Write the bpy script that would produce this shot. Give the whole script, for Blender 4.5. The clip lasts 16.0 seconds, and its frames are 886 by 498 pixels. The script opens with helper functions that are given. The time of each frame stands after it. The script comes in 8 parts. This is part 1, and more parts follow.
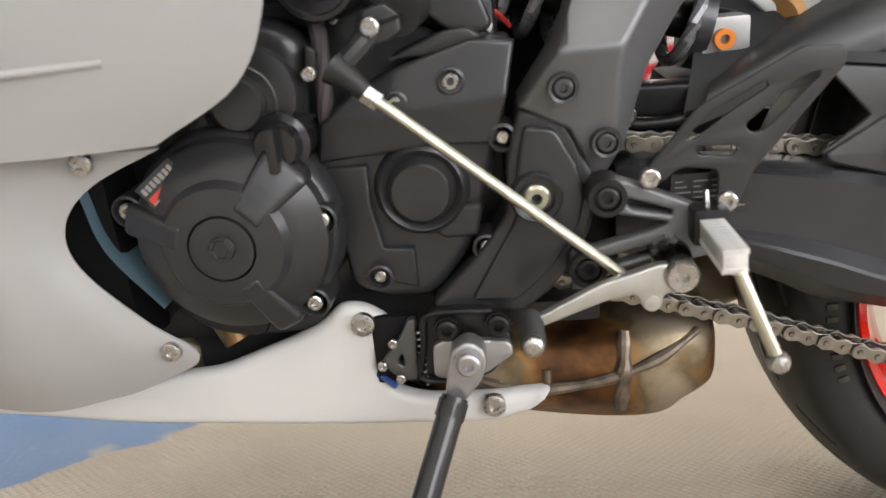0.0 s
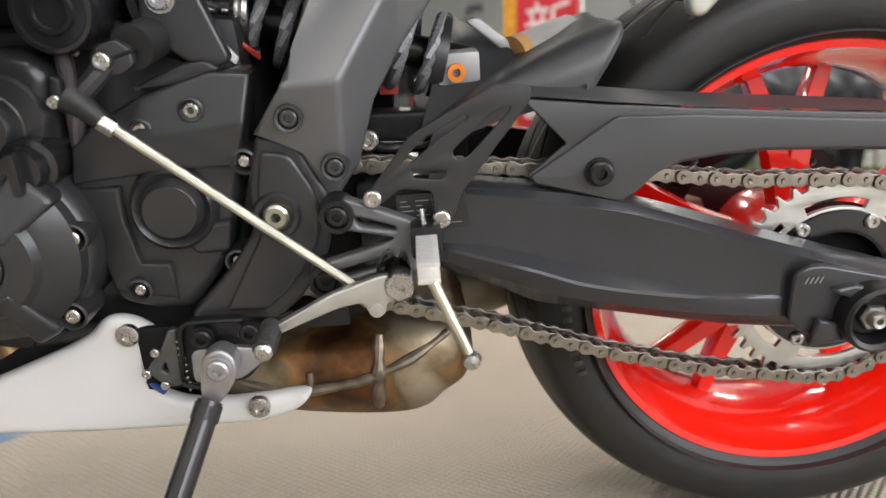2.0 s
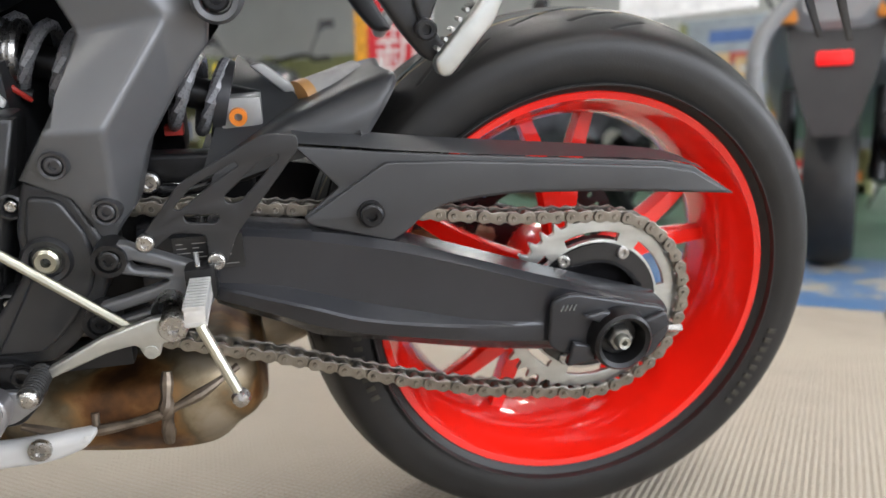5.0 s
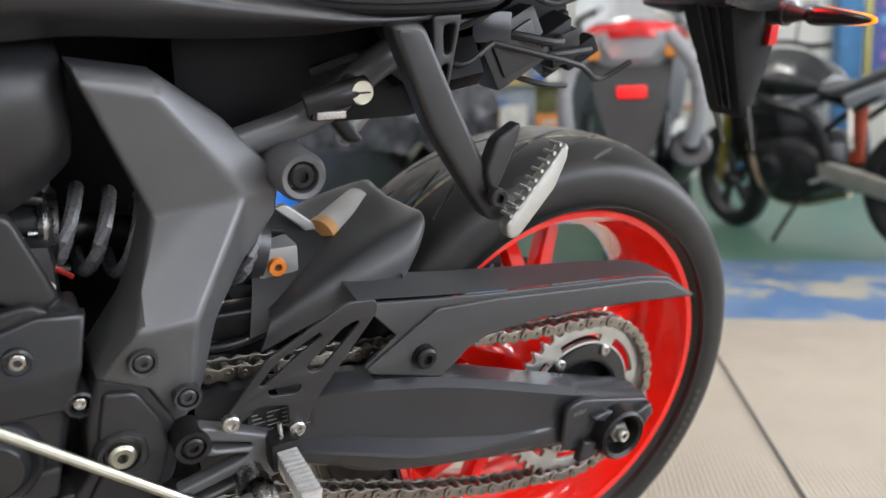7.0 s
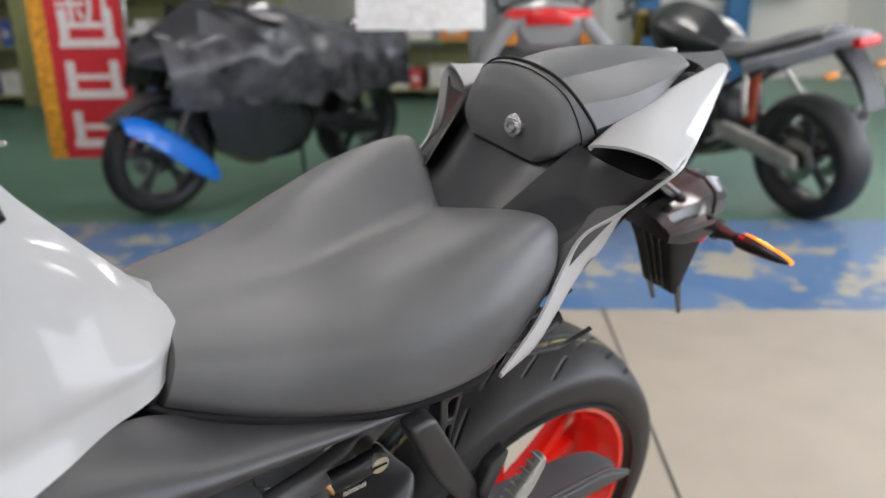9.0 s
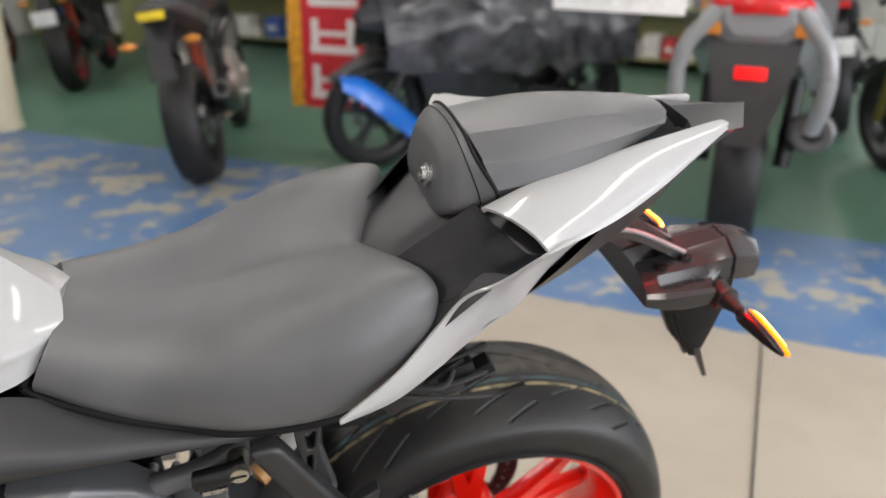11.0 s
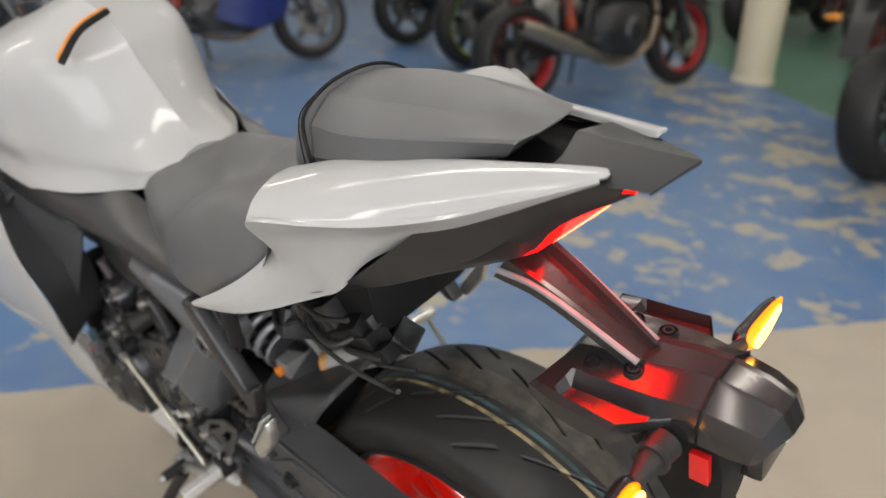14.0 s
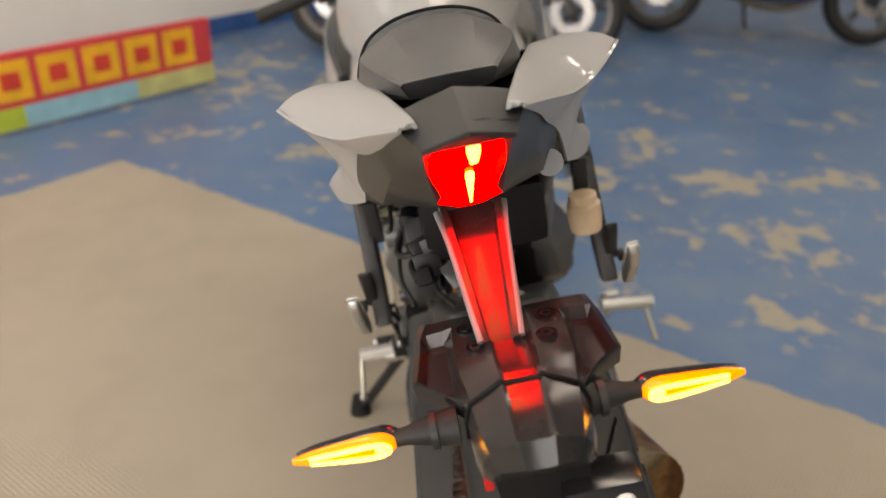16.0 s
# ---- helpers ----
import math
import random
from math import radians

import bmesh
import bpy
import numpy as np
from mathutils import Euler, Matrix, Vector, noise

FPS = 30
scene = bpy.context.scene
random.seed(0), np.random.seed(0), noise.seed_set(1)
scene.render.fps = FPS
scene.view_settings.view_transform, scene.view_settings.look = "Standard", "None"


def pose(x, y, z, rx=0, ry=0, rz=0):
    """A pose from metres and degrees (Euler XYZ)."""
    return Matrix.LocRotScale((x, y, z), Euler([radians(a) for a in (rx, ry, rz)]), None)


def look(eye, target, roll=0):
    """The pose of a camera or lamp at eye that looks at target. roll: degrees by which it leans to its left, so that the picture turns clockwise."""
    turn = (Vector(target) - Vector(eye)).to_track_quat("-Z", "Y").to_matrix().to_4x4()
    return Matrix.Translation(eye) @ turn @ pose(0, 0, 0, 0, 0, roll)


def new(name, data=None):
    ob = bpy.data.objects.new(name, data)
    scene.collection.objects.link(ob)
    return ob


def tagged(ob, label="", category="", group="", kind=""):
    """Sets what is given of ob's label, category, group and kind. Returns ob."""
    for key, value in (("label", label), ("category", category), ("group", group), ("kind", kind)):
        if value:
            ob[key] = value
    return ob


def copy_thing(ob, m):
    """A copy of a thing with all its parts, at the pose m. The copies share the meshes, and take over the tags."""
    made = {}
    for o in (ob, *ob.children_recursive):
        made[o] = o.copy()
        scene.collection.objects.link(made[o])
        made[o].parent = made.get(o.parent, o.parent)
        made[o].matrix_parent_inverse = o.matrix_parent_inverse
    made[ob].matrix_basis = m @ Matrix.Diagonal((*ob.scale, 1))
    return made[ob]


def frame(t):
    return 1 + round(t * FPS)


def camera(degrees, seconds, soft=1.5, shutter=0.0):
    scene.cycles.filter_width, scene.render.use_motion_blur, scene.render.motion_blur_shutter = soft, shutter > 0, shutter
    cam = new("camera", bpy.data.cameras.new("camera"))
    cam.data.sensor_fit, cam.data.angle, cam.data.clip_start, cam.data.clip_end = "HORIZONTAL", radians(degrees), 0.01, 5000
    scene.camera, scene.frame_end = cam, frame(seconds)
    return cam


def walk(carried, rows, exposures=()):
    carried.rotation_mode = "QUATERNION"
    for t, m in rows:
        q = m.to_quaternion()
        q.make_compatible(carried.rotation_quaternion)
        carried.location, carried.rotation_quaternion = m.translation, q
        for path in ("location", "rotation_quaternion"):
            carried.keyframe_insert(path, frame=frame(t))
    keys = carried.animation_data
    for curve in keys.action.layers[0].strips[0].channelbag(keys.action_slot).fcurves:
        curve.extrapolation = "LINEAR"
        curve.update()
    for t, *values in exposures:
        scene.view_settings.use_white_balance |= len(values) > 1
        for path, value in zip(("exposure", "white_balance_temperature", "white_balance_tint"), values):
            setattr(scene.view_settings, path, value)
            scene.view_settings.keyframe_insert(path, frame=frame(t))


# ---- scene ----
cam = camera(60.2, 16.0)
# seconds, place, turn about x, y, z
ROWS = [
    (0.0, -0.5710, -0.8448, 0.4197, 81.83, 1.27, 4.54),
    (0.5, -0.5333, -0.8503, 0.4277, 81.90, 1.27, 3.34),
    (1.0, -0.4946, -0.8634, 0.4317, 81.90, 1.21, 1.78),
    (1.5, -0.4621, -0.8830, 0.4341, 81.86, 1.08, -0.21),
    (2.0, -0.4304, -0.9022, 0.4345, 81.94, 0.99, -2.29),
    (2.5, -0.3963, -0.9188, 0.4409, 81.96, 0.87, -4.43),
    (3.0, -0.3698, -0.9363, 0.4430, 81.97, 0.77, -6.18),
    (3.5, -0.3269, -0.9542, 0.4537, 82.16, 0.68, -7.52),
    (4.0, -0.2970, -0.9655, 0.4587, 82.13, 0.61, -8.46),
    (6.5, -0.5460, -0.8987, 0.5173, 82.92, 1.44, -24.07),
    (7.0, -0.6026, -0.8821, 0.6190, 81.40, 1.69, -29.56),
    (7.5, -0.6364, -0.8581, 0.7462, 78.96, 1.64, -33.89),
    (8.0, -0.6888, -0.8241, 0.8810, 75.27, 1.00, -37.32),
    (8.5, -0.6864, -0.8118, 0.9928, 72.42, 1.11, -38.58),
    (11.0, -0.3368, -0.9681, 1.1534, 68.53, -0.59, -16.63),
    (11.5, -0.2048, -0.9645, 1.1613, 67.30, -0.39, -8.54),
    (12.0, -0.0724, -0.9575, 1.1644, 66.93, -0.40, 0.77),
    (12.5, 0.0607, -0.9348, 1.1696, 66.44, -0.38, 11.11),
    (13.0, 0.2158, -0.8637, 1.1747, 65.88, -0.32, 21.93),
    (13.5, 0.3452, -0.7889, 1.1655, 65.52, -0.54, 33.18),
    (14.0, 0.4611, -0.7095, 1.1528, 65.32, -0.86, 43.99),
    (14.5, 0.5487, -0.6233, 1.1496, 64.06, -1.05, 55.52),
    (15.0, 0.6337, -0.5086, 1.1576, 63.37, -1.41, 66.43),
    (15.5, 0.6940, -0.3935, 1.1629, 62.69, -1.58, 76.83),
    (16.0, 0.7069, -0.2776, 1.1572, 61.82, -1.84, 86.70),
]
walk(cam, [(t, pose(*p)) for t, *p in ROWS], [(0.0, 0.32, 6600, 11), (4.0, 0.24, 6250, 10), (6.5, 0.12, 6100, 11), (7.5, 0.16, 6150, 11), (8.5, -0.16, 6100, 12), (11.0, 0.0, 6350, 12), (13.0, -0.05, 6400, 11), (14.5, -0.3, 6750, 10), (16.0, -0.45, 7450, 14)])
cam.data.dof.use_dof = True
cam.data.dof.focus_distance = 0.70
cam.data.dof.aperture_fstop = 3.9

# ---- light: fluorescent fixtures under a closed ceiling ----
world = bpy.data.worlds.new("shop_air")
scene.world = world
world.use_nodes = True
world.node_tree.nodes["Background"].inputs[0].default_value = (0.9, 0.95, 1.0, 1)
world.node_tree.nodes["Background"].inputs[1].default_value = 0.25
scene.view_settings.exposure = 0.0
CEILING = 3.0
# the last seven fixtures are unseen, added to brighten the far side
LAMPS = [(-2.6, -1.6), (-1.2, -0.2), (0.2, 1.2), (-0.9, -3.0), (0.5, -1.6), (1.9, -0.2), (-4.0, 0.4), (-2.4, 2.4), (-0.8, 4.0), (2.6, 2.8), (-5.6, 2.6), (-3.4, 5.0), (0.9, 5.3), (2.3, 4.3), (-2.0, 6.2), (-5.0, 4.2), (7.2, 3.9), (6.0, 5.0), (8.2, 2.9)]


# ---- materials ----
def mat(name, colour, rough=0.5, metal=0.0, scale=30.0, vary=0.12, bump=0.05, grain=400.0, coat=0.0, stain=None, spec=0.5):
    """A surface with broad variation, fine grain and slight relief."""
    m = bpy.data.materials.new(name)
    m.use_nodes = True
    n, l = m.node_tree.nodes, m.node_tree.links
    b = n["Principled BSDF"]
    tc = n.new("ShaderNodeTexCoord")
    big, fine = n.new("ShaderNodeTexNoise"), n.new("ShaderNodeTexNoise")
    big.inputs["Scale"].default_value, big.inputs["Detail"].default_value = scale, 6
    fine.inputs["Scale"].default_value, fine.inputs["Detail"].default_value = grain, 3
    l.new(tc.outputs["Object"], big.inputs["Vector"])
    l.new(tc.outputs["Object"], fine.inputs["Vector"])
    ramp = n.new("ShaderNodeValToRGB")
    c = Vector(colour[:3])
    lo = c * (1 - vary) if stain is None else Vector(stain)
    hi = c * (1 + vary)
    ramp.color_ramp.elements[0].position, ramp.color_ramp.elements[1].position = 0.3, 0.7
    ramp.color_ramp.elements[0].color = (*lo, 1)
    ramp.color_ramp.elements[1].color = (*[min(1, v) for v in hi], 1)
    l.new(big.outputs["Fac"], ramp.inputs["Fac"])
    l.new(ramp.outputs["Color"], b.inputs["Base Color"])
    rr = n.new("ShaderNodeMapRange")
    rr.inputs["To Min"].default_value, rr.inputs["To Max"].default_value = max(0.02, rough * (0.85 if bump else 0.99)), min(1, rough * (1.15 if bump else 1.01))
    l.new(fine.outputs["Fac"], rr.inputs["Value"])
    l.new(rr.outputs["Result"], b.inputs["Roughness"])
    b.inputs["Metallic"].default_value = metal
    b.inputs["Coat Weight"].default_value = coat
    b.inputs["Coat Roughness"].default_value = 0.05
    b.inputs["Specular IOR Level"].default_value = spec
    if bump:
        bp = n.new("ShaderNodeBump")
        bp.inputs["Strength"].default_value, bp.inputs["Distance"].default_value = bump, 0.001
        l.new(fine.outputs["Fac"], bp.inputs["Height"])
        l.new(bp.outputs["Normal"], b.inputs["Normal"])
    return m


def glow(name, colour, strength, base=(0.5, 0.1, 0.02)):
    m = bpy.data.materials.new(name)
    m.use_nodes = True
    b = m.node_tree.nodes["Principled BSDF"]
    b.inputs["Base Color"].default_value = (*base, 1)
    b.inputs["Roughness"].default_value = 0.15
    b.inputs["Emission Color"].default_value = (*colour, 1)
    b.inputs["Emission Strength"].default_value = strength
    return m


WHITE = mat("white_gloss_paint", (0.318, 0.317, 0.312), 0.45, scale=4, vary=0.02, bump=0.0, coat=0.42, spec=0.25)
COVERBLACK = mat("matt_black_side_cover", (0.020, 0.020, 0.021), 0.34, scale=20, vary=0.15, bump=0.10, grain=900)
SATIN_WHITE = mat("satin_white_plastic", (0.53, 0.527, 0.515), 0.36, scale=6, vary=0.03, bump=0.02)
BLACK = mat("black_textured_plastic", (0.015, 0.015, 0.016), 0.42, scale=20, vary=0.2, bump=0.12, grain=900)
GLOSS_BLACK = mat("gloss_black_plastic", (0.012, 0.012, 0.013), 0.2, scale=20, vary=0.1, bump=0.0)
SEATSKIN = mat("black_seat_vinyl", (0.077, 0.0775, 0.079), 0.37, scale=12, vary=0.12, bump=0.25, grain=1400)
ENGINE = mat("dark_grey_cast_alloy", (0.032, 0.0325, 0.034), 0.31, 0.35, scale=18, vary=0.15, bump=0.06, grain=700)
FRAME = mat("matt_dark_grey_frame_paint", (0.105, 0.107, 0.111), 0.34, 0.3, scale=14, vary=0.1, bump=0.08, grain=900)
SWING = mat("satin_black_swingarm_paint", (0.032, 0.033, 0.037), 0.25, 0.3, scale=10, vary=0.1, bump=0.0)
STEEL = mat("bright_steel", (0.44, 0.43, 0.415), 0.28, 1.0, scale=40, vary=0.12, bump=0.03)
ZINC = mat("yellow_zinc_steel", (0.55, 0.54, 0.45), 0.35, 1.0, scale=30, vary=0.15, bump=0.05)
ALLOY = mat("brushed_alloy", (0.50, 0.51, 0.49), 0.36, 0.9, scale=50, vary=0.1, bump=0.05)
CHAINSTEEL = mat("chain_steel", (0.27, 0.25, 0.22), 0.33, 1.0, scale=60, vary=0.25, bump=0.05)
DARKSTEEL = mat("blackened_steel", (0.02, 0.02, 0.021), 0.35, 0.6, scale=40, vary=0.25, bump=0.05)
RED = mat("red_wheel_paint", (0.80, 0.012, 0.004), 0.22, scale=8, vary=0.06, bump=0.0, coat=1.0, spec=0.3)
RUBBER = mat("black_rubber", (0.014, 0.014, 0.014), 0.5, scale=30, vary=0.2, bump=0.15, spec=0.35)
EXHAUST = mat("heat_stained_steel", (0.25, 0.21, 0.155), 0.42, 0.7, scale=11, vary=0.25, bump=0.12, stain=(0.035, 0.016, 0.007))
stops = next(nd for nd in EXHAUST.node_tree.nodes if nd.type == "VALTORGB").color_ramp
stops.elements[0].position, stops.elements[1].position = 0.34, 0.66
for at, tint in ((0.42, (0.12, 0.052, 0.016)), (0.47, (0.22, 0.12, 0.045)), (0.53, (0.13, 0.095, 0.052)), (0.59, (0.25, 0.20, 0.13))):
    stops.elements.new(at).color = (*tint, 1)
WELD = mat("weld_steel", (0.16, 0.13, 0.10), 0.45, 0.8, scale=60, vary=0.4, bump=0.3)
# near black, for real dark parts and for blocks that imitate deep shade
DARK = mat("near_black_parts_and_shade", (0.005, 0.005, 0.0055), 0.6, scale=20, vary=0.2, spec=0.2)
ORANGE = mat("orange_plastic", (0.75, 0.22, 0.02), 0.4)
LENS_CLEAR = mat("clear_lens", (0.7, 0.7, 0.68), 0.15, scale=30, vary=0.1, coat=0.5)
GREYCAP = mat("light_grey_alloy", (0.38, 0.38, 0.37), 0.4, 0.6)
RADIATOR = mat("blue_grey_duct", (0.10, 0.16, 0.2), 0.4)
PAPER = mat("white_label_print", (0.6, 0.6, 0.58), 0.6)
LABELRED = mat("red_label", (0.4, 0.03, 0.02), 0.5)
TAILRED = glow("lit_tail_lamp_red", (1.0, 0.0006, 0.0004), 36.0, (0.5, 0.0, 0.0))
TAILCORE = glow("lit_tail_lamp_core", (1.0, 0.32, 0.07), 11.0, (0.6, 0.1, 0.0))
AMBER = glow("lit_indicator_amber", (1.0, 0.17, 0.0), 2.4, (0.6, 0.2, 0.0))
AMBERCORE = glow("lit_indicator_core", (1.0, 0.46, 0.05), 15.0, (0.6, 0.3, 0.0))
TUBE = glow("fluorescent_tube", (0.93, 0.97, 1.0), 9.0, (0.9, 0.9, 0.9))
REFLECTOR = mat("red_reflector", (0.5, 0.01, 0.01), 0.15)
MUDGUARD = mat("worn_black_mudguard_plastic", (0.017, 0.016, 0.016), 0.18, scale=20, vary=0.15, bump=0.03, spec=0.5)
COLLAR = mat("grey_bolt_collar", (0.055, 0.055, 0.058), 0.3, 0.5)
STANDGREY = mat("grey_forged_steel", (0.36, 0.36, 0.37), 0.36, 0.8, scale=30, vary=0.15)


# ---- building tools ----
def empty(name, m=None, parent=None):
    ob = new(name)
    ob.empty_display_size = 0.1
    if parent:
        ob.parent = parent
    if m is not None:
        ob.matrix_basis = m
    return ob


def part(name, data, material, parent=None, label="", smooth=True, sharp=35):
    """One mesh object, from a bmesh or a mesh, under a thing or a part."""
    if isinstance(data, bmesh.types.BMesh):
        me = bpy.data.meshes.new(name)
        data.to_mesh(me)
        data.free()
    else:
        me = data
    me.materials.clear()
    for one in material if isinstance(material, (list, tuple)) else [material]:
        me.materials.append(one)
    if smooth:
        me.shade_smooth()
        me.set_sharp_from_angle(angle=radians(sharp))
    ob = new(name, me)
    if parent:
        ob.parent = parent
    if label:
        tagged(ob, label)
    return ob


def mesh(verts, faces, name="shape"):
    me = bpy.data.meshes.new(name)
    me.from_pydata([tuple(v) for v in verts], [], faces)
    me.update()
    return me


def tidy(me, flip=False):
    bm = bmesh.new()
    bm.from_mesh(me)
    bmesh.ops.remove_doubles(bm, verts=bm.verts, dist=1e-5)
    bmesh.ops.recalc_face_normals(bm, faces=bm.faces)
    bm.to_mesh(me)
    bm.free()
    return me


def curve_mesh(cu):
    ob = bpy.data.objects.new("tmp", cu)
    scene.collection.objects.link(ob)
    dg = bpy.context.evaluated_depsgraph_get()
    me = bpy.data.meshes.new_from_object(ob.evaluated_get(dg))
    bpy.data.objects.remove(ob)
    bpy.data.curves.remove(cu)
    return me


def rounded(pts, r, n=4):
    """A closed outline with its corners rounded."""
    out, k = [], len(pts)
    for i in range(k):
        a, b, c = (Vector(pts[j % k]) for j in (i - 1, i, i + 1))
        u, v = a - b, c - b
        d = min(r, u.length * 0.45, v.length * 0.45)
        p, q = b + u.normalized() * d, b + v.normalized() * d
        for s in range(n + 1):
            t = s / n
            out.append(tuple(p * (1 - t) ** 2 + b * 2 * t * (1 - t) + q * t ** 2))
    return out


def ring2(cx, cz, r, n=24):
    return [(cx + r * math.cos(2 * math.pi * i / n), cz + r * math.sin(2 * math.pi * i / n)) for i in range(n)]


def plate(outline, y0, y1, holes=(), r=0.006, bevel=0.002, steps=2):
    """A flat piece in the x-z plane from y0 to y1, with rounded corners, bevelled edges and holes through it."""
    cu = bpy.data.curves.new("tmp", "CURVE")
    cu.dimensions, cu.fill_mode = "2D", "BOTH"
    half = abs(y1 - y0) / 2
    bevel = min(bevel, half * 0.95)
    cu.extrude, cu.bevel_depth, cu.bevel_resolution, cu.offset = half - bevel, bevel, steps, -bevel
    for k, loop in enumerate([outline, *holes]):
        pts = rounded(loop, r if k == 0 else min(r, 0.005)) if len(loop) < 20 else loop
        s = cu.splines.new("POLY")
        s.points.add(len(pts) - 1)
        for p, (x, z) in zip(s.points, pts):
            p.co = (x, z, 0, 1)
        s.use_cyclic_u = True
    me = curve_mesh(cu)
    mid = (y0 + y1) / 2
    for v in me.vertices:
        x, z, y = v.co
        v.co = (x, mid + y, z)
    return tidy(me)


def catmull(pts, n):
    pts = np.array(pts, float)
    p = np.vstack([2 * pts[0] - pts[1], pts, 2 * pts[-1] - pts[-2]])
    out = []
    for i in range(1, len(p) - 2):
        for s in range(n):
            t = s / n
            a, b, c, d = p[i - 1], p[i], p[i + 1], p[i + 2]
            out.append(0.5 * (2 * b + (c - a) * t + (2 * a - 5 * b + 4 * c - d) * t * t + (3 * b - a - 3 * c + d) * t ** 3))
    out.append(p[-2])
    return np.array(out)


def tube(pts, r, n=6, sides=10, closed=False, radii=None):
    """A round bar or hose along a smooth line."""
    line = catmull(pts, n) if n > 1 else np.array(pts, float)
    rad = np.interp(np.linspace(0, 1, len(line)), np.linspace(0, 1, len(radii)), radii) if radii else np.full(len(line), r)
    verts, faces = [], []
    up = Vector((0, 0, 1))
    for i, p in enumerate(line):
        t = Vector(line[min(i + 1, len(line) - 1)] - line[max(i - 1, 0)]).normalized()
        a = t.cross(up)
        if a.length < 1e-3:
            a = t.cross(Vector((0, 1, 0)))
        a.normalize()
        b = t.cross(a)
        for s in range(sides):
            w = 2 * math.pi * s / sides
            verts.append(Vector(p) + (a * math.cos(w) + b * math.sin(w)) * rad[i])
    for i in range(len(line) - 1):
        for s in range(sides):
            q = (s + 1) % sides
            faces.append((i * sides + s, i * sides + q, (i + 1) * sides + q, (i + 1) * sides + s))
    faces.append(tuple(range(sides))[::-1])
    faces.append(tuple(range((len(line) - 1) * sides, len(line) * sides)))
    return tidy(mesh(verts, faces))


def lathe(profile, centre=(0, 0, 0), axis="y", seg=40, closed=False):
    """A turned piece: profile of (radius, place along the axis)."""
    verts, faces, k = [], [], len(profile)
    for i in range(seg):
        w = 2 * math.pi * i / seg
        c, s = math.cos(w), math.sin(w)
        for r, h in profile:
            p = {"y": (r * c, h, r * s), "x": (h, r * c, r * s), "z": (r * c, r * s, h)}[axis]
            verts.append(Vector(centre) + Vector(p))
    for i in range(seg):
        j = (i + 1) % seg
        for a in range(k if closed else k - 1):
            b = (a + 1) % k
            faces.append((i * k + a, i * k + b, j * k + b, j * k + a))
    return tidy(mesh(verts, faces))


def loft(sections, nu=6, nv=5, mirror=True, cap=True, sharp=False):
    """A skin through sections, each a list of (x, y, z); half sections run from the lower left edge to the middle and are mirrored."""
    rows = []
    for s in sections:
        row = np.array(s, float)
        row = row if sharp else catmull(row, nv)
        if mirror:
            row = np.vstack([row, row[::-1][1:] * [1, -1, 1]])
        rows.append(row)
    rows = np.array(rows)
    grid = rows if nu <= 1 else np.array([catmull(rows[:, j], nu) for j in range(rows.shape[1])]).transpose(1, 0, 2)
    a, b = grid.shape[:2]
    verts = grid.reshape(-1, 3)
    faces = [(i * b + j, i * b + j + 1, (i + 1) * b + j + 1, (i + 1) * b + j) for i in range(a - 1) for j in range(b - 1)]
    if cap:
        faces.append(tuple(range(b))[::-1])
        faces.append(tuple(range((a - 1) * b, a * b)))
        faces += [(i * b + b - 1, i * b, (i + 1) * b, (i + 1) * b + b - 1) for i in range(a - 1)]
    return tidy(mesh(verts, faces))


def thick(me, t):
    """Gives a skin a thickness inwards."""
    me.update()
    n = len(me.vertices)
    verts = [v.co.copy() for v in me.vertices]
    inner = [v.co - v.normal * t for v in me.vertices]
    faces = [tuple(f.vertices) for f in me.polygons]
    count = {}
    for f in faces:
        for a, b in zip(f, f[1:] + f[:1]):
            count[(a, b)] = count.get((a, b), 0) + 1
    rim = [(b, a, a + n, b + n) for (a, b) in count if (b, a) not in count]
    return mesh([*verts, *inner], faces + [tuple(i + n for i in f[::-1]) for f in faces] + rim)


def block(x0, x1, y0, y1, z0, z1, bevel=0.004, m=None):
    bm = bmesh.new()
    bmesh.ops.create_cube(bm, size=1)
    for v in bm.verts:
        v.co = ((x0 + x1) / 2 + v.co.x * (x1 - x0), (y0 + y1) / 2 + v.co.y * (y1 - y0), (z0 + z1) / 2 + v.co.z * (z1 - z0))
    if bevel:
        bmesh.ops.bevel(bm, geom=bm.edges[:], offset=bevel, segments=2, affect="EDGES", profile=0.7)
    if m is not None:
        bm.transform(m)
    return bm


def join(*meshes):
    bm = bmesh.new()
    for me in meshes:
        if isinstance(me, bmesh.types.BMesh):
            t = bpy.data.meshes.new("t")
            me.to_mesh(t)
            me.free()
            me = t
        bm.from_mesh(me)
        bpy.data.meshes.remove(me)
    return bm


def moved(me, m):
    me.transform(m)
    return me


def bolt(name, place, r, parent, material=None, h=None, label="", washer=0.0):
    """A socket-head bolt that looks to the left, with its hollow."""
    h = h or r * 0.7
    prof = [(r * 0.01, h * 0.35), (r * 0.42, h * 0.35), (r * 0.46, h * 0.98), (r * 0.8, h), (r, h * 0.75), (r, -r * 0.3), (r * 0.01, -r * 0.3)]
    if washer:
        prof = prof[:5] + [(r, h * 0.12), (washer, h * 0.12), (washer, -r * 0.3), (r * 0.01, -r * 0.3)]
    me = lathe([(a, -b) for a, b in prof], place, "y", 18)
    return part(name, me, material or STEEL, parent, label)


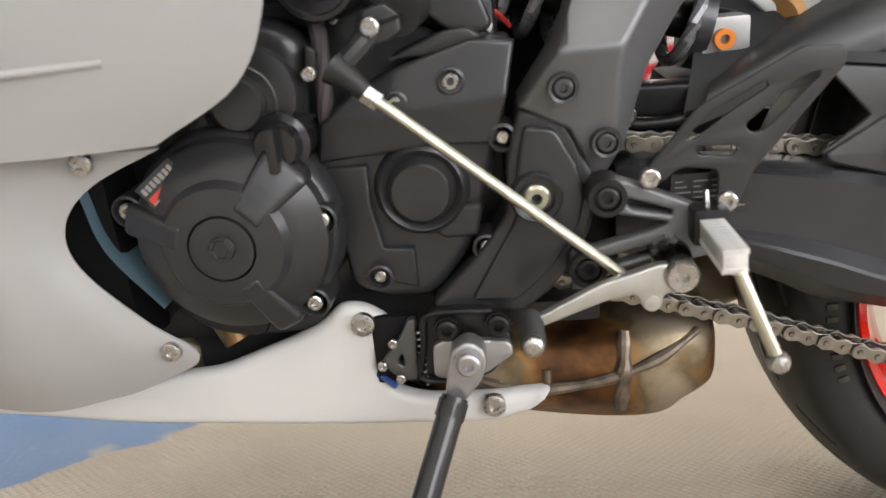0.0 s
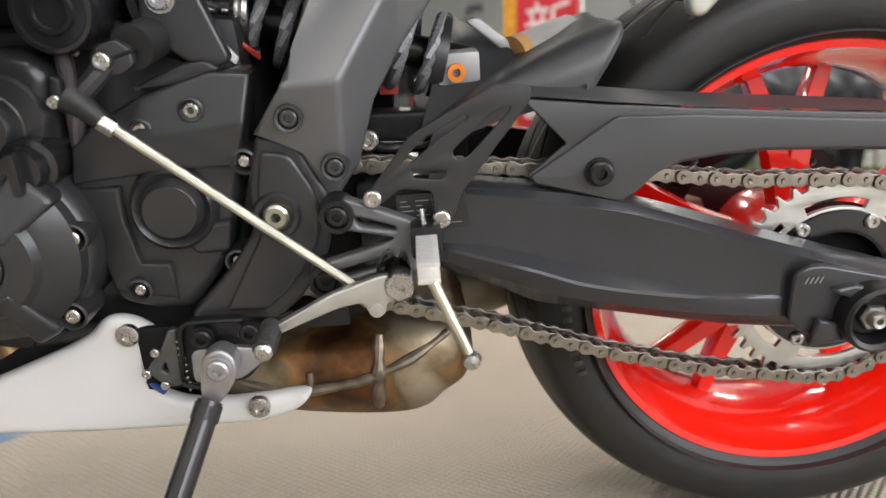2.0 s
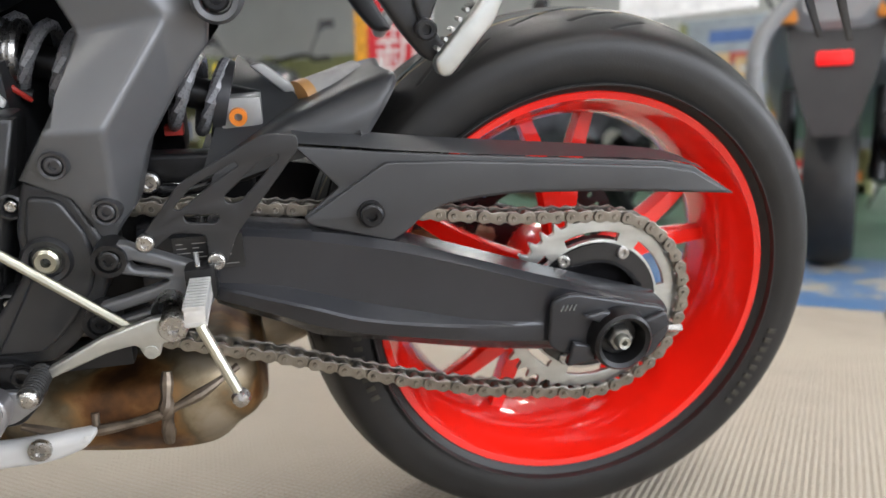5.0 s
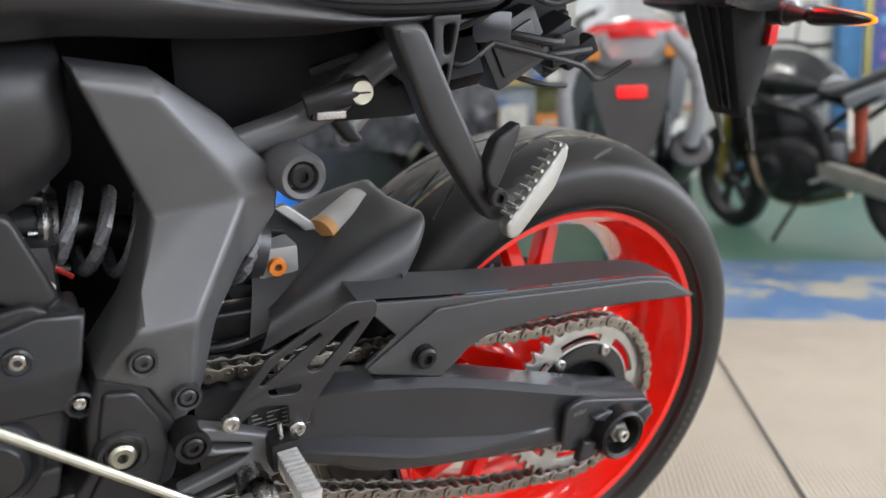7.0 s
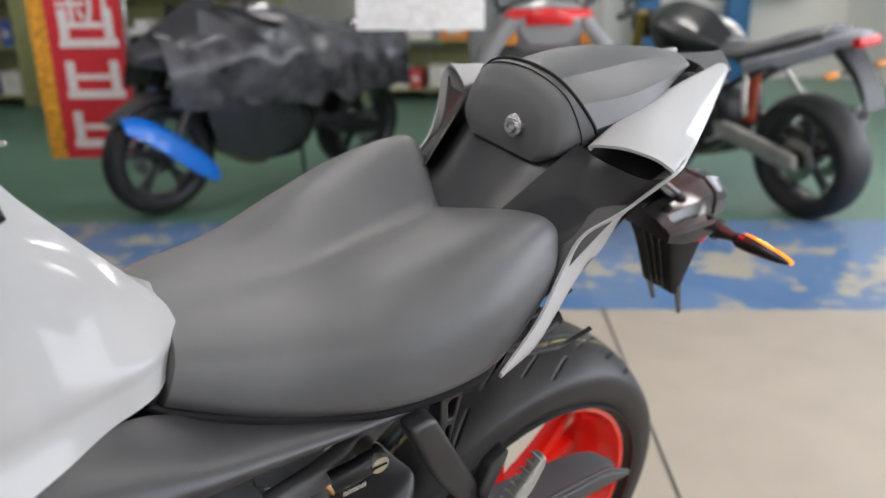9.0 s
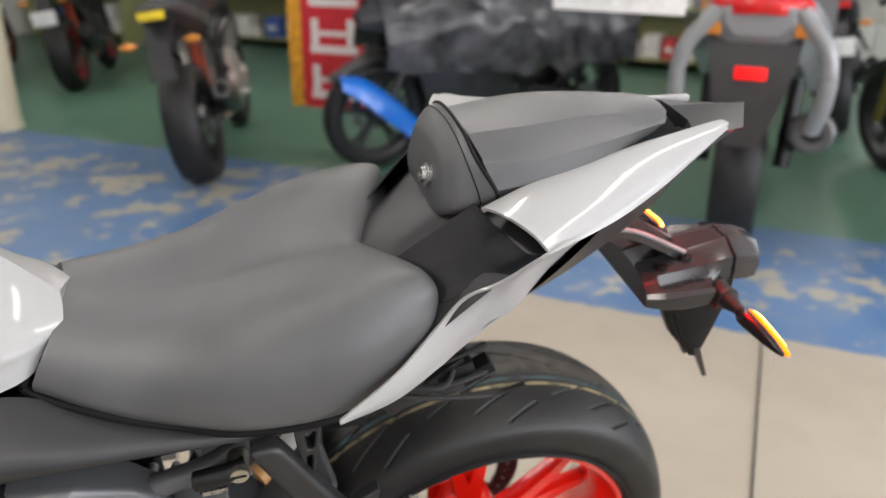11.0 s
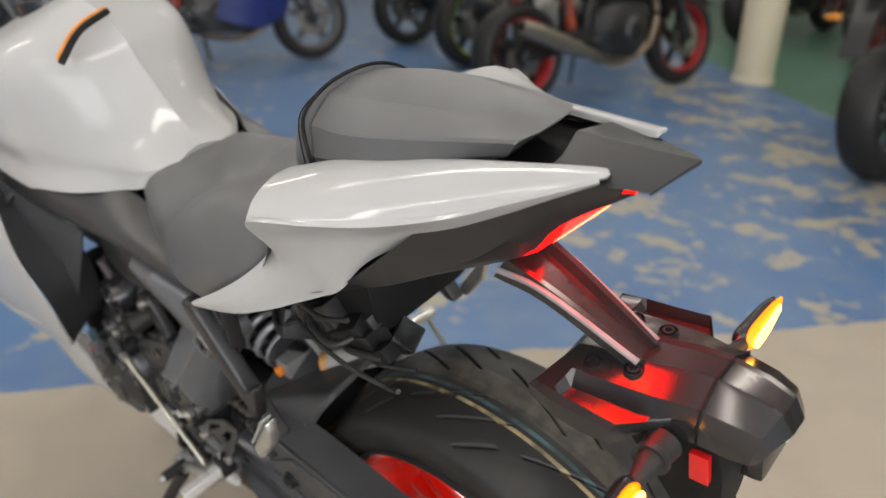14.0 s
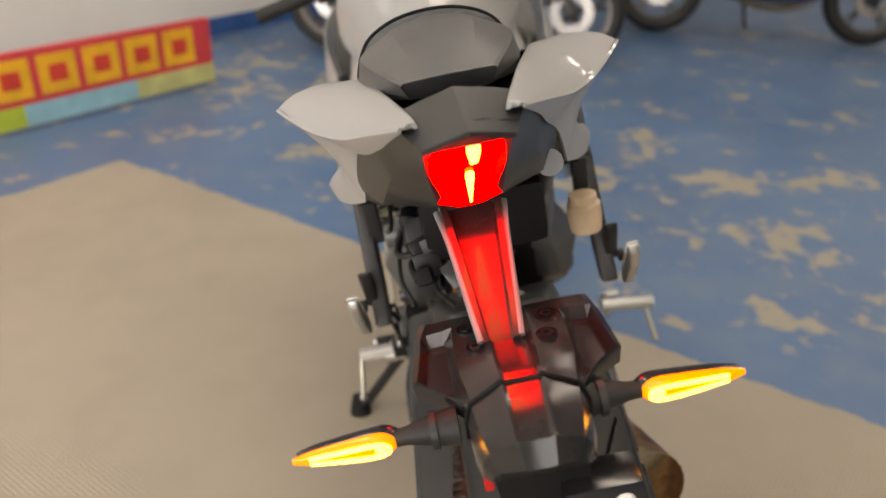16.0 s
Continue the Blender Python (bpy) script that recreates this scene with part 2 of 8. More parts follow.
# ---- the shop ----
def floor_material():
    """Painted concrete: bare beige bay, worn blue lanes, green bay beyond; the shop's grid stands at 50.5 degrees to x."""
    m = bpy.data.materials.new("painted_concrete_floor")
    m.use_nodes = True
    n, l = m.node_tree.nodes, m.node_tree.links
    b = n["Principled BSDF"]
    tc = n.new("ShaderNodeTexCoord")
    rot = n.new("ShaderNodeVectorRotate")
    rot.inputs["Angle"].default_value = radians(-50.5)
    rot.rotation_type = "Z_AXIS"
    l.new(tc.outputs["Object"], rot.inputs["Vector"])
    sep = n.new("ShaderNodeSeparateXYZ")
    edge = n.new("ShaderNodeTexNoise")
    edge.inputs["Scale"].default_value, edge.inputs["Detail"].default_value = 14, 4
    l.new(tc.outputs["Object"], edge.inputs["Vector"])
    jit = n.new("ShaderNodeVectorMath")
    jit.operation = "MULTIPLY_ADD"
    jit.inputs[1].default_value = (0.05, 0.05, 0)
    l.new(edge.outputs["Color"], jit.inputs[0])
    l.new(rot.outputs["Vector"], jit.inputs[2])
    l.new(jit.outputs["Vector"], sep.inputs["Vector"])

    def maths(op, a, c, d=None):
        k = n.new("ShaderNodeMath")
        k.operation = op
        for i, v in enumerate((a, c, d)):
            if v is None:
                continue
            if isinstance(v, (int, float)):
                k.inputs[i].default_value = v
            else:
                l.new(v, k.inputs[i])
        return k.outputs[0]

    def noise_at(scale, detail, vec=None):
        k = n.new("ShaderNodeTexNoise")
        k.inputs["Scale"].default_value, k.inputs["Detail"].default_value = scale, detail
        l.new(vec or tc.outputs["Object"], k.inputs["Vector"])
        return k.outputs["Fac"]

    def mix(f, a, c):
        k = n.new("ShaderNodeMix")
        k.data_type = "RGBA"
        for i, v in ((0, f), (6, a), (7, c)):
            if isinstance(v, tuple):
                k.inputs[i].default_value = (*v, 1)
            elif isinstance(v, (int, float)):
                k.inputs[i].default_value = v
            else:
                l.new(v, k.inputs[i])
        return k.outputs[2]

    def steps(v, lo, hi):
        k = n.new("ShaderNodeMapRange")
        k.inputs["From Min"].default_value, k.inputs["From Max"].default_value = lo, hi
        l.new(v, k.inputs["Value"])
        return k.outputs["Result"]

    u, v = sep.outputs["X"], sep.outputs["Y"]
    inside = maths("MULTIPLY", maths("LESS_THAN", u, 1.49), maths("MULTIPLY", maths("LESS_THAN", maths("MULTIPLY_ADD", u, -0.058, v), 1.0), maths("GREATER_THAN", u, -2.41)))
    green = maths("GREATER_THAN", u, 2.60)
    broad, mid, fine = noise_at(1.3, 5), noise_at(7, 6), noise_at(120, 3)
    beige = mix(steps(broad, 0.3, 0.7), (0.36, 0.31, 0.245), (0.43, 0.38, 0.30))
    beige = mix(maths("MULTIPLY", steps(mid, 0.45, 0.75), 0.25), beige, (0.29, 0.25, 0.20))
    blue = mix(steps(broad, 0.3, 0.7), (0.045, 0.12, 0.27), (0.075, 0.17, 0.34))
    blue = mix(maths("MULTIPLY", steps(mid, 0.4, 0.7), 0.45), blue, (0.16, 0.22, 0.29))
    # worn patches, heavier in two strips along the bay's edge
    spots = maths("ADD", maths("MULTIPLY", noise_at(4.2, 9), 0.6), maths("MULTIPLY", noise_at(13, 6), 0.4))
    strip = maths("SUBTRACT", 1.0, steps(maths("ABSOLUTE", maths("SUBTRACT", u, 2.0), 0), 0.1, 0.42))
    stripv = maths("SUBTRACT", 1.0, steps(maths("ABSOLUTE", maths("SUBTRACT", v, 1.95), 0), 0.2, 1.0))
    wear = maths("MAXIMUM", maths("MULTIPLY", strip, 0.085), maths("MULTIPLY", stripv, 0.055))
    worn = maths("MULTIPLY", steps(maths("ADD", spots, wear), 0.565, 0.62), 0.8)
    blue = mix(worn, blue, mix(mid, (0.36, 0.30, 0.17), (0.42, 0.38, 0.28)))
    grn = mix(steps(mid, 0.3, 0.7), (0.05, 0.13, 0.09), (0.085, 0.19, 0.13))
    col = mix(inside, mix(green, blue, grn), beige)
    col = mix(maths("MULTIPLY", fine, 0.14), col, (0.2, 0.18, 0.15))
    l.new(maths("MULTIPLY_ADD", mid, 0.25, 0.26), b.inputs["Roughness"])
    wave = n.new("ShaderNodeTexWave")
    wave.inputs["Scale"].default_value, wave.inputs["Distortion"].default_value = 33, 0.5
    wave2 = n.new("ShaderNodeTexWave")
    wave2.bands_direction = "Y"
    wave2.inputs["Scale"].default_value, wave2.inputs["Distortion"].default_value = 33, 0.5
    for k in (wave, wave2):
        l.new(rot.outputs["Vector"], k.inputs["Vector"])
    bp = n.new("ShaderNodeBump")
    bp.inputs["Strength"].default_value, bp.inputs["Distance"].default_value = 0.9, 0.0035
    h = maths("MULTIPLY", maths("MULTIPLY", wave.outputs["Fac"], wave2.outputs["Fac"]), inside)
    l.new(mix(maths("MULTIPLY", h, 0.22), col, (0.56, 0.50, 0.42)), b.inputs["Base Color"])      # stud tops mixed paler by the relief height
    l.new(maths("ADD", h, maths("MULTIPLY", fine, 0.4)), bp.inputs["Height"])
    l.new(bp.outputs["Normal"], b.inputs["Normal"])
    return m


PLASTER = mat("off_white_wall_paint", (0.72, 0.71, 0.67), 0.7, scale=2, vary=0.05, bump=0.1, grain=120)
CEILPAINT = mat("white_ceiling_board", (0.75, 0.75, 0.74), 0.8, scale=3, vary=0.04, bump=0.1, grain=90)
PILLARPAINT = mat("cream_pillar_paint", (0.62, 0.56, 0.42), 0.55, scale=5, vary=0.06, bump=0.1, grain=150)
BLUEPAINT = mat("blue_skirting_paint", (0.03, 0.10, 0.30), 0.5, scale=6, vary=0.2)

XY = Matrix.Rotation(radians(50.5), 4, "Z")          # the shop's own axes u, v
ground = part("floor", block(-14, 14, -14, 14, -0.2, 0.0, 0), floor_material(), smooth=False)
tagged(ground, "painted concrete floor, beige bay with worn blue lanes and green beyond", "floor", kind="structure")
JOINT = mat("dark_floor_joint", (0.06, 0.055, 0.05), 0.7)
seam = part("floor_joint", block(-2.40, 1.47, -0.4675, -0.4605, 0.0, 0.003, 0), JOINT, ground, "thin dark saw-cut joint in the concrete", smooth=False)
seam.matrix_basis = XY
for nm, box in (("wall_north_east", (9.0, 9.2, -9, 9.4)), ("wall_south_west", (-9, -8.8, -9, 9.4)), ("wall_north_west", (-9, 9.0, 9.2, 9.4)), ("wall_south_east_low", (-9, 9.0, -4.8, -4.6))):
    w = part(nm, block(*box, 0, 0.55 if "low" in nm else CEILING, 0), PLASTER, smooth=False)
    w.matrix_basis = XY
    tagged(w, "plain off-white painted shop wall", "wall", kind="structure")
# unseen opening above a low wall behind the camera, added to hold a fill light
for nm, box in (("wall_south_east_a", (-9, -4.5, -4.8, -4.6)), ("wall_south_east_b", (4.0, 9.0, -4.8, -4.6))):
    w = part(nm, block(*box, 0.55, CEILING, 0), PLASTER, smooth=False)
    w.matrix_basis = XY
    tagged(w, "plain off-white painted shop wall", "wall", kind="structure")
w = part("wall_south_east_top", block(-4.5, 4.0, -4.8, -4.6, 2.7, CEILING, 0), PLASTER, smooth=False)
w.matrix_basis = XY
tagged(w, "plain off-white painted wall over the added opening", "wall", kind="structure")
shop = empty("window_1", XY)
tagged(shop, "added unseen opening with thin alloy frames for the fill light", "window", kind="structure")
for k in range(6):
    x = -4.5 + 8.5 * k / 5
    part("mullion", block(x - 0.03, x + 0.03, -4.75, -4.68, 0.55, 2.7, 0.004), ALLOY, shop, smooth=False)
# broad fill lamp in the added opening, brightens faces turned to the camera
fill_light = bpy.data.lights.new("daylight", "AREA")
fill_light.shape, fill_light.size, fill_light.size_y, fill_light.energy, fill_light.color = "RECTANGLE", 8.4, 2.1, 380, (0.96, 0.97, 1.0)
ob = new("daylight", fill_light)
ob.matrix_basis = XY @ look((-0.25, -4.58, 1.62), (-0.25, 0, 1.3))
top = part("ceiling", block(-14, 14, -14, 14, CEILING, CEILING + 0.15, 0), CEILPAINT, smooth=False)
tagged(top, "plain white ceiling boards with rows of tube lights", "ceiling", kind="structure")

# low partition wall with blue skirting
side = look((0, 0, 0), (0, 0, -1))
part_wall = part("wall_partition", block(-3.2, 3.2, 0, 0.12, 0, 2.6, 0), PLASTER, smooth=False)
part_wall.matrix_basis = pose(-3.10, -2.62, 0, 0, 0, -39.5)
tagged(part_wall, "off-white partition wall with a blue painted skirting", "wall", kind="structure")
skirt = part("baseboard", block(-3.2, 3.2, 0.121, 0.135, 0.0, 0.11, 0), BLUEPAINT, part_wall, "blue painted skirting strip", smooth=False)

pillar = part("pillar", lathe([(0.01, 0), (0.145, 0), (0.145, 0.03), (0.135, 0.04), (0.135, CEILING), (0.01, CEILING)], (-1.72, 4.74, 0), "z", 32), PILLARPAINT)
tagged(pillar, "round cream-painted shop pillar on the blue floor", "pillar", kind="structure")

FIXTURE = mat("white_enamel_fixture", (0.8, 0.8, 0.8), 0.4)
first = None
for x, y in LAMPS:
    m = pose(x, y, CEILING - 0.10, 0, 0, 45)
    if first is None:
        first = empty("ceiling_light", m)
        part("housing", block(-0.62, 0.62, -0.09, 0.09, 0.03, 0.10, 0.01), FIXTURE, first, "white enamelled housing")
        for s in (-0.05, 0.05):
            part("tube", tube([(-0.6, s, 0.0), (0.6, s, 0.0)], 0.016, 1), TUBE, first, "lit white fluorescent tube")
        tagged(first, "white twin fluorescent tube light under the ceiling", "ceiling light", "ceiling lights")
    else:
        copy_thing(first, m)
    lamp = bpy.data.lights.new("tube_light", "AREA")
    lamp.shape, lamp.size, lamp.size_y, lamp.energy, lamp.color = "RECTANGLE", 1.2, 0.16, 17, (1.0, 0.90, 0.78)
    ob = new("tube_light", lamp)
    ob.matrix_basis = pose(x, y, CEILING - 0.13, 0, 0, 45)


# ---- the motorcycle on its side stand; its own axes: x to the rear, y to its right, z up, the rear tyre's foot at the origin ----
bike = empty("motorcycle", pose(0, 0, 0.0132, 12.670, -3.419, -0.047))
tagged(bike, "white sport motorcycle with bright red wheels leaning on its side stand", "motorcycle")
AX = (0.001, 0.014, 0.304)      # rear axle
# the upper bodywork is drawn at 1.0 and seated on the subframe a little smaller and turned
SEATED = Matrix.Translation((-0.0268, -0.0201, 0.0579)) @ Euler((radians(-0.55), radians(0.67), radians(1.34))).to_matrix().to_4x4() @ Matrix.Scale(0.9306, 4)


def seated(before):
    """Moves what was built since onto the subframe."""
    for ob in bpy.data.objects:
        if ob.name in before or ob.type != "MESH":
            continue
        if ob.matrix_basis == Matrix.Identity(4):
            ob.data.transform(SEATED)
        else:
            ob.matrix_basis = SEATED @ ob.matrix_basis


def tyre_mesh(R, W, rim, seg, grooves=True):
    """Tyre skin with cut tread grooves."""
    prof = catmull([(rim - 0.004, -W * 0.78), (rim + 0.012, -W * 0.93), (R * 0.84, -W), (R * 0.920, -W * 0.94), (R * 0.970, -W * 0.62), (R * 0.994, -W * 0.3), (R, 0)], 24 if grooves else 4)
    prof = np.vstack([prof, prof[::-1][1:] * [1, -1]])
    th = np.linspace(0, 2 * np.pi, seg, endpoint=False)
    r, y = np.tile(prof[:, 0], (seg, 1)), np.tile(prof[:, 1], (seg, 1))
    t = np.tile(th[:, None], (1, len(prof)))
    if grooves:
        count = 11
        for sgn in (-1, 1):
            s = y * sgn / W
            for off, lo, hi, slope, wide in ((0.0, 0.06, 0.50, 1.5, 0.016), (0.45, 0.26, 0.66, 1.35, 0.015), (0.8, 0.60, 0.84, 1.2, 0.012)):
                ph = (t * count / (2 * np.pi) + off + (0.5 if sgn > 0 else 0) - slope * s * 0.9) % 1
                d = np.abs(ph - 0.5) / count * 2 * np.pi
                width = wide * (1 - 0.5 * np.abs((s - lo) / (hi - lo) - 0.5))
                inside = (r > R * 0.9) & (s > lo) & (s < hi)
                r = np.where(inside, r - 0.0055 * np.clip(1.6 * (1 - d / width), 0, 1), r)
    verts = np.stack([r * np.cos(t), y, r * np.sin(t)], -1).reshape(-1, 3)
    k = len(prof)
    faces = [(i * k + j, i * k + j + 1, ((i + 1) % seg) * k + j + 1, ((i + 1) % seg) * k + j) for i in range(seg) for j in range(k - 1)]
    me = mesh(verts, faces)
    return me


def tyre_material():
    m = mat("tyre_rubber", (0.013, 0.0125, 0.012), 0.46, spec=0.35, scale=25, vary=0.18, bump=0.2, grain=500)
    n, l = m.node_tree.nodes, m.node_tree.links
    b = n["Principled BSDF"]
    old = b.inputs["Base Color"].links[0].from_socket
    tc = n.new("ShaderNodeTexCoord")
    sep = n.new("ShaderNodeSeparateXYZ")
    l.new(tc.outputs["Object"], sep.inputs[0])
    wob = n.new("ShaderNodeTexNoise")
    wob.inputs["Scale"].default_value = 40
    l.new(tc.outputs["Object"], wob.inputs["Vector"])
    last = old
    for centre, half, colour, amount in ((-0.0265, 0.0024, (0.30, 0.24, 0.13), 0.9), (-0.0160, 0.0026, (0.045, 0.10, 0.115), 0.75), (0.012, 0.018, (0.075, 0.066, 0.050), 0.6)):
        d = n.new("ShaderNodeMath")
        d.operation = "SUBTRACT"
        d.inputs[1].default_value = centre
        l.new(sep.outputs["Y"], d.inputs[0])
        a = n.new("ShaderNodeMath")
        a.operation = "ABSOLUTE"
        l.new(d.outputs[0], a.inputs[0])
        lt = n.new("ShaderNodeMath")
        lt.operation = "LESS_THAN"
        lt.inputs[1].default_value = half
        l.new(a.outputs[0], lt.inputs[0])
        mu = n.new("ShaderNodeMath")
        mu.operation = "MULTIPLY"
        l.new(lt.outputs[0], mu.inputs[0])
        ra = n.new("ShaderNodeMapRange")
        ra.inputs["From Min"].default_value, ra.inputs["From Max"].default_value, ra.inputs["To Max"].default_value = 0.3, 0.6, amount
        l.new(wob.outputs["Fac"], ra.inputs["Value"])
        l.new(ra.outputs["Result"], mu.inputs[1])
        mx = n.new("ShaderNodeMix")
        mx.data_type = "RGBA"
        l.new(mu.outputs[0], mx.inputs[0])
        l.new(last, mx.inputs[6])
        mx.inputs[7].default_value = (*colour, 1)
        last = mx.outputs[2]
    l.new(last, b.inputs["Base Color"])
    return m


TYRE = tyre_material()


def spokes(r0, r1, count, y0, y1, wide0, wide1, pair):
    """Twin spokes from the hub to the rim, slightly bent outwards."""
    out = []
    for i in range(count):
        for s in (-1, 1):
            w = 2 * math.pi * i / count + 0.35
            sec = []
            for f in (0, 0.35, 0.7, 1):
                r = r0 + (r1 - r0) * f
                a = w + s * pair * (0.25 + 0.75 * f) 
                c = Vector((math.cos(a) * r, y0 + (y1 - y0) * f, math.sin(a) * r))
                tng = Vector((-math.sin(a), 0, math.cos(a)))
                h = (wide0 + (wide1 - wide0) * f) / 2
                dpt = 0.016 - 0.005 * f
                ring = [c + tng * h * k * 0.75 + Vector((0, q * dpt, 0)) if abs(q) == 1 else c + tng * h * k for k, q in ((-1, -1), (1, -1), (1.0, 0), (1, 1), (-1, 1), (-1, 0))]
                sec.append([tuple(p) for p in ring] + [tuple(ring[0])])
            out.append(loft(sec, 3, 1, mirror=False, cap=True, sharp=True))
    return out


wheel = part("rear_wheel", lathe([(0.231, -0.070), (0.2355, -0.077), (0.233, -0.080), (0.2255, -0.078), (0.222, -0.068), (0.2125, -0.052), (0.205, -0.040), (0.200, -0.01), (0.198, 0.02), (0.204, 0.045), (0.222, 0.070), (0.2255, 0.080), (0.2355, 0.077), (0.231, 0.070), (0.212, 0.04), (0.207, 0.0), (0.212, -0.042)], (0, 0, 0), "y", 96, closed=True), RED, bike, "bright red cast alloy rim")
wheel.location = AX
part("tyre", moved(tyre_mesh(0.3155, 0.0945, 0.231, 1260), Matrix.Translation((0, 0.002, 0))), TYRE, wheel, "black sport tyre with slanted grooves and a gold line", sharp=75)
RAISED = mat("raised_sidewall_rubber", (0.018, 0.018, 0.018), 0.46, scale=40, vary=0.15, bump=0.1)
for sd in (-1, 1):
    for r_ in (0.2425, 0.2800):
        part("sidewall_ring", lathe([(r_ - 0.0012, sd * 0.088), (r_ - 0.0006, sd * (0.0955 if r_ < 0.26 else 0.0925)), (r_ + 0.0006, sd * (0.0957 if r_ < 0.26 else 0.0915)), (r_ + 0.0014, sd * 0.086)], (0, 0.002, 0), "y", 96), RAISED, wheel)
mark = None
for a0 in (3.1, 5.6):
    for k in range(9):
        a = a0 + k * 0.050
        mk = part("sidewall_mark", block(-0.0030, 0.0030, -0.0006, 0.0006, -0.0050, 0.0050, 0.0003), TYRE, wheel) if mark is None else new("sidewall_mark", mark)
        mark = mk.data
        mk.parent = wheel
        mk.matrix_basis = pose(0.262 * math.cos(a), -0.0935, 0.262 * math.sin(a)) @ Matrix.Rotation(-a + radians(90), 4, "Y")
for k, sp in enumerate(spokes(0.045, 0.205, 5, -0.012, 0.008, 0.034, 0.020, 0.20)):
    part("spoke", sp, RED, wheel)
part("hub", lathe([(0.02, -0.075), (0.052, -0.07), (0.058, -0.03), (0.055, 0.04), (0.045, 0.07), (0.02, 0.075)], (0, 0, 0), "y", 40), RED, wheel)
SPR_Y = -0.102
HUB = [ob.name for ob in bpy.data.objects]
teeth = []
for i in range(42):
    for f, rr in ((0.0, 0.1005), (0.22, 0.101), (0.42, 0.1095), (0.58, 0.1095), (0.78, 0.101)):
        a = 2 * math.pi * (i + f) / 42
        teeth.append((rr * math.cos(a), rr * math.sin(a)))
slots = []
for i in range(6):
    a0 = 2 * math.pi * i / 6 + 0.2
    arc = [(0.0865 * math.cos(a0 + 0.75 * f), 0.0865 * math.sin(a0 + 0.75 * f)) for f in np.linspace(0, 1, 12)]
    slots.append(arc + [(0.077 * math.cos(a0 + 0.75 * f), 0.077 * math.sin(a0 + 0.75 * f)) for f in np.linspace(1, 0, 12)])
part("sprocket", plate(teeth, SPR_Y - 0.003, SPR_Y + 0.003, [ring2(0, 0, 0.055, 32), *slots], bevel=0.0008), ALLOY, wheel, "pale zinc-plated rear sprocket")
part("sprocket_carrier", lathe([(0.02, -0.088), (0.045, -0.092), (0.062, -0.098), (0.074, -0.0985), (0.078, -0.09), (0.07, -0.075), (0.02, -0.07)], (0, 0, 0), "y", 48), GLOSS_BLACK, wheel, "black sprocket carrier")
part("carrier_ring", lathe([(0.052, SPR_Y + 0.002), (0.052, SPR_Y - 0.0050), (0.057, SPR_Y - 0.0062), (0.062, SPR_Y - 0.0050), (0.0735, SPR_Y - 0.0050), (0.0745, SPR_Y - 0.0035), (0.0745, SPR_Y + 0.002)], (0, 0, 0), "y", 48), GLOSS_BLACK, wheel, "gloss black ring under the sprocket nuts")
for i in range(6):
    a = 2 * math.pi * i / 6 + 0.05
    bolt("sprocket_nut", (0.068 * math.cos(a), SPR_Y - 0.004, 0.068 * math.sin(a)), 0.0070, wheel, STEEL)
part("brake_disc", plate(ring2(0, 0, 0.122, 64), 0.085, 0.090, [ring2(0, 0, 0.085, 48)] + [ring2(0.104 * math.cos(a), 0.104 * math.sin(a), 0.004, 8) for a in np.linspace(0, 2 * math.pi, 36, endpoint=False)], bevel=0.0005), DARKSTEEL, wheel, "drilled steel brake disc")
part("paint_dot", lathe([(0.0005, -0.0892), (0.006, -0.0892), (0.0065, -0.087)], (0.186 * 1.0, 0, -0.183), "y", 16), mat("yellow_dot", (0.35, 0.28, 0.02), 0.6), wheel, "small yellow paint dot")

for ob in bpy.data.objects:      # the drive side sits on the chain's line
    if ob.name not in HUB and ob.name.split(".")[0] in ("sprocket", "sprocket_carrier", "carrier_ring", "sprocket_nut"):
        ob.location = (-0.001, -0.014, 0.004)

# swingarm, left beam
SW = [  # x, top edge, foot of the upper bevel, shelf's inner edge, shelf's lip, bottom edge, shelf's depth
    (-0.392, 0.452, 0.446, 0.4010, 0.3990, 0.374, 0.000), (-0.372, 0.450, 0.4450, 0.3990, 0.3960, 0.364, 0.009), (-0.333, 0.4440, 0.4390, 0.3915, 0.3850, 0.3460, 0.017), (-0.302, 0.4390, 0.4330, 0.3815, 0.3745, 0.3300, 0.019), (-0.266, 0.4320, 0.4250, 0.3685, 0.3600, 0.3210, 0.018), (-0.218, 0.4200, 0.4130, 0.3540, 0.3460, 0.3100, 0.013),
    (-0.150, 0.3970, 0.3905, 0.3345, 0.3310, 0.2950, 0.006), (-0.090, 0.3755, 0.3690, 0.3240, 0.3220, 0.2845, 0.001), (-0.030, 0.3550, 0.3490, 0.3150, 0.3140, 0.2770, 0.0), (0.020, 0.3385, 0.3330, 0.3070, 0.3060, 0.2740, 0.0), (0.062, 0.3240, 0.3190, 0.3000, 0.2990, 0.2720, 0.0)]
arm = loft([[(x, -0.112, zb + 0.004), (x, -0.140, zb), (x, -0.151, zb + 0.008), (x, -0.158 - d * 0.6, (zb + zl) / 2), (x, -0.158 - d, zl - 0.003), (x, -0.157 - d, zl), (x, -0.1565, zc), (x, -0.1555, (zc + zv) / 2), (x, -0.1575, zv), (x, -0.148, zt), (x, -0.118, zt + 0.002)] for x, zt, zv, zc, zl, zb, d in SW], 5, 1, mirror=False, sharp=True)
swing = part("swingarm", arm, SWING, bike, "satin black swingarm beam with a long crease", sharp=28)
part("right_beam", moved(arm.copy(), Matrix.Diagonal((1, -1, 1, 1))), SWING, swing)


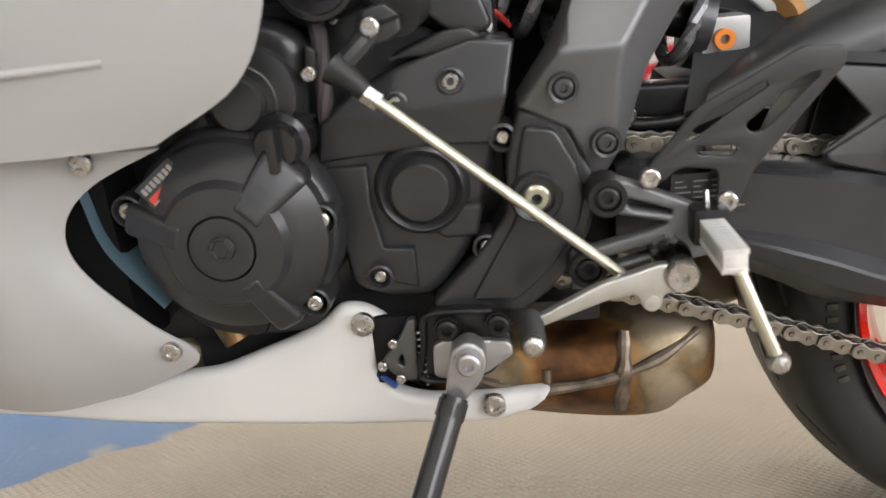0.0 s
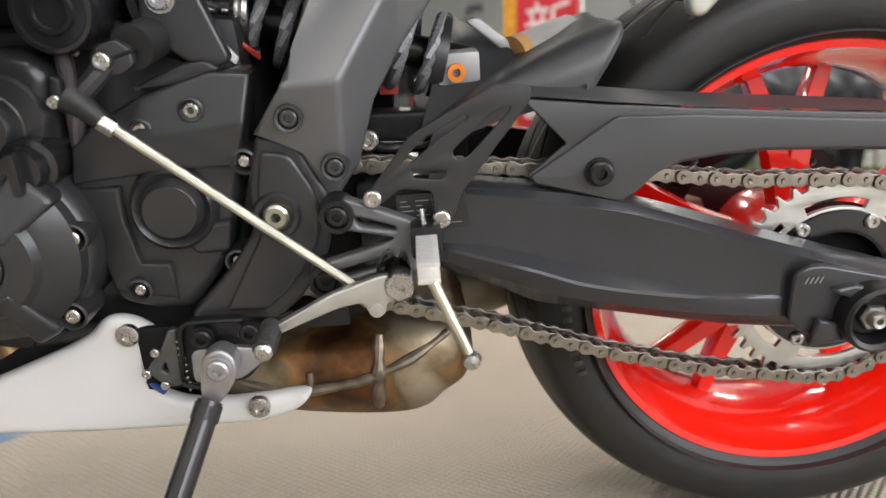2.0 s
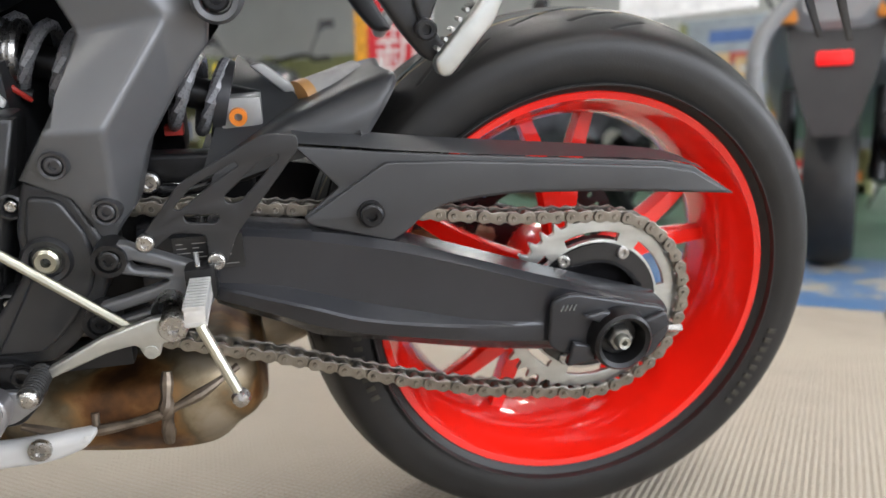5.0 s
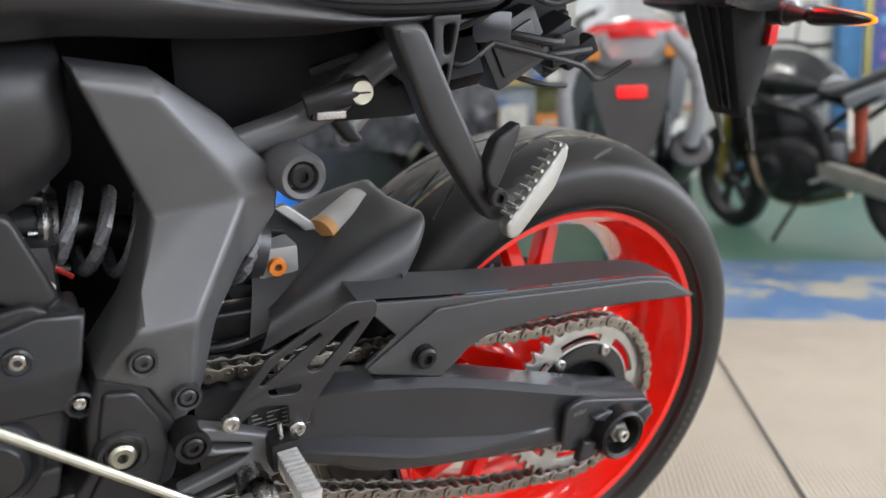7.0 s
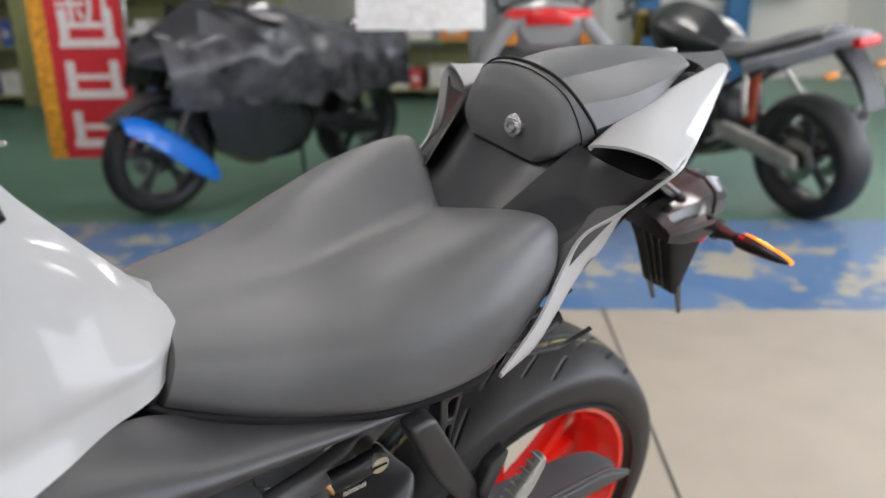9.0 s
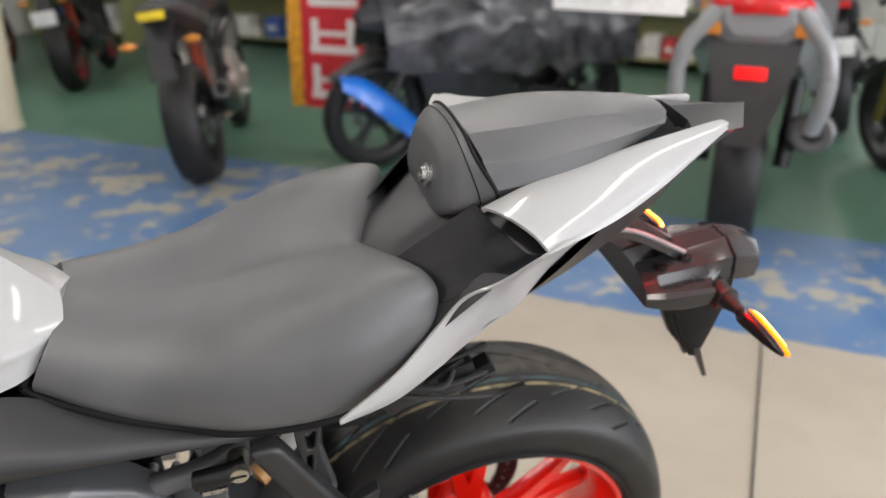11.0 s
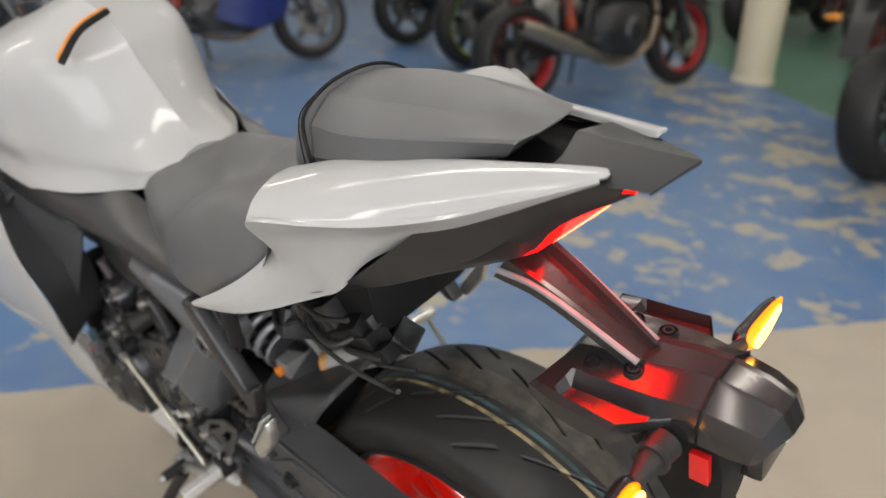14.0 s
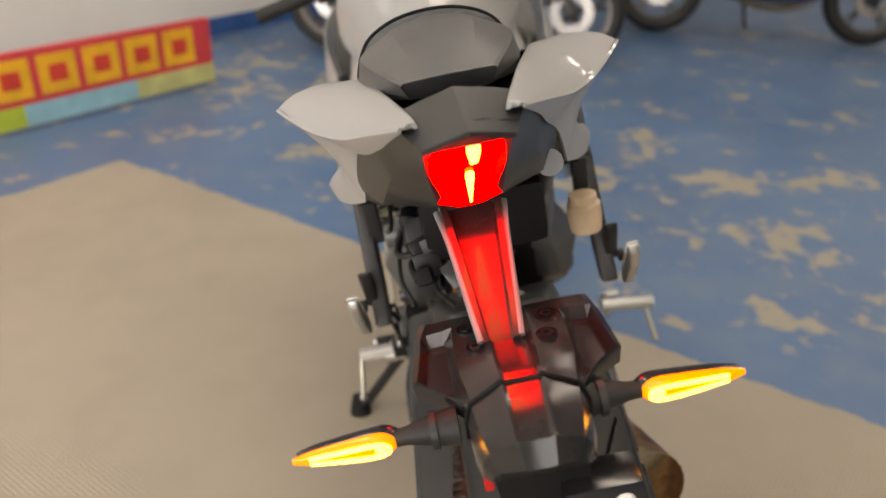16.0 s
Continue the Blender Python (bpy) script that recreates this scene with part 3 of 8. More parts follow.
# axle end, adjuster
part("axle_block", plate(rounded([(-0.072, 0.349), (-0.05, 0.355), (0.055, 0.327), (0.062, 0.300), (0.04, 0.268), (-0.06, 0.288), (-0.074, 0.30)], 0.01), -0.158, -0.168, bevel=0.003), SWING, swing, "black axle end plate")
part("axle_ring", lathe([(0.021, -0.168), (0.024, -0.186), (0.028, -0.189), (0.031, -0.186), (0.033, -0.166)], (0.0, 0, 0.303), "y", 40), DARKSTEEL, swing, "deep black ring round the axle nut")
part("axle_nut", lathe([(0.0080, -0.1805), (0.0122, -0.1805), (0.0138, -0.1785), (0.0140, -0.166)], (0.0, 0, 0.303), "y", 6), mat("dull_nut_steel", (0.26, 0.255, 0.24), 0.35, 0.9), swing, "dull hexagonal axle nut", sharp=20)
part("axle_end", lathe([(0.0005, -0.182), (0.0028, -0.182), (0.0032, -0.1885), (0.0062, -0.1895), (0.0080, -0.1870), (0.0084, -0.172)], (0.0, 0, 0.303), "y", 28), mat("pale_axle_steel", (0.42, 0.42, 0.38), 0.35, 0.9), swing, "pale threaded axle end")
part("axle_washer", lathe([(0.012, -0.1705), (0.0195, -0.1705), (0.0215, -0.1685), (0.0215, -0.16)], (0.0, 0, 0.303), "y", 32), DARKSTEEL, swing)
for lug in ([(-0.0405, 0.3320), (-0.019, 0.3355), (0.000, 0.330), (-0.017, 0.318)], [(-0.056, 0.277), (-0.0495, 0.304), (-0.030, 0.2985), (-0.024, 0.280)], [(0.0265, 0.3195), (0.050, 0.3270), (0.056, 0.311), (0.034, 0.2965)]):
    part("adjuster_lug", plate(lug, -0.165, -0.177, r=0.003, bevel=0.003), SWING, swing)
for k in range(4):
    part("adjuster_mark", tube([(-0.062 + 0.0045 * k, -0.1684, 0.337), (-0.059 + 0.0045 * k, -0.1684, 0.343)], 0.0005, 1, 5), ALLOY, swing)
part("adjuster_bolt", tube([(0.055, -0.14, 0.290), (0.092, -0.137, 0.284)], 0.004, 1), STEEL, swing, "bright chain adjuster bolt")

# chain: upper run, round the sprocket, lower run
CH_Y = -0.102
R_CH = 0.1062
path = [(-0.60, 0.478), (-0.453, 0.463), (-0.346, 0.453), (-0.20, 0.436), (-0.10, 0.421), (0.012, 0.4135)]
CZ = 0.308
arc0, arc1 = math.atan2(0.4135 - CZ, 0.012), -math.pi * 0.5 - 0.16
path += [(R_CH * math.cos(a), CZ + R_CH * math.sin(a)) for a in np.linspace(arc0, arc1, 40)]
path += [(-0.124, 0.222), (-0.224, 0.251), (-0.336, 0.292), (-0.422, 0.319), (-0.56, 0.362)]
pts = np.array(path)
cum = np.concatenate([[0], np.cumsum(np.linalg.norm(np.diff(pts, axis=0), axis=1))])
PITCH = 0.0159
pins = np.array([[np.interp(s, cum, pts[:, 0]), np.interp(s, cum, pts[:, 1])] for s in np.arange(0, cum[-1], PITCH)])


def link_outline(w0, waist):
    out = []
    for k in range(9):
        a = math.pi / 2 + math.pi * k / 8
        out.append((-PITCH / 2 + w0 * math.cos(a), w0 * math.sin(a)))
    out.append((0, -waist))
    for k in range(9):
        a = -math.pi / 2 + math.pi * k / 8
        out.append((PITCH / 2 + w0 * math.cos(a), w0 * math.sin(a)))
    out.append((0, waist))
    return out


def link_mesh(half, t, w0, waist):
    return join(plate(link_outline(w0, waist), -half - t, -half, bevel=0.0006, steps=1), plate(link_outline(w0, waist), half, half + t, bevel=0.0006, steps=1))


rollers = []
for x, z in pins:
    rollers.append(lathe([(0.0005, -0.0125), (0.0022, -0.0128), (0.0028, -0.0118), (0.0028, -0.0045), (0.0050, -0.0045), (0.0050, 0.0045), (0.0028, 0.0045), (0.0028, 0.0118), (0.0005, 0.0122)], (x, CH_Y, z), "y", 10))
chain = part("drive_chain", join(*rollers), CHAINSTEEL, bike, "steel drive chain with riveted pins")
meshes = []
for half, t, w0, waist in ((0.0092, 0.0022, 0.0072, 0.0050), (0.0060, 0.0022, 0.0074, 0.0054)):
    me = bpy.data.meshes.new("chain_link")
    b_ = link_mesh(half, t, w0, waist)
    b_.to_mesh(me)
    b_.free()
    me.materials.append(CHAINSTEEL)
    meshes.append(me)
for i in range(len(pins) - 1):
    a, b_ = pins[i], pins[i + 1]
    ob = new("chain_link", meshes[i % 2])
    ob.parent = chain
    d = b_ - a
    ob.matrix_basis = pose((a[0] + b_[0]) / 2, CH_Y, (a[1] + b_[1]) / 2) @ Matrix.Rotation(-math.atan2(d[1], d[0]), 4, "Y")

# chain guard, hugger
GUARDPAINT = mat("matt_black_guard", (0.036, 0.037, 0.039), 0.45, scale=12, vary=0.12, bump=0.15, grain=1200)
guard = part("chain_guard", plate([(-0.310, 0.518), (-0.239, 0.508), (-0.16, 0.499), (0.05, 0.478), (0.085, 0.470), (0.135, 0.437), (-0.02, 0.452), (-0.10, 0.457), (-0.135, 0.456), (-0.172, 0.452), (-0.194, 0.444), (-0.211, 0.429), (-0.226, 0.420), (-0.302, 0.443), (-0.306, 0.451), (-0.272, 0.477)], -0.143, -0.138, r=0.003, bevel=0.0015), GUARDPAINT, bike, "matt black plastic chain guard with a long tail")
part("top_flange", loft([[(-0.31, -0.138, 0.520), (-0.31, -0.09, 0.526)], [(-0.16, -0.139, 0.500), (-0.16, -0.09, 0.505)], [(0.05, -0.139, 0.4785), (0.05, -0.10, 0.482)], [(0.10, -0.139, 0.464), (0.10, -0.125, 0.466)]], 4, 1, mirror=False, cap=False, sharp=True), GUARDPAINT, guard)
part("outer_face", plate([(-0.305, 0.4505), (-0.229, 0.498), (-0.16, 0.4945), (0.05, 0.4735), (0.083, 0.466), (0.127, 0.4400), (-0.02, 0.4545), (-0.10, 0.4595), (-0.135, 0.4585), (-0.172, 0.4545), (-0.1935, 0.4455), (-0.2105, 0.4305), (-0.2258, 0.4218), (-0.301, 0.4445)], -0.1475, -0.141, r=0.003, bevel=0.0022, steps=3), GUARDPAINT, guard)
bolt("guard_bolt", (-0.245, -0.150, 0.451), 0.011, guard, DARKSTEEL, washer=0.013)
hug = part("hugger", thick(loft([
    [(-0.392, -0.104, 0.470), (-0.384, -0.103, 0.488), (-0.378, -0.092, 0.499), (-0.370, -0.050, 0.500), (-0.370, 0, 0.500)],
    [(-0.335, -0.104, 0.490), (-0.326, -0.103, 0.515), (-0.318, -0.088, 0.530), (-0.310, -0.045, 0.534), (-0.310, 0, 0.534)],
    [(-0.285, -0.103, 0.501), (-0.274, -0.101, 0.530), (-0.264, -0.082, 0.551), (-0.258, -0.045, 0.553), (-0.258, 0, 0.552)],
    [(-0.247, -0.097, 0.509), (-0.230, -0.093, 0.540), (-0.212, -0.072, 0.566), (-0.214, -0.040, 0.568), (-0.218, 0, 0.568)],
    [(-0.237, -0.092, 0.512), (-0.217, -0.085, 0.540), (-0.203, -0.068, 0.560), (-0.205, -0.040, 0.562), (-0.210, 0, 0.562)]], 6, 5, cap=False), 0.004), GUARDPAINT, bike, "matt black inner mudguard over the tyre", sharp=50)
lip = part("front_lip", thick(loft([
    [(-0.398, -0.092, 0.480), (-0.374, -0.096, 0.488), (-0.352, -0.090, 0.498)],
    [(-0.384, -0.060, 0.515), (-0.348, -0.068, 0.512), (-0.318, -0.062, 0.525)],
    [(-0.370, -0.015, 0.552), (-0.330, -0.034, 0.536), (-0.298, -0.030, 0.540)],
    [(-0.356, 0.050, 0.580), (-0.336, 0.036, 0.566), (-0.322, 0.030, 0.562)]], 6, 5, mirror=False, cap=False), 0.004), GUARDPAINT, hug, "upswept front lip of the mudguard", sharp=50)
part("side_fin", plate([(-0.2455, 0.521), (-0.240, 0.509), (-0.205, 0.495), (-0.245, 0.500)], -0.102, -0.098, r=0.003, bevel=0.001), GUARDPAINT, hug)
part("canister", tube([(-0.292, -0.01, 0.540), (-0.232, 0.035, 0.552)], 0.018, 1, 24), mat("pale_grey_canister", (0.34, 0.33, 0.31), 0.45, scale=20, vary=0.15), bike, "pale grey canister lying over the tyre")
part("canister_end", tube([(-0.298, -0.014, 0.539), (-0.288, -0.007, 0.541)], 0.0185, 1, 24), mat("amber_canister_end", (0.50, 0.26, 0.09), 0.4), bike, "amber canister end")
part("mount_plate", plate([(-0.345, 0.575), (-0.332, 0.578), (-0.292, 0.545), (-0.286, 0.528), (-0.300, 0.536)], -0.012, -0.004, r=0.004, bevel=0.002), GREYCAP, bike, "pale mounting plate")

# main frame: spar, rear plate, subframe
def facet_body(verts, faces, depth, bevel):
    """A faceted outer face with softened creases, drawn inwards to a depth."""
    bm = bmesh.new()
    vs = [bm.verts.new(v) for v in verts]
    for f in faces:
        bm.faces.new([vs[i] for i in f])
    rim = [e for e in bm.edges if e.is_boundary]
    got = bmesh.ops.extrude_edge_only(bm, edges=rim)
    for v in got["geom"]:
        if isinstance(v, bmesh.types.BMVert):
            v.co.y = depth
    bmesh.ops.recalc_face_normals(bm, faces=bm.faces[:])
    bmesh.ops.bevel(bm, geom=[e for e in bm.edges if not e.is_boundary and e.calc_face_angle(0) > 0.1 and min(v.co.y for v in e.verts) < depth - 0.01 and max(v.co.y for v in e.verts) < depth - 0.01], offset=bevel, segments=4, affect="EDGES", profile=0.6)
    return bm


SPAR = [(-0.520, -0.138, 0.739), (-0.462, -0.138, 0.729), (-0.414, -0.120, 0.691),
        (-0.517, -0.150, 0.729), (-0.468, -0.150, 0.717),
        (-0.477, -0.126, 0.622), (-0.403, -0.134, 0.631), (-0.370, -0.118, 0.640),
        (-0.504, -0.178, 0.549), (-0.458, -0.176, 0.548), (-0.407, -0.118, 0.566),
        (-0.534, -0.158, 0.508), (-0.497, -0.156, 0.488), (-0.474, -0.148, 0.446), (-0.463, -0.150, 0.462), (-0.451, -0.134, 0.472), (-0.375, -0.116, 0.606), (-0.434, -0.126, 0.524), (-0.494, -0.152, 0.570)]
spar = part("frame_spar", facet_body(SPAR, [(0, 1, 4, 3), (1, 2, 7, 6, 4), (3, 4, 6, 5), (5, 6, 9, 8, 18), (6, 7, 16, 10), (6, 10, 17, 9), (8, 9, 14, 13, 12, 11), (9, 17, 15, 14), (14, 15, 13)], -0.085, 0.0055), FRAME, bike, "dark grey painted alloy frame spar", sharp=40)
for x, z, dy in ((-0.501, 0.522, -0.008), (-0.470, 0.477, 0.002)):
    part("bolt_collar", lathe([(0.0080, -0.158 + dy), (0.0085, -0.1655 + dy), (0.0108, -0.1662 + dy), (0.0116, -0.164 + dy), (0.0122, -0.140)], (x, 0, z), "y", 32), COLLAR, spar)
    bolt("frame_bolt", (x, -0.161 + dy, z), 0.0072, spar, COLLAR)
part("upper_boss", lathe([(0.012, -0.140), (0.0135, -0.150), (0.018, -0.151), (0.021, -0.146), (0.022, -0.08)], (-0.361, 0, 0.645), "y", 32), FRAME, spar)
bolt("upper_bolt", (-0.361, -0.142, 0.645), 0.011, spar, DARKSTEEL)
plate_ob = part("pivot_plate", plate([(-0.534, 0.507), (-0.500, 0.499), (-0.478, 0.450), (-0.475, 0.432), (-0.485, 0.399), (-0.497, 0.380), (-0.515, 0.355), (-0.538, 0.338), (-0.612, 0.340), (-0.614, 0.350), (-0.575, 0.388), (-0.548, 0.423), (-0.546, 0.464)], -0.152, -0.080, r=0.008, bevel=0.006, steps=3), ENGINE, bike, "dark cast pivot plate")
part("inner_panel", plate([(-0.531, 0.494), (-0.507, 0.490), (-0.492, 0.462), (-0.486, 0.436), (-0.493, 0.408), (-0.506, 0.388), (-0.525, 0.366), (-0.545, 0.350), (-0.582, 0.352), (-0.565, 0.380), (-0.541, 0.420), (-0.538, 0.462)], -0.157, -0.148, r=0.006, bevel=0.004, steps=3), ENGINE, plate_ob)
part("pivot_ring", lathe([(0.0135, -0.150), (0.0145, -0.161), (0.0185, -0.163), (0.0205, -0.160), (0.0215, -0.145)], (-0.524, 0, 0.438), "y", 40), ENGINE, plate_ob)
part("pivot_nut", lathe([(0.0005, -0.148), (0.0038, -0.148), (0.0042, -0.165), (0.0085, -0.1655), (0.0108, -0.163), (0.0112, -0.148)], (-0.524, 0, 0.438), "y", 28), ZINC, plate_ob, "pale zinc-plated swingarm pivot nut")
for s in (-1, 1):
    part("subframe_rail", tube([(-0.40, 0.10 * s, 0.665), (-0.33, 0.105 * s, 0.688), (-0.26, 0.105 * s, 0.735), (-0.10, 0.09 * s, 0.81), (0.06, 0.07 * s, 0.87)], 0.014, 5, 12), FRAME, bike, "dark grey subframe tube")

# engine
eng = part("engine_block", block(-0.90, -0.545, -0.095, 0.13, 0.30, 0.60, 0.02), ENGINE, bike, "dark grey cast engine cases")
part("sump", block(-0.86, -0.60, -0.08, 0.10, 0.245, 0.31, 0.02), ENGINE, eng)
GC = (-0.765, 0.427)
cover = part("generator_cover", lathe([(0.088, -0.10), (0.086, -0.150), (0.082, -0.160), (0.0795, -0.162), (0.077, -0.172), (0.062, -0.183), (0.052, -0.186), (0.047, -0.193), (0.029, -0.1965), (0.0268, -0.1965), (0.0262, -0.190)], (GC[0], 0, GC[1]), "y", 72), ENGINE, eng, "round dark grey generator cover")
part("cover_cap", lathe([(0.0005, -0.199), (0.0095, -0.1985), (0.0105, -0.1965), (0.0205, -0.1985), (0.0248, -0.1975), (0.0255, -0.190)], (GC[0], 0, GC[1]), "y", 40), ENGINE, cover)
part("hex_socket", lathe([(0.0055, -0.1975), (0.007, -0.2005), (0.0085, -0.2005), (0.0095, -0.197)], (GC[0], 0, GC[1]), "y", 6), ENGINE, cover, sharp=15)
for ang, w0, w1, r0, r1 in ((46, 0.012, 0.021, 0.031, 0.082), (163, 0.010, 0.013, 0.033, 0.084), (-64, 0.009, 0.013, 0.033, 0.086)):
    outl = [(r0, -w0), (r0 + 0.006, -w0 - 0.001), (r1 - 0.004, -w1), (r1, -w1 * 0.7), (r1, w1 * 0.7), (r1 - 0.004, w1), (r0 + 0.006, w0 + 0.001), (r0, w0)]
    rib = plate(outl, -0.012, 0.020, r=0.005, bevel=0.005, steps=3)
    for v in rib.vertices:
        v.co.y += 0.020 * (v.co.x - 0.03) / 0.055
    a = radians(ang)
    part("cover_rib", moved(rib, pose(GC[0], -0.187, GC[1]) @ Matrix.Rotation(-a, 4, "Y")), ENGINE, cover)
for x, z in ((-0.692, 0.436), (-0.708, 0.366), (-0.845, 0.455)):
    part("bolt_boss", lathe([(0.0085, -0.165), (0.011, -0.172), (0.013, -0.171), (0.0135, -0.13)], (x, 0, z), "y", 24), ENGINE, cover)
    bolt("cover_bolt", (x, -0.168, z), 0.0066, cover, STEEL)
LABELGREY = mat("worn_label_print", (0.22, 0.21, 0.20), 0.6)
lab = pose(-0.808, -0.1795, 0.478) @ Matrix.Rotation(radians(-38), 4, "Y") @ Matrix.Rotation(radians(14), 4, "Z")
sticker = part("sticker", block(-0.018, 0.018, -0.0006, 0.0006, -0.010, 0.010, 0), mat("black_sticker", (0.015, 0.015, 0.015), 0.4), cover, "small black and red sticker with pale print bars", smooth=False)
sticker.matrix_basis = lab
part("print_bar", block(-0.016, 0.016, -0.0012, -0.0007, -0.009, -0.002, 0), LABELRED, sticker, smooth=False)
for k in range(7):
    part("print_bar", block(-0.0155 + k * 0.0045, -0.0125 + k * 0.0045, -0.0013, -0.0007, 0.001, 0.0065, 0), LABELGREY, sticker, smooth=False)
part("print_bar", block(-0.0155, 0.0155, -0.0018, -0.0013, -0.0085, -0.0075, 0), LABELGREY, sticker, smooth=False)
# upper casing with starter housing and oil filler
part("upper_case", plate([(-0.800, 0.515), (-0.765, 0.575), (-0.738, 0.590), (-0.7165, 0.587), (-0.698, 0.579), (-0.690, 0.562), (-0.693, 0.545), (-0.7007, 0.492), (-0.712, 0.480), (-0.80, 0.485)], -0.144, -0.09, r=0.024, bevel=0.016, steps=6), ENGINE, eng)
part("starter_bulge", lathe([(0.0005, -0.150), (0.027, -0.150), (0.036, -0.1475), (0.041, -0.141), (0.043, -0.12)], (-0.738, 0, 0.533), "y", 44), ENGINE, eng)
round_cap = part("round_cap", lathe([(0.0005, -0.150), (0.012, -0.150), (0.013, -0.153), (0.017, -0.153), (0.018, -0.149), (0.026, -0.149), (0.0275, -0.152), (0.031, -0.1515), (0.0335, -0.146), (0.034, -0.09)], (-0.6745, 0, 0.614), "y", 48), GLOSS_BLACK, eng, "gloss black round cap above the cases")
part("hose_tag", plate([(-0.6905, 0.567), (-0.6820, 0.562), (-0.6850, 0.540), (-0.6930, 0.545)], -0.146, -0.128, r=0.003, bevel=0.002), ENGINE, eng)
part("starter_cap", lathe([(0.0005, -0.160), (0.0190, -0.1595), (0.0215, -0.156), (0.0225, -0.149), (0.0265, -0.1475), (0.0285, -0.1515), (0.031, -0.149), (0.032, -0.12)], (-0.746, 0, 0.528), "y", 40), ENGINE, eng)
filler = part("oil_filler", lathe([(0.0005, -0.178), (0.016, -0.178), (0.018, -0.174), (0.0185, -0.165), (0.0235, -0.163), (0.024, -0.12)], (-0.716, 0, 0.497), "y", 32), GLOSS_BLACK, eng, "black oil filler cap with a grip bar")
part("grip_bar", block(-0.720, -0.712, -0.190, -0.176, 0.480, 0.514, 0.003), GLOSS_BLACK, filler)
bolt("case_bolt", (-0.6896, -0.1465, 0.5452), 0.0058, eng, STEEL)
part("drain_hose", tube([(-0.685, -0.135, 0.68), (-0.681, -0.13, 0.60), (-0.684, -0.13, 0.52), (-0.69, -0.12, 0.46)], 0.0072, 5), mat("grey_hose", (0.06, 0.05, 0.055), 0.4), eng, "dark rubber hose")
part("hose_clip", tube([(-0.672, -0.142, 0.584), (-0.662, -0.145, 0.588), (-0.665, -0.143, 0.580), (-0.672, -0.142, 0.584)], 0.0012, 4, 6), STEEL, eng)
# sprocket cover
sc = part("sprocket_cover", plate([(-0.692, 0.510), (-0.648, 0.532), (-0.600, 0.552), (-0.534, 0.560), (-0.546, 0.489), (-0.552, 0.472), (-0.568, 0.416), (-0.578, 0.391), (-0.612, 0.350), (-0.648, 0.349), (-0.684, 0.362), (-0.687, 0.420), (-0.699, 0.479)], -0.138, -0.085, r=0.012, bevel=0.012, steps=4), ENGINE, eng, "dark grey sprocket cover")
part("upper_step", facet_body([(-0.626, -0.140, 0.543), (-0.566, -0.140, 0.559), (-0.533, -0.138, 0.555), (-0.541, -0.150, 0.517), (-0.580, -0.151, 0.513), (-0.640, -0.150, 0.509), (-0.688, -0.142, 0.505), (-0.660, -0.142, 0.527), (-0.553, -0.146, 0.480), (-0.600, -0.147, 0.482), (-0.650, -0.147, 0.478), (-0.694, -0.142, 0.474)], [(0, 1, 2, 3, 4, 5), (7, 0, 5, 6), (5, 4, 9, 10), (4, 3, 8, 9), (6, 5, 10, 11)], -0.125, 0.004), ENGINE, sc, sharp=40)
part("name_panel", plate([(-0.632, 0.548), (-0.617, 0.556), (-0.588, 0.566), (-0.568, 0.568), (-0.556, 0.560), (-0.566, 0.556), (-0.600, 0.549)], -0.136, -0.11, r=0.004, bevel=0.003), BLACK, sc)
part("name_print", plate([(-0.612, 0.5545), (-0.588, 0.5620), (-0.574, 0.5635), (-0.576, 0.5600), (-0.600, 0.5530)], -0.1368, -0.1362, r=0.001, bevel=0.0002), ENGINE, sc)
part("web_facet", facet_body([(-0.694, -0.140, 0.470), (-0.655, -0.147, 0.470), (-0.656, -0.147, 0.440), (-0.650, -0.146, 0.400), (-0.680, -0.140, 0.375), (-0.688, -0.138, 0.425), (-0.625, -0.140, 0.360), (-0.625, -0.146, 0.398)], [(0, 1, 2, 5), (5, 2, 3, 4), (4, 3, 7, 6)], -0.125, 0.004), ENGINE, sc, sharp=40)
part("boss", lathe([(0.0005, -0.156), (0.0225, -0.1555), (0.0248, -0.153), (0.0258, -0.148), (0.028, -0.1455), (0.033, -0.149), (0.0365, -0.146), (0.041, -0.132)], (-0.614, 0, 0.447), "y", 56), ENGINE, sc)
part("side_step", plate([(-0.583, 0.432), (-0.566, 0.432), (-0.572, 0.405), (-0.600, 0.404), (-0.606, 0.411)], -0.146, -0.13, r=0.004, bevel=0.004), ENGINE, sc)
for x, z in ((-0.583, 0.530), (-0.627, 0.516), (-0.656, 0.375), (-0.547, 0.484), (-0.566, 0.395)):
    part("bolt_boss", lathe([(0.0072, -0.138), (0.0090, -0.1485), (0.0112, -0.1475), (0.012, -0.12)], (x, 0, z), "y", 24), ENGINE, sc)
    bolt("cover_bolt", (x, -0.143, z), 0.0068 if z > 0.5 else 0.0052, sc, STEEL)
# black plastics and pipes above the engine
part("airbox", loft([[(-0.66, -0.10, 0.62), (-0.66, -0.125, 0.66), (-0.66, -0.12, 0.74), (-0.66, 0, 0.78)], [(-0.58, -0.11, 0.63), (-0.58, -0.13, 0.67), (-0.58, -0.125, 0.742), (-0.58, 0, 0.78)], [(-0.53, -0.10, 0.66), (-0.53, -0.12, 0.69), (-0.53, -0.11, 0.742), (-0.53, 0, 0.77)], [(-0.52, -0.08, 0.68), (-0.52, -0.09, 0.70), (-0.52, -0.09, 0.73), (-0.52, 0, 0.75)]], 5, 4), BLACK, bike, "black plastic airbox")
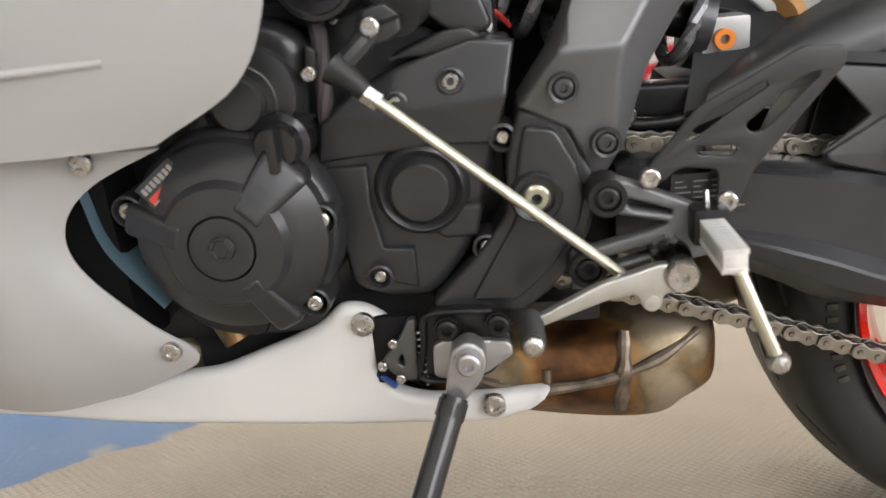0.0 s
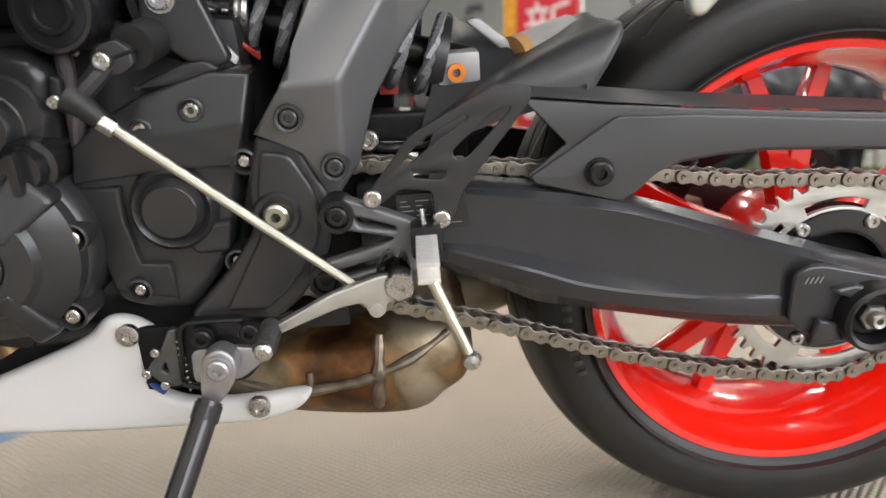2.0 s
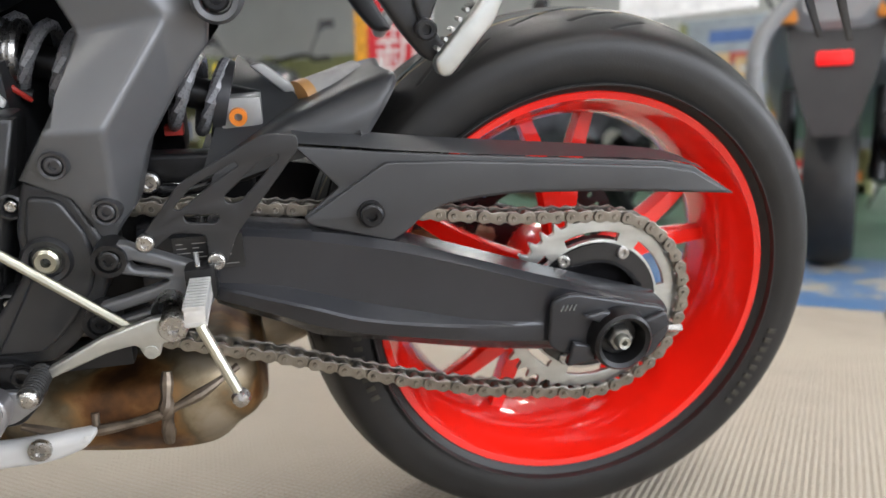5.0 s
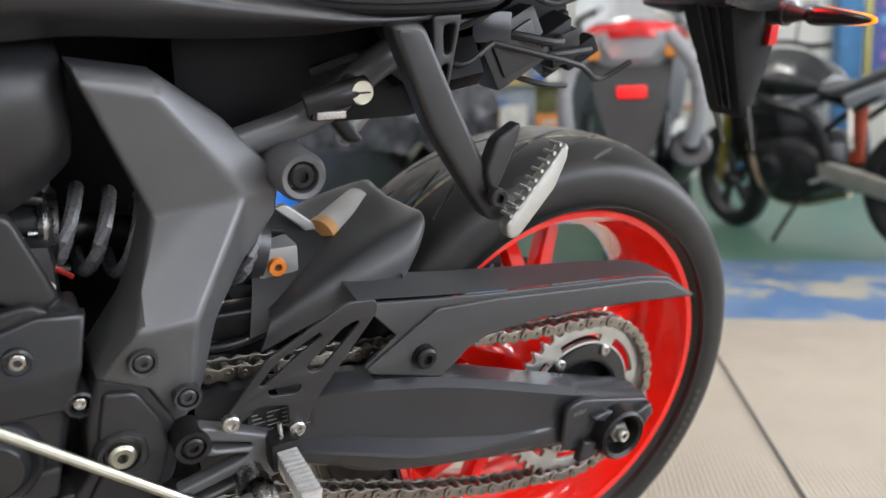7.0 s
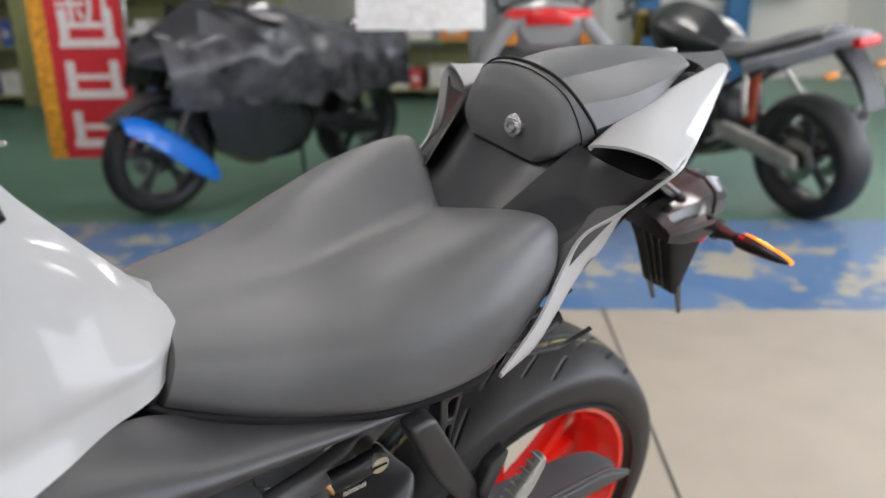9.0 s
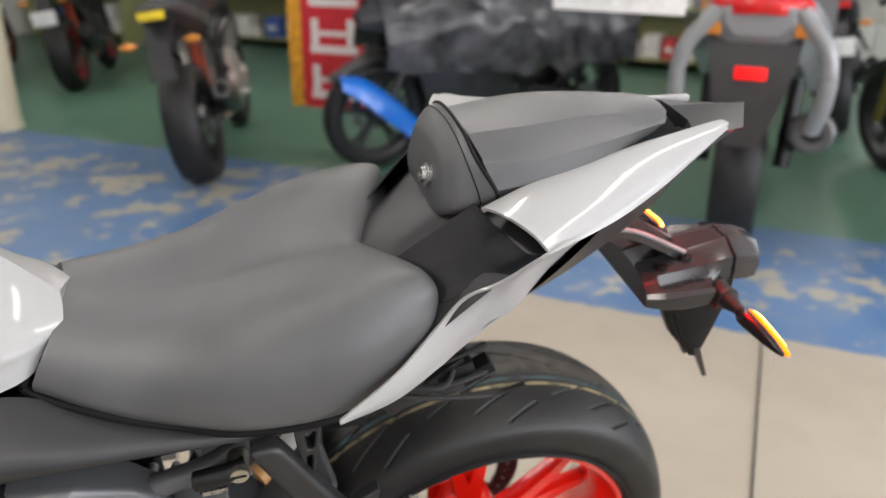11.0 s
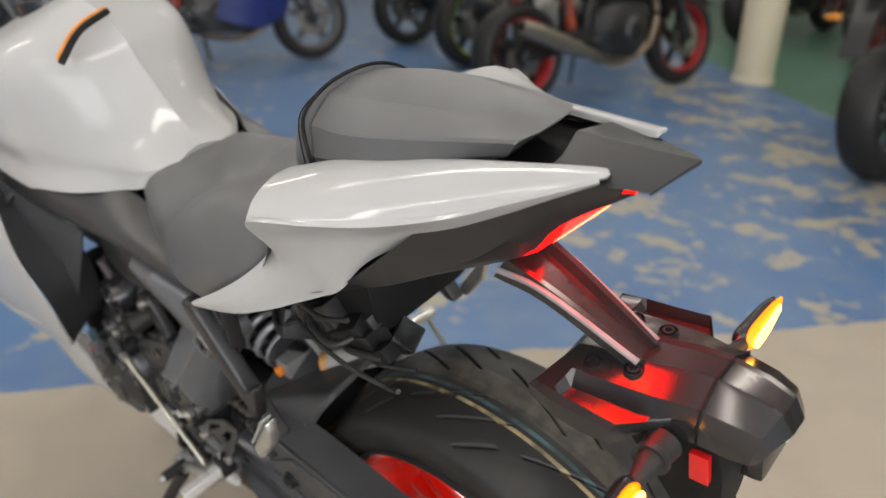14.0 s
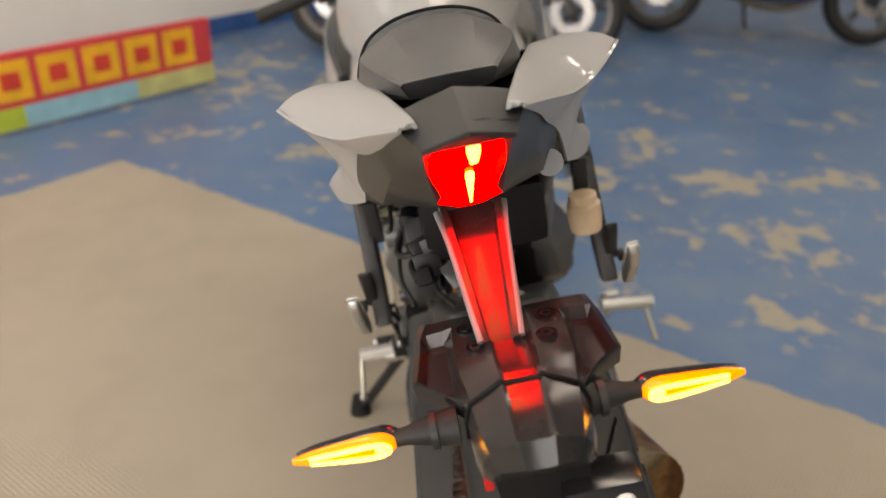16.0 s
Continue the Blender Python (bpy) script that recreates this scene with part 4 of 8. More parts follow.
# two added black blocks imitate the shade behind the frame and above the engine
part("inner_shade", block(-0.60, -0.42, 0.035, 0.09, 0.48, 0.84, 0.01), DARK, bike, "black block standing in for shade behind the frame")
part("throttle_case", block(-1.0, -0.590, -0.07, 0.09, 0.60, 0.84, 0.02), DARK, bike, "black block standing in for shade above the engine")
for k, (x, z) in enumerate(((-0.645, 0.640), (-0.625, 0.585))):
    part("fuel_pipe", tube([(x - 0.04, -0.09, z + 0.02), (x, -0.108, z), (x + 0.03, -0.10, z - 0.012), (x + 0.05, -0.08, z - 0.03)], 0.006 + 0.002 * k, 5), RUBBER, bike)
for k, (x, z, w) in enumerate(((-0.578, 0.600, 0.010), (-0.560, 0.628, 0.007), (-0.618, 0.618, 0.008), (-0.548, 0.566, 0.006), (-0.590, 0.570, 0.006))):
    part("hose_clamp", tube([(x - 0.012, -0.060, z + 0.004), (x + 0.012, -0.058, z - 0.004)], w, 1, 14), STEEL if k % 2 == 0 else DARKSTEEL, bike)
part("red_connector", block(-0.432, -0.414, -0.030, -0.012, 0.512, 0.522, 0.002), LABELRED, bike)
part("red_wire", tube([(-0.56, -0.07, 0.585), (-0.545, -0.078, 0.572), (-0.535, -0.07, 0.56)], 0.0025, 4, 6), LABELRED, bike)
part("throttle_body", lathe([(0.0005, -0.118), (0.018, -0.118), (0.020, -0.122), (0.028, -0.120), (0.030, -0.10), (0.026, -0.06)], (-0.598, 0, 0.615), "y", 28), GLOSS_BLACK, bike)
# shock absorber with a lying coil spring
shock = part("shock_absorber", tube([(-0.62, -0.02, 0.612), (-0.34, -0.015, 0.535)], 0.016, 1, 16), DARKSTEEL, bike, "lying rear shock absorber")
coil = []
for k in range(8 * 16 + 1):
    a = 2 * math.pi * k / 16
    f = k / (8 * 16)
    base = Vector((-0.58, -0.03, 0.602)).lerp(Vector((-0.375, -0.02, 0.545)), f)
    coil.append(tuple(base + Vector((0.26 * 0.036 * math.cos(a), 0.036 * math.sin(a), 0.96 * 0.036 * math.cos(a)))))
part("coil_spring", tube(coil, 0.0062, 1, 8), mat("grey_spring", (0.20, 0.20, 0.21), 0.28, 0.2), shock, "grey coil spring")
part("spring_collar", moved(lathe([(0.017, -0.006), (0.040, -0.006), (0.040, 0.006), (0.017, 0.006)], (0, 0, 0), "x", 32), pose(-0.372, -0.02, 0.544) @ Matrix.Rotation(radians(15), 4, "Y")), COLLAR, shock)
part("shock_eye", block(-0.375, -0.335, -0.055, 0.01, 0.512, 0.550, 0.005), GREYCAP, shock, "pale alloy shock mount")
part("orange_screw", lathe([(0.0035, -0.0585), (0.004, -0.062), (0.0085, -0.062), (0.009, -0.05)], (-0.358, 0, 0.532), "y", 24), ORANGE, shock, "orange damping adjuster")
part("linkage", plate([(-0.47, 0.505), (-0.36, 0.500), (-0.33, 0.480), (-0.36, 0.470), (-0.47, 0.478)], -0.075, -0.045, r=0.008, bevel=0.004), DARKSTEEL, shock)
for x, z in ((-0.445, 0.480), (-0.372, 0.484)):
    bolt("linkage_bolt", (x, -0.082, z), 0.010, shock, STEEL)

part("damper_body", tube([(-0.605, -0.045, 0.607), (-0.552, -0.045, 0.600)], 0.026, 1, 28), GLOSS_BLACK, shock, "gloss black damper body")
part("preload_collar", moved(lathe([(0.020, -0.007), (0.031, -0.007), (0.033, -0.003), (0.030, 0.0), (0.033, 0.004), (0.031, 0.008), (0.020, 0.008)], (0, 0, 0), "x", 36), pose(-0.548, -0.045, 0.598) @ Matrix.Rotation(radians(8), 4, "Y")), STEEL, shock, "bright notched preload collar")
for k in range(3):
    part("collar_screw", tube([(-0.585 + 0.012 * k, -0.0735, 0.606 - 0.0015 * k), (-0.579 + 0.012 * k, -0.0735, 0.605 - 0.0015 * k)], 0.0022 + 0.0008 * (k == 0), 1, 8), STEEL, shock)
brk = part("upper_bracket", plate([(-0.612, 0.635), (-0.572, 0.635), (-0.548, 0.566), (-0.560, 0.560), (-0.584, 0.566), (-0.600, 0.580), (-0.618, 0.590)], -0.128, -0.112, r=0.006, bevel=0.004, steps=3), ENGINE, bike, "dark cast engine hanger bracket")
bolt("bracket_bolt", (-0.596, -0.130, 0.618), 0.0095, brk, STEEL, washer=0.012)
part("case_damper", tube([(-0.610, -0.118, 0.588), (-0.616, -0.158, 0.584)], 0.0175, 1, 28), RUBBER, bike, "black rubber-covered boss above the cover")
part("heat_tab", plate([(-0.569, 0.580), (-0.561, 0.580), (-0.548, 0.564), (-0.551, 0.558), (-0.562, 0.568)], -0.098, -0.092, r=0.002, bevel=0.001), PAPER, shock, "small pale heat shield tab")
part("link_rod", tube([(-0.470, -0.060, 0.487), (-0.435, -0.075, 0.470), (-0.385, -0.078, 0.474), (-0.350, -0.07, 0.500)], 0.006, 5, 12), GLOSS_BLACK, bike, "gloss black curved pipe over the chain")
# foot bracket, heel plate, pedal and rod
foot = part("foot_bracket", plate([(-0.484, 0.447), (-0.463, 0.452), (-0.405, 0.426), (-0.388, 0.412), (-0.392, 0.386), (-0.414, 0.382), (-0.452, 0.381), (-0.482, 0.369), (-0.498, 0.374), (-0.502, 0.392), (-0.435, 0.409), (-0.425, 0.414), (-0.482, 0.427)], -0.172, -0.156, [[(-0.458, 0.436), (-0.424, 0.424), (-0.424, 0.420), (-0.456, 0.427)], [(-0.478, 0.388), (-0.430, 0.399), (-0.425, 0.392), (-0.476, 0.380)]], r=0.007, bevel=0.003), FRAME, bike, "dark grey forged foot bracket")
for x, z in ((-0.472, 0.438), (-0.488, 0.381)):
    part("bracket_ring", lathe([(0.009, -0.170), (0.0105, -0.177), (0.0145, -0.177), (0.0155, -0.15)], (x, 0, z), "y", 28), DARKSTEEL, foot)
    bolt("bracket_bolt", (x, -0.172, z), 0.0085, foot, DARKSTEEL)
bolt("clevis_bolt", (-0.402, -0.173, 0.405), 0.007, foot, STEEL)
heel = part("heel_plate", plate([(-0.447, 0.452), (-0.407, 0.500), (-0.335, 0.537), (-0.307, 0.535), (-0.306, 0.523), (-0.366, 0.450), (-0.377, 0.424), (-0.391, 0.424), (-0.391, 0.453), (-0.418, 0.457), (-0.435, 0.444)], -0.173, -0.169, [[(-0.398, 0.496), (-0.360, 0.515), (-0.358, 0.511), (-0.384, 0.495), (-0.410, 0.476), (-0.415, 0.478)], [(-0.373, 0.485), (-0.338, 0.515), (-0.324, 0.519), (-0.324, 0.515), (-0.360, 0.479), (-0.370, 0.479)], [(-0.408, 0.472), (-0.377, 0.470), (-0.381, 0.462), (-0.406, 0.465)]], r=0.005, bevel=0.0012), BLACK, bike, "black pierced heel guard plate")
for x, z in ((-0.441, 0.451), (-0.385, 0.429)):
    bolt("heel_bolt", (x, -0.174, z), 0.0075, heel, STEEL)
stick = part("data_sticker", block(-0.422, -0.362, -0.1585, -0.1575, 0.416, 0.447, 0), mat("black_label", (0.012, 0.012, 0.012), 0.35), bike, "black label with pale print bars", smooth=False)
for k in range(6):
    for q in range(4 - k % 2):
        x0 = -0.419 + q * 0.0135
        part("print_bar", block(x0, x0 + 0.0115 - 0.003 * ((k + q) % 3), -0.1592, -0.1586, 0.4195 + k * 0.0043, 0.4202 + k * 0.0043, 0), LABELGREY, stick, smooth=False)
pedal = part("shift_pedal", plate([(-0.531, 0.356), (-0.483, 0.380), (-0.438, 0.394), (-0.417, 0.391), (-0.411, 0.379), (-0.424, 0.370), (-0.436, 0.370), (-0.438, 0.357), (-0.451, 0.357), (-0.455, 0.371), (-0.478, 0.367), (-0.529, 0.348)], -0.204, -0.194, r=0.006, bevel=0.002), ALLOY, bike, "silver alloy shift pedal")
part("pedal_pivot", lathe([(0.0005, -0.207), (0.0045, -0.207), (0.005, -0.2105), (0.011, -0.211), (0.0125, -0.2085), (0.0125, -0.165)], (-0.424, 0, 0.385), "y", 32), STEEL, pedal)
part("pivot_shaft", lathe([(0.014, -0.196), (0.015, -0.19), (0.013, -0.180), (0.013, -0.160)], (-0.428, 0, 0.393), "y", 28), STEEL, pedal)
part("linkage_pin", lathe([(0.0005, -0.2055), (0.006, -0.205), (0.0065, -0.195)], (-0.445, 0, 0.363), "y", 20), ALLOY, pedal)
ribs = [(0.0005, -0.238)]
for k in range(10):
    h = -0.237 + k * 0.0042
    ribs += [(0.0080, h), (0.0095, h + 0.0008), (0.0095, h + 0.002), (0.0080, h + 0.0028)]
part("toe_rubber", lathe(ribs + [(0.0080, -0.194)], (-0.535, 0, 0.352), "y", 16), RUBBER, pedal, "ribbed black toe rubber")
part("toe_cap", lathe([(0.0005, -0.245), (0.005, -0.2445), (0.0075, -0.242), (0.008, -0.236)], (-0.535, 0, 0.352), "y", 20), STEEL, pedal)
part("shift_rod", tube([(-0.638, -0.181, 0.529), (-0.463, -0.186, 0.380)], 0.0042, 1, 10), ZINC, bike, "pale zinc-plated shift rod")
part("rod_nut", tube([(-0.643, -0.181, 0.533), (-0.633, -0.181, 0.525)], 0.0075, 1, 6), STEEL, bike)
arm_ob = part("shift_arm", tube([(-0.633, -0.165, 0.577), (-0.645, -0.172, 0.563), (-0.659, -0.176, 0.550)], 0.0085, 3, 10), BLACK, bike, "black shift arm with rubber boot")
part("ball_boot", tube([(-0.664, -0.178, 0.552), (-0.655, -0.180, 0.545), (-0.642, -0.181, 0.533)], 0.009, 3, 12, radii=[0.013, 0.010, 0.0075]), RUBBER, arm_ob)
part("arm_hub", lathe([(0.0005, -0.174), (0.0065, -0.174), (0.0072, -0.169), (0.0105, -0.168), (0.0125, -0.165), (0.013, -0.13)], (-0.634, 0, 0.577), "y", 28), BLACK, arm_ob)
part("arm_clamp", plate([(-0.640, 0.588), (-0.624, 0.592), (-0.614, 0.584), (-0.613, 0.572), (-0.622, 0.566), (-0.632, 0.564), (-0.644, 0.572)], -0.170, -0.158, r=0.003, bevel=0.002), BLACK, arm_ob)
part("clamp_gap", plate([(-0.627, 0.580), (-0.612, 0.584), (-0.612, 0.581), (-0.627, 0.577)], -0.1708, -0.160, r=0.001, bevel=0.0004), DARK, arm_ob)
bolt("arm_bolt", (-0.634, -0.176, 0.577), 0.0068, arm_ob, STEEL)
# rider's peg with its feeler
pegm = look((-0.399, -0.180, 0.412), (-0.400, -0.268, 0.412))
PEGALLOY = mat("bright_cast_alloy", (0.66, 0.66, 0.65), 0.42, 0.7, scale=60, vary=0.15, bump=0.3, grain=500)
peg = part("rider_peg", block(-0.0085, 0.0085, -0.0062, 0.0062, -0.071, -0.004, 0.003), PEGALLOY, bike, "knurled silver rider's foot peg")
peg.matrix_basis = pegm
rib_me = None
for k in range(11):
    for sgn in (1, -1):
        rb = part("peg_rib", block(-0.0088, 0.0088, sgn * 0.0070 - 0.002, sgn * 0.0070 + 0.002, -0.0022, 0.0013, 0.001), PEGALLOY, peg) if rib_me is None else new("peg_rib", rib_me)
        rib_me = rb.data
        rb.parent = peg
        rb.location = (0, 0 if sgn > 0 else -0.014, -0.069 + k * 0.0060)
part("peg_clevis", block(-0.412, -0.386, -0.190, -0.165, 0.400, 0.428, 0.004), DARKSTEEL, bike)
part("split_pin", tube([(-0.401, -0.178, 0.44), (-0.401, -0.182, 0.425), (-0.405, -0.184, 0.418)], 0.0022, 3, 6), STEEL, bike)
part("feeler", tube([(-0.397, -0.250, 0.404), (-0.3725, -0.260, 0.343)], 0.0045, 1, 10), ZINC, bike, "thin feeler bolt under the peg")
part("feeler_ball", lathe([(0.0005, -0.0075), (0.0062, -0.0055), (0.008, 0), (0.0062, 0.0055), (0.0005, 0.0075)], (-0.372, -0.2605, 0.341), "y", 16), STEEL, bike)

# side stand
st = part("stand_bracket", plate([(-0.622, 0.3465), (-0.600, 0.349), (-0.5687, 0.3475), (-0.5560, 0.338), (-0.549, 0.308), (-0.572, 0.284), (-0.612, 0.282), (-0.628, 0.287)], -0.162, -0.140, r=0.008, bevel=0.003), DARKSTEEL, bike, "black steel side stand bracket")
part("bracket_edge", tube([(-0.566, -0.164, 0.3465), (-0.600, -0.165, 0.3480), (-0.6205, -0.165, 0.3440), (-0.6245, -0.165, 0.318), (-0.6285, -0.165, 0.292), (-0.6220, -0.165, 0.2850), (-0.606, -0.164, 0.2835)], 0.0026, 6, 8), DARKSTEEL, st)
part("stand_plate", plate([(-0.6165, 0.320), (-0.604, 0.324), (-0.575, 0.322), (-0.5527, 0.3193), (-0.5491, 0.308), (-0.575, 0.290), (-0.606, 0.287), (-0.618, 0.290)], -0.1685, -0.160, r=0.006, bevel=0.002), STANDGREY, st, "bare steel stand plate")
for x, z in ((-0.603, 0.334), (-0.561, 0.336)):
    bolt("bracket_bolt", (x, -0.168, z), 0.009, st, DARKSTEEL, washer=0.011)
leg = part("side_stand", tube([(-0.600, -0.190, 0.283), (-0.676, -0.326, 0.108)], 0.0112, 1, 20), GLOSS_BLACK, bike, "black tubular side stand leg")
part("stand_head", plate([(-0.600, 0.326), (-0.586, 0.3335), (-0.574, 0.327), (-0.571, 0.313), (-0.5768, 0.2974), (-0.590, 0.281), (-0.598, 0.276), (-0.608, 0.280), (-0.6055, 0.300)], -0.192, -0.170, r=0.010, bevel=0.003), STANDGREY, leg, "bare forged stand head")
part("stand_weld", tube([(-0.601, -0.192, 0.281), (-0.606, -0.199, 0.269)], 0.0126, 1, 16), GLOSS_BLACK, leg)
bolt("stand_bolt", (-0.5861, -0.194, 0.3160), 0.0098, leg, STANDGREY, washer=0.0118)
part("stand_foot", moved(plate(rounded([(-0.045, -0.02), (0.03, -0.024), (0.04, 0.0), (0.03, 0.024), (-0.045, 0.02)], 0.01), -0.004, 0.004, bevel=0.002), pose(-0.679, -0.3354, 0.1055) @ Matrix.Rotation(radians(3.42), 4, "Y") @ Matrix.Rotation(radians(-12.67), 4, "X") @ Matrix.Rotation(radians(90), 4, "X")), DARKSTEEL, leg)
coil = [(-0.6265 + 0.0030 * math.sin(k * 0.9), -0.160 + 0.0030 * math.cos(k * 0.9), 0.333 - 0.0009 * k) for k in range(60)]
part("return_spring", tube(coil, 0.0012, 1, 6), STEEL, st, "bright stand return spring")
sw_ = part("stand_switch", plate([(-0.637, 0.338), (-0.630, 0.3375), (-0.6335, 0.281), (-0.648, 0.280), (-0.664, 0.298), (-0.6577, 0.306), (-0.6451, 0.322)], -0.155, -0.146, [[(-0.650, 0.298), (-0.6445, 0.307), (-0.644, 0.293)]], r=0.004, bevel=0.002), mat("dull_switch_alloy", (0.09, 0.09, 0.09), 0.35, 0.5), bike, "dull alloy stand switch with wiring")
part("switch_back", block(-0.672, -0.630, -0.140, -0.132, 0.270, 0.335, 0.004), DARK, sw_)
for x, z in ((-0.651, 0.318), (-0.6625, 0.297), (-0.648, 0.284)):
    bolt("switch_screw", (x, -0.157, z), 0.0042, sw_, STEEL)
part("blue_wire", tube([(-0.69, -0.12, 0.272), (-0.672, -0.135, 0.277), (-0.655, -0.145, 0.270)], 0.003, 4, 8), mat("blue_wire", (0.02, 0.06, 0.25), 0.4), sw_)

# exhaust box under the engine
ex = part("exhaust_box", loft([[(-0.68, -0.04, 0.225), (-0.68, -0.06, 0.245), (-0.68, -0.04, 0.27), (-0.68, 0, 0.275)], [(-0.60, -0.09, 0.218), (-0.60, -0.115, 0.235), (-0.60, -0.10, 0.285), (-0.60, 0, 0.30)], [(-0.50, -0.10, 0.203), (-0.50, -0.125, 0.240), (-0.50, -0.105, 0.285), (-0.50, 0, 0.30)], [(-0.42, -0.10, 0.200), (-0.42, -0.125, 0.240), (-0.42, -0.105, 0.295), (-0.42, 0, 0.31)], [(-0.384, -0.08, 0.215), (-0.374, -0.10, 0.235), (-0.376, -0.085, 0.29), (-0.38, 0, 0.30)], [(-0.362, -0.05, 0.215), (-0.358, -0.06, 0.24), (-0.36, -0.05, 0.275), (-0.365, 0, 0.28)]], 6, 5), EXHAUST, bike, "heat-stained steel exhaust box")
part("weld_seam", tube([(-0.590, -0.118, 0.258), (-0.54, -0.124, 0.247), (-0.48, -0.1265, 0.252), (-0.43, -0.124, 0.268), (-0.385, -0.100, 0.285)], 0.0042, 9, 10, radii=[0.004, 0.006, 0.0042, 0.0062, 0.0045, 0.006, 0.004, 0.0065, 0.005, 0.004]), WELD, ex)
part("weld_seam", tube([(-0.452, -0.113, 0.295), (-0.455, -0.126, 0.262), (-0.458, -0.124, 0.222)], 0.0055, 9, 10, radii=[0.005, 0.007, 0.0055, 0.0085, 0.006, 0.0075, 0.005]), WELD, ex)
part("weld_seam", tube([(-0.522, -0.122, 0.265), (-0.523, -0.126, 0.245)], 0.004, 3), WELD, ex)
part("muffler", tube([(-0.42, 0.06, 0.25), (-0.25, 0.12, 0.28), (-0.05, 0.165, 0.32)], 0.05, 6, 24), EXHAUST, ex)
for k, y in enumerate((-0.05, 0.03)):
    part("header_pipe", tube([(-0.90, y, 0.42), (-0.93, y, 0.34), (-0.86, y, 0.26), (-0.72, y * 0.8, 0.235), (-0.62, y * 0.6, 0.24)], 0.019, 6, 14), EXHAUST, ex)
part("under_bracket", block(-0.560, -0.475, -0.135, -0.11, 0.318, 0.338, 0.004), DARKSTEEL, bike)

# added black block: shade round the pivot, put in as a solid
part("pivot_casing", block(-0.56, -0.45, -0.085, 0.10, 0.33, 0.50, 0.015), DARK, bike, "black block standing in for shade round the swingarm pivot")
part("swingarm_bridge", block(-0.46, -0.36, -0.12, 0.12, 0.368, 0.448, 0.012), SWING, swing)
# another added black block, for the shade between the arms
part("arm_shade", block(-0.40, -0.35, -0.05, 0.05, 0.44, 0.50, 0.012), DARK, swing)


# ---- bodywork ----
def both(name, me, material, parent, label="", **kw):
    """A piece on the left and its mirror on the right."""
    other = me.copy()
    other.transform(Matrix.Translation((0, TAIL_Y * 2, 0)) @ Matrix.Diagonal((1, -1, 1, 1)))
    other.flip_normals()
    return part(name, me, material, parent, label, **kw), part(name, other, material, parent, label, **kw)


TAIL_Y = 0.0
# belly panel and side fairing
belly = part("belly_panel", plate([(-1.05, 0.305), (-0.955, 0.283), (-0.818, 0.290), (-0.740, 0.318), (-0.714, 0.331), (-0.698, 0.347), (-0.676, 0.345), (-0.650, 0.326), (-0.672, 0.295), (-0.668, 0.268), (-0.642, 0.253), (-0.600, 0.249), (-0.516, 0.254), (-0.532, 0.233), (-0.570, 0.222), (-0.720, 0.226), (-0.90, 0.238), (-1.08, 0.262)], -0.139, -0.118, r=0.016, bevel=0.009, steps=4), SATIN_WHITE, bike, "satin white belly panel")
part("belly_floor", loft([[(-1.05, -0.125, 0.262), (-1.05, -0.08, 0.235), (-1.05, 0, 0.225)], [(-0.80, -0.125, 0.232), (-0.80, -0.08, 0.208), (-0.80, 0, 0.20)], [(-0.64, -0.12, 0.225), (-0.64, -0.08, 0.215), (-0.64, 0, 0.21)]], 4, 4, cap=False), BLACK, belly)
for x, z in ((-0.678, 0.330), (-0.571, 0.243)):
    bolt("panel_bolt", (x, -0.141, z), 0.0105, belly, STEEL, h=0.004)


def skin(rows, nu=6, nv=6, t=0.003):
    return thick(loft(rows, nu, nv, mirror=False, cap=False), t)


# side fairing: rows run from its rear edge forwards
fair = part("side_fairing", skin([
    [(-0.786, -0.220, 0.515), (-0.719, -0.228, 0.552), (-0.690, -0.235, 0.601), (-0.682, -0.238, 0.657), (-0.725, -0.237, 0.737), (-0.784, -0.214, 0.831)],
    [(-0.85, -0.228, 0.514), (-0.81, -0.238, 0.562), (-0.79, -0.246, 0.620), (-0.78, -0.248, 0.678), (-0.805, -0.246, 0.756), (-0.84, -0.225, 0.845)],
    [(-0.98, -0.234, 0.514), (-0.97, -0.246, 0.566), (-0.96, -0.260, 0.622), (-0.96, -0.264, 0.690), (-0.96, -0.262, 0.775), (-0.97, -0.244, 0.870)],
    [(-1.12, -0.232, 0.515), (-1.12, -0.246, 0.57), (-1.12, -0.264, 0.635), (-1.12, -0.270, 0.70), (-1.12, -0.268, 0.79), (-1.12, -0.250, 0.89)],
    [(-1.30, -0.18, 0.53), (-1.31, -0.20, 0.58), (-1.32, -0.22, 0.65), (-1.32, -0.235, 0.72), (-1.32, -0.24, 0.82), (-1.27, -0.235, 0.915)]], 7, 7), WHITE, bike, "gloss white side fairing")
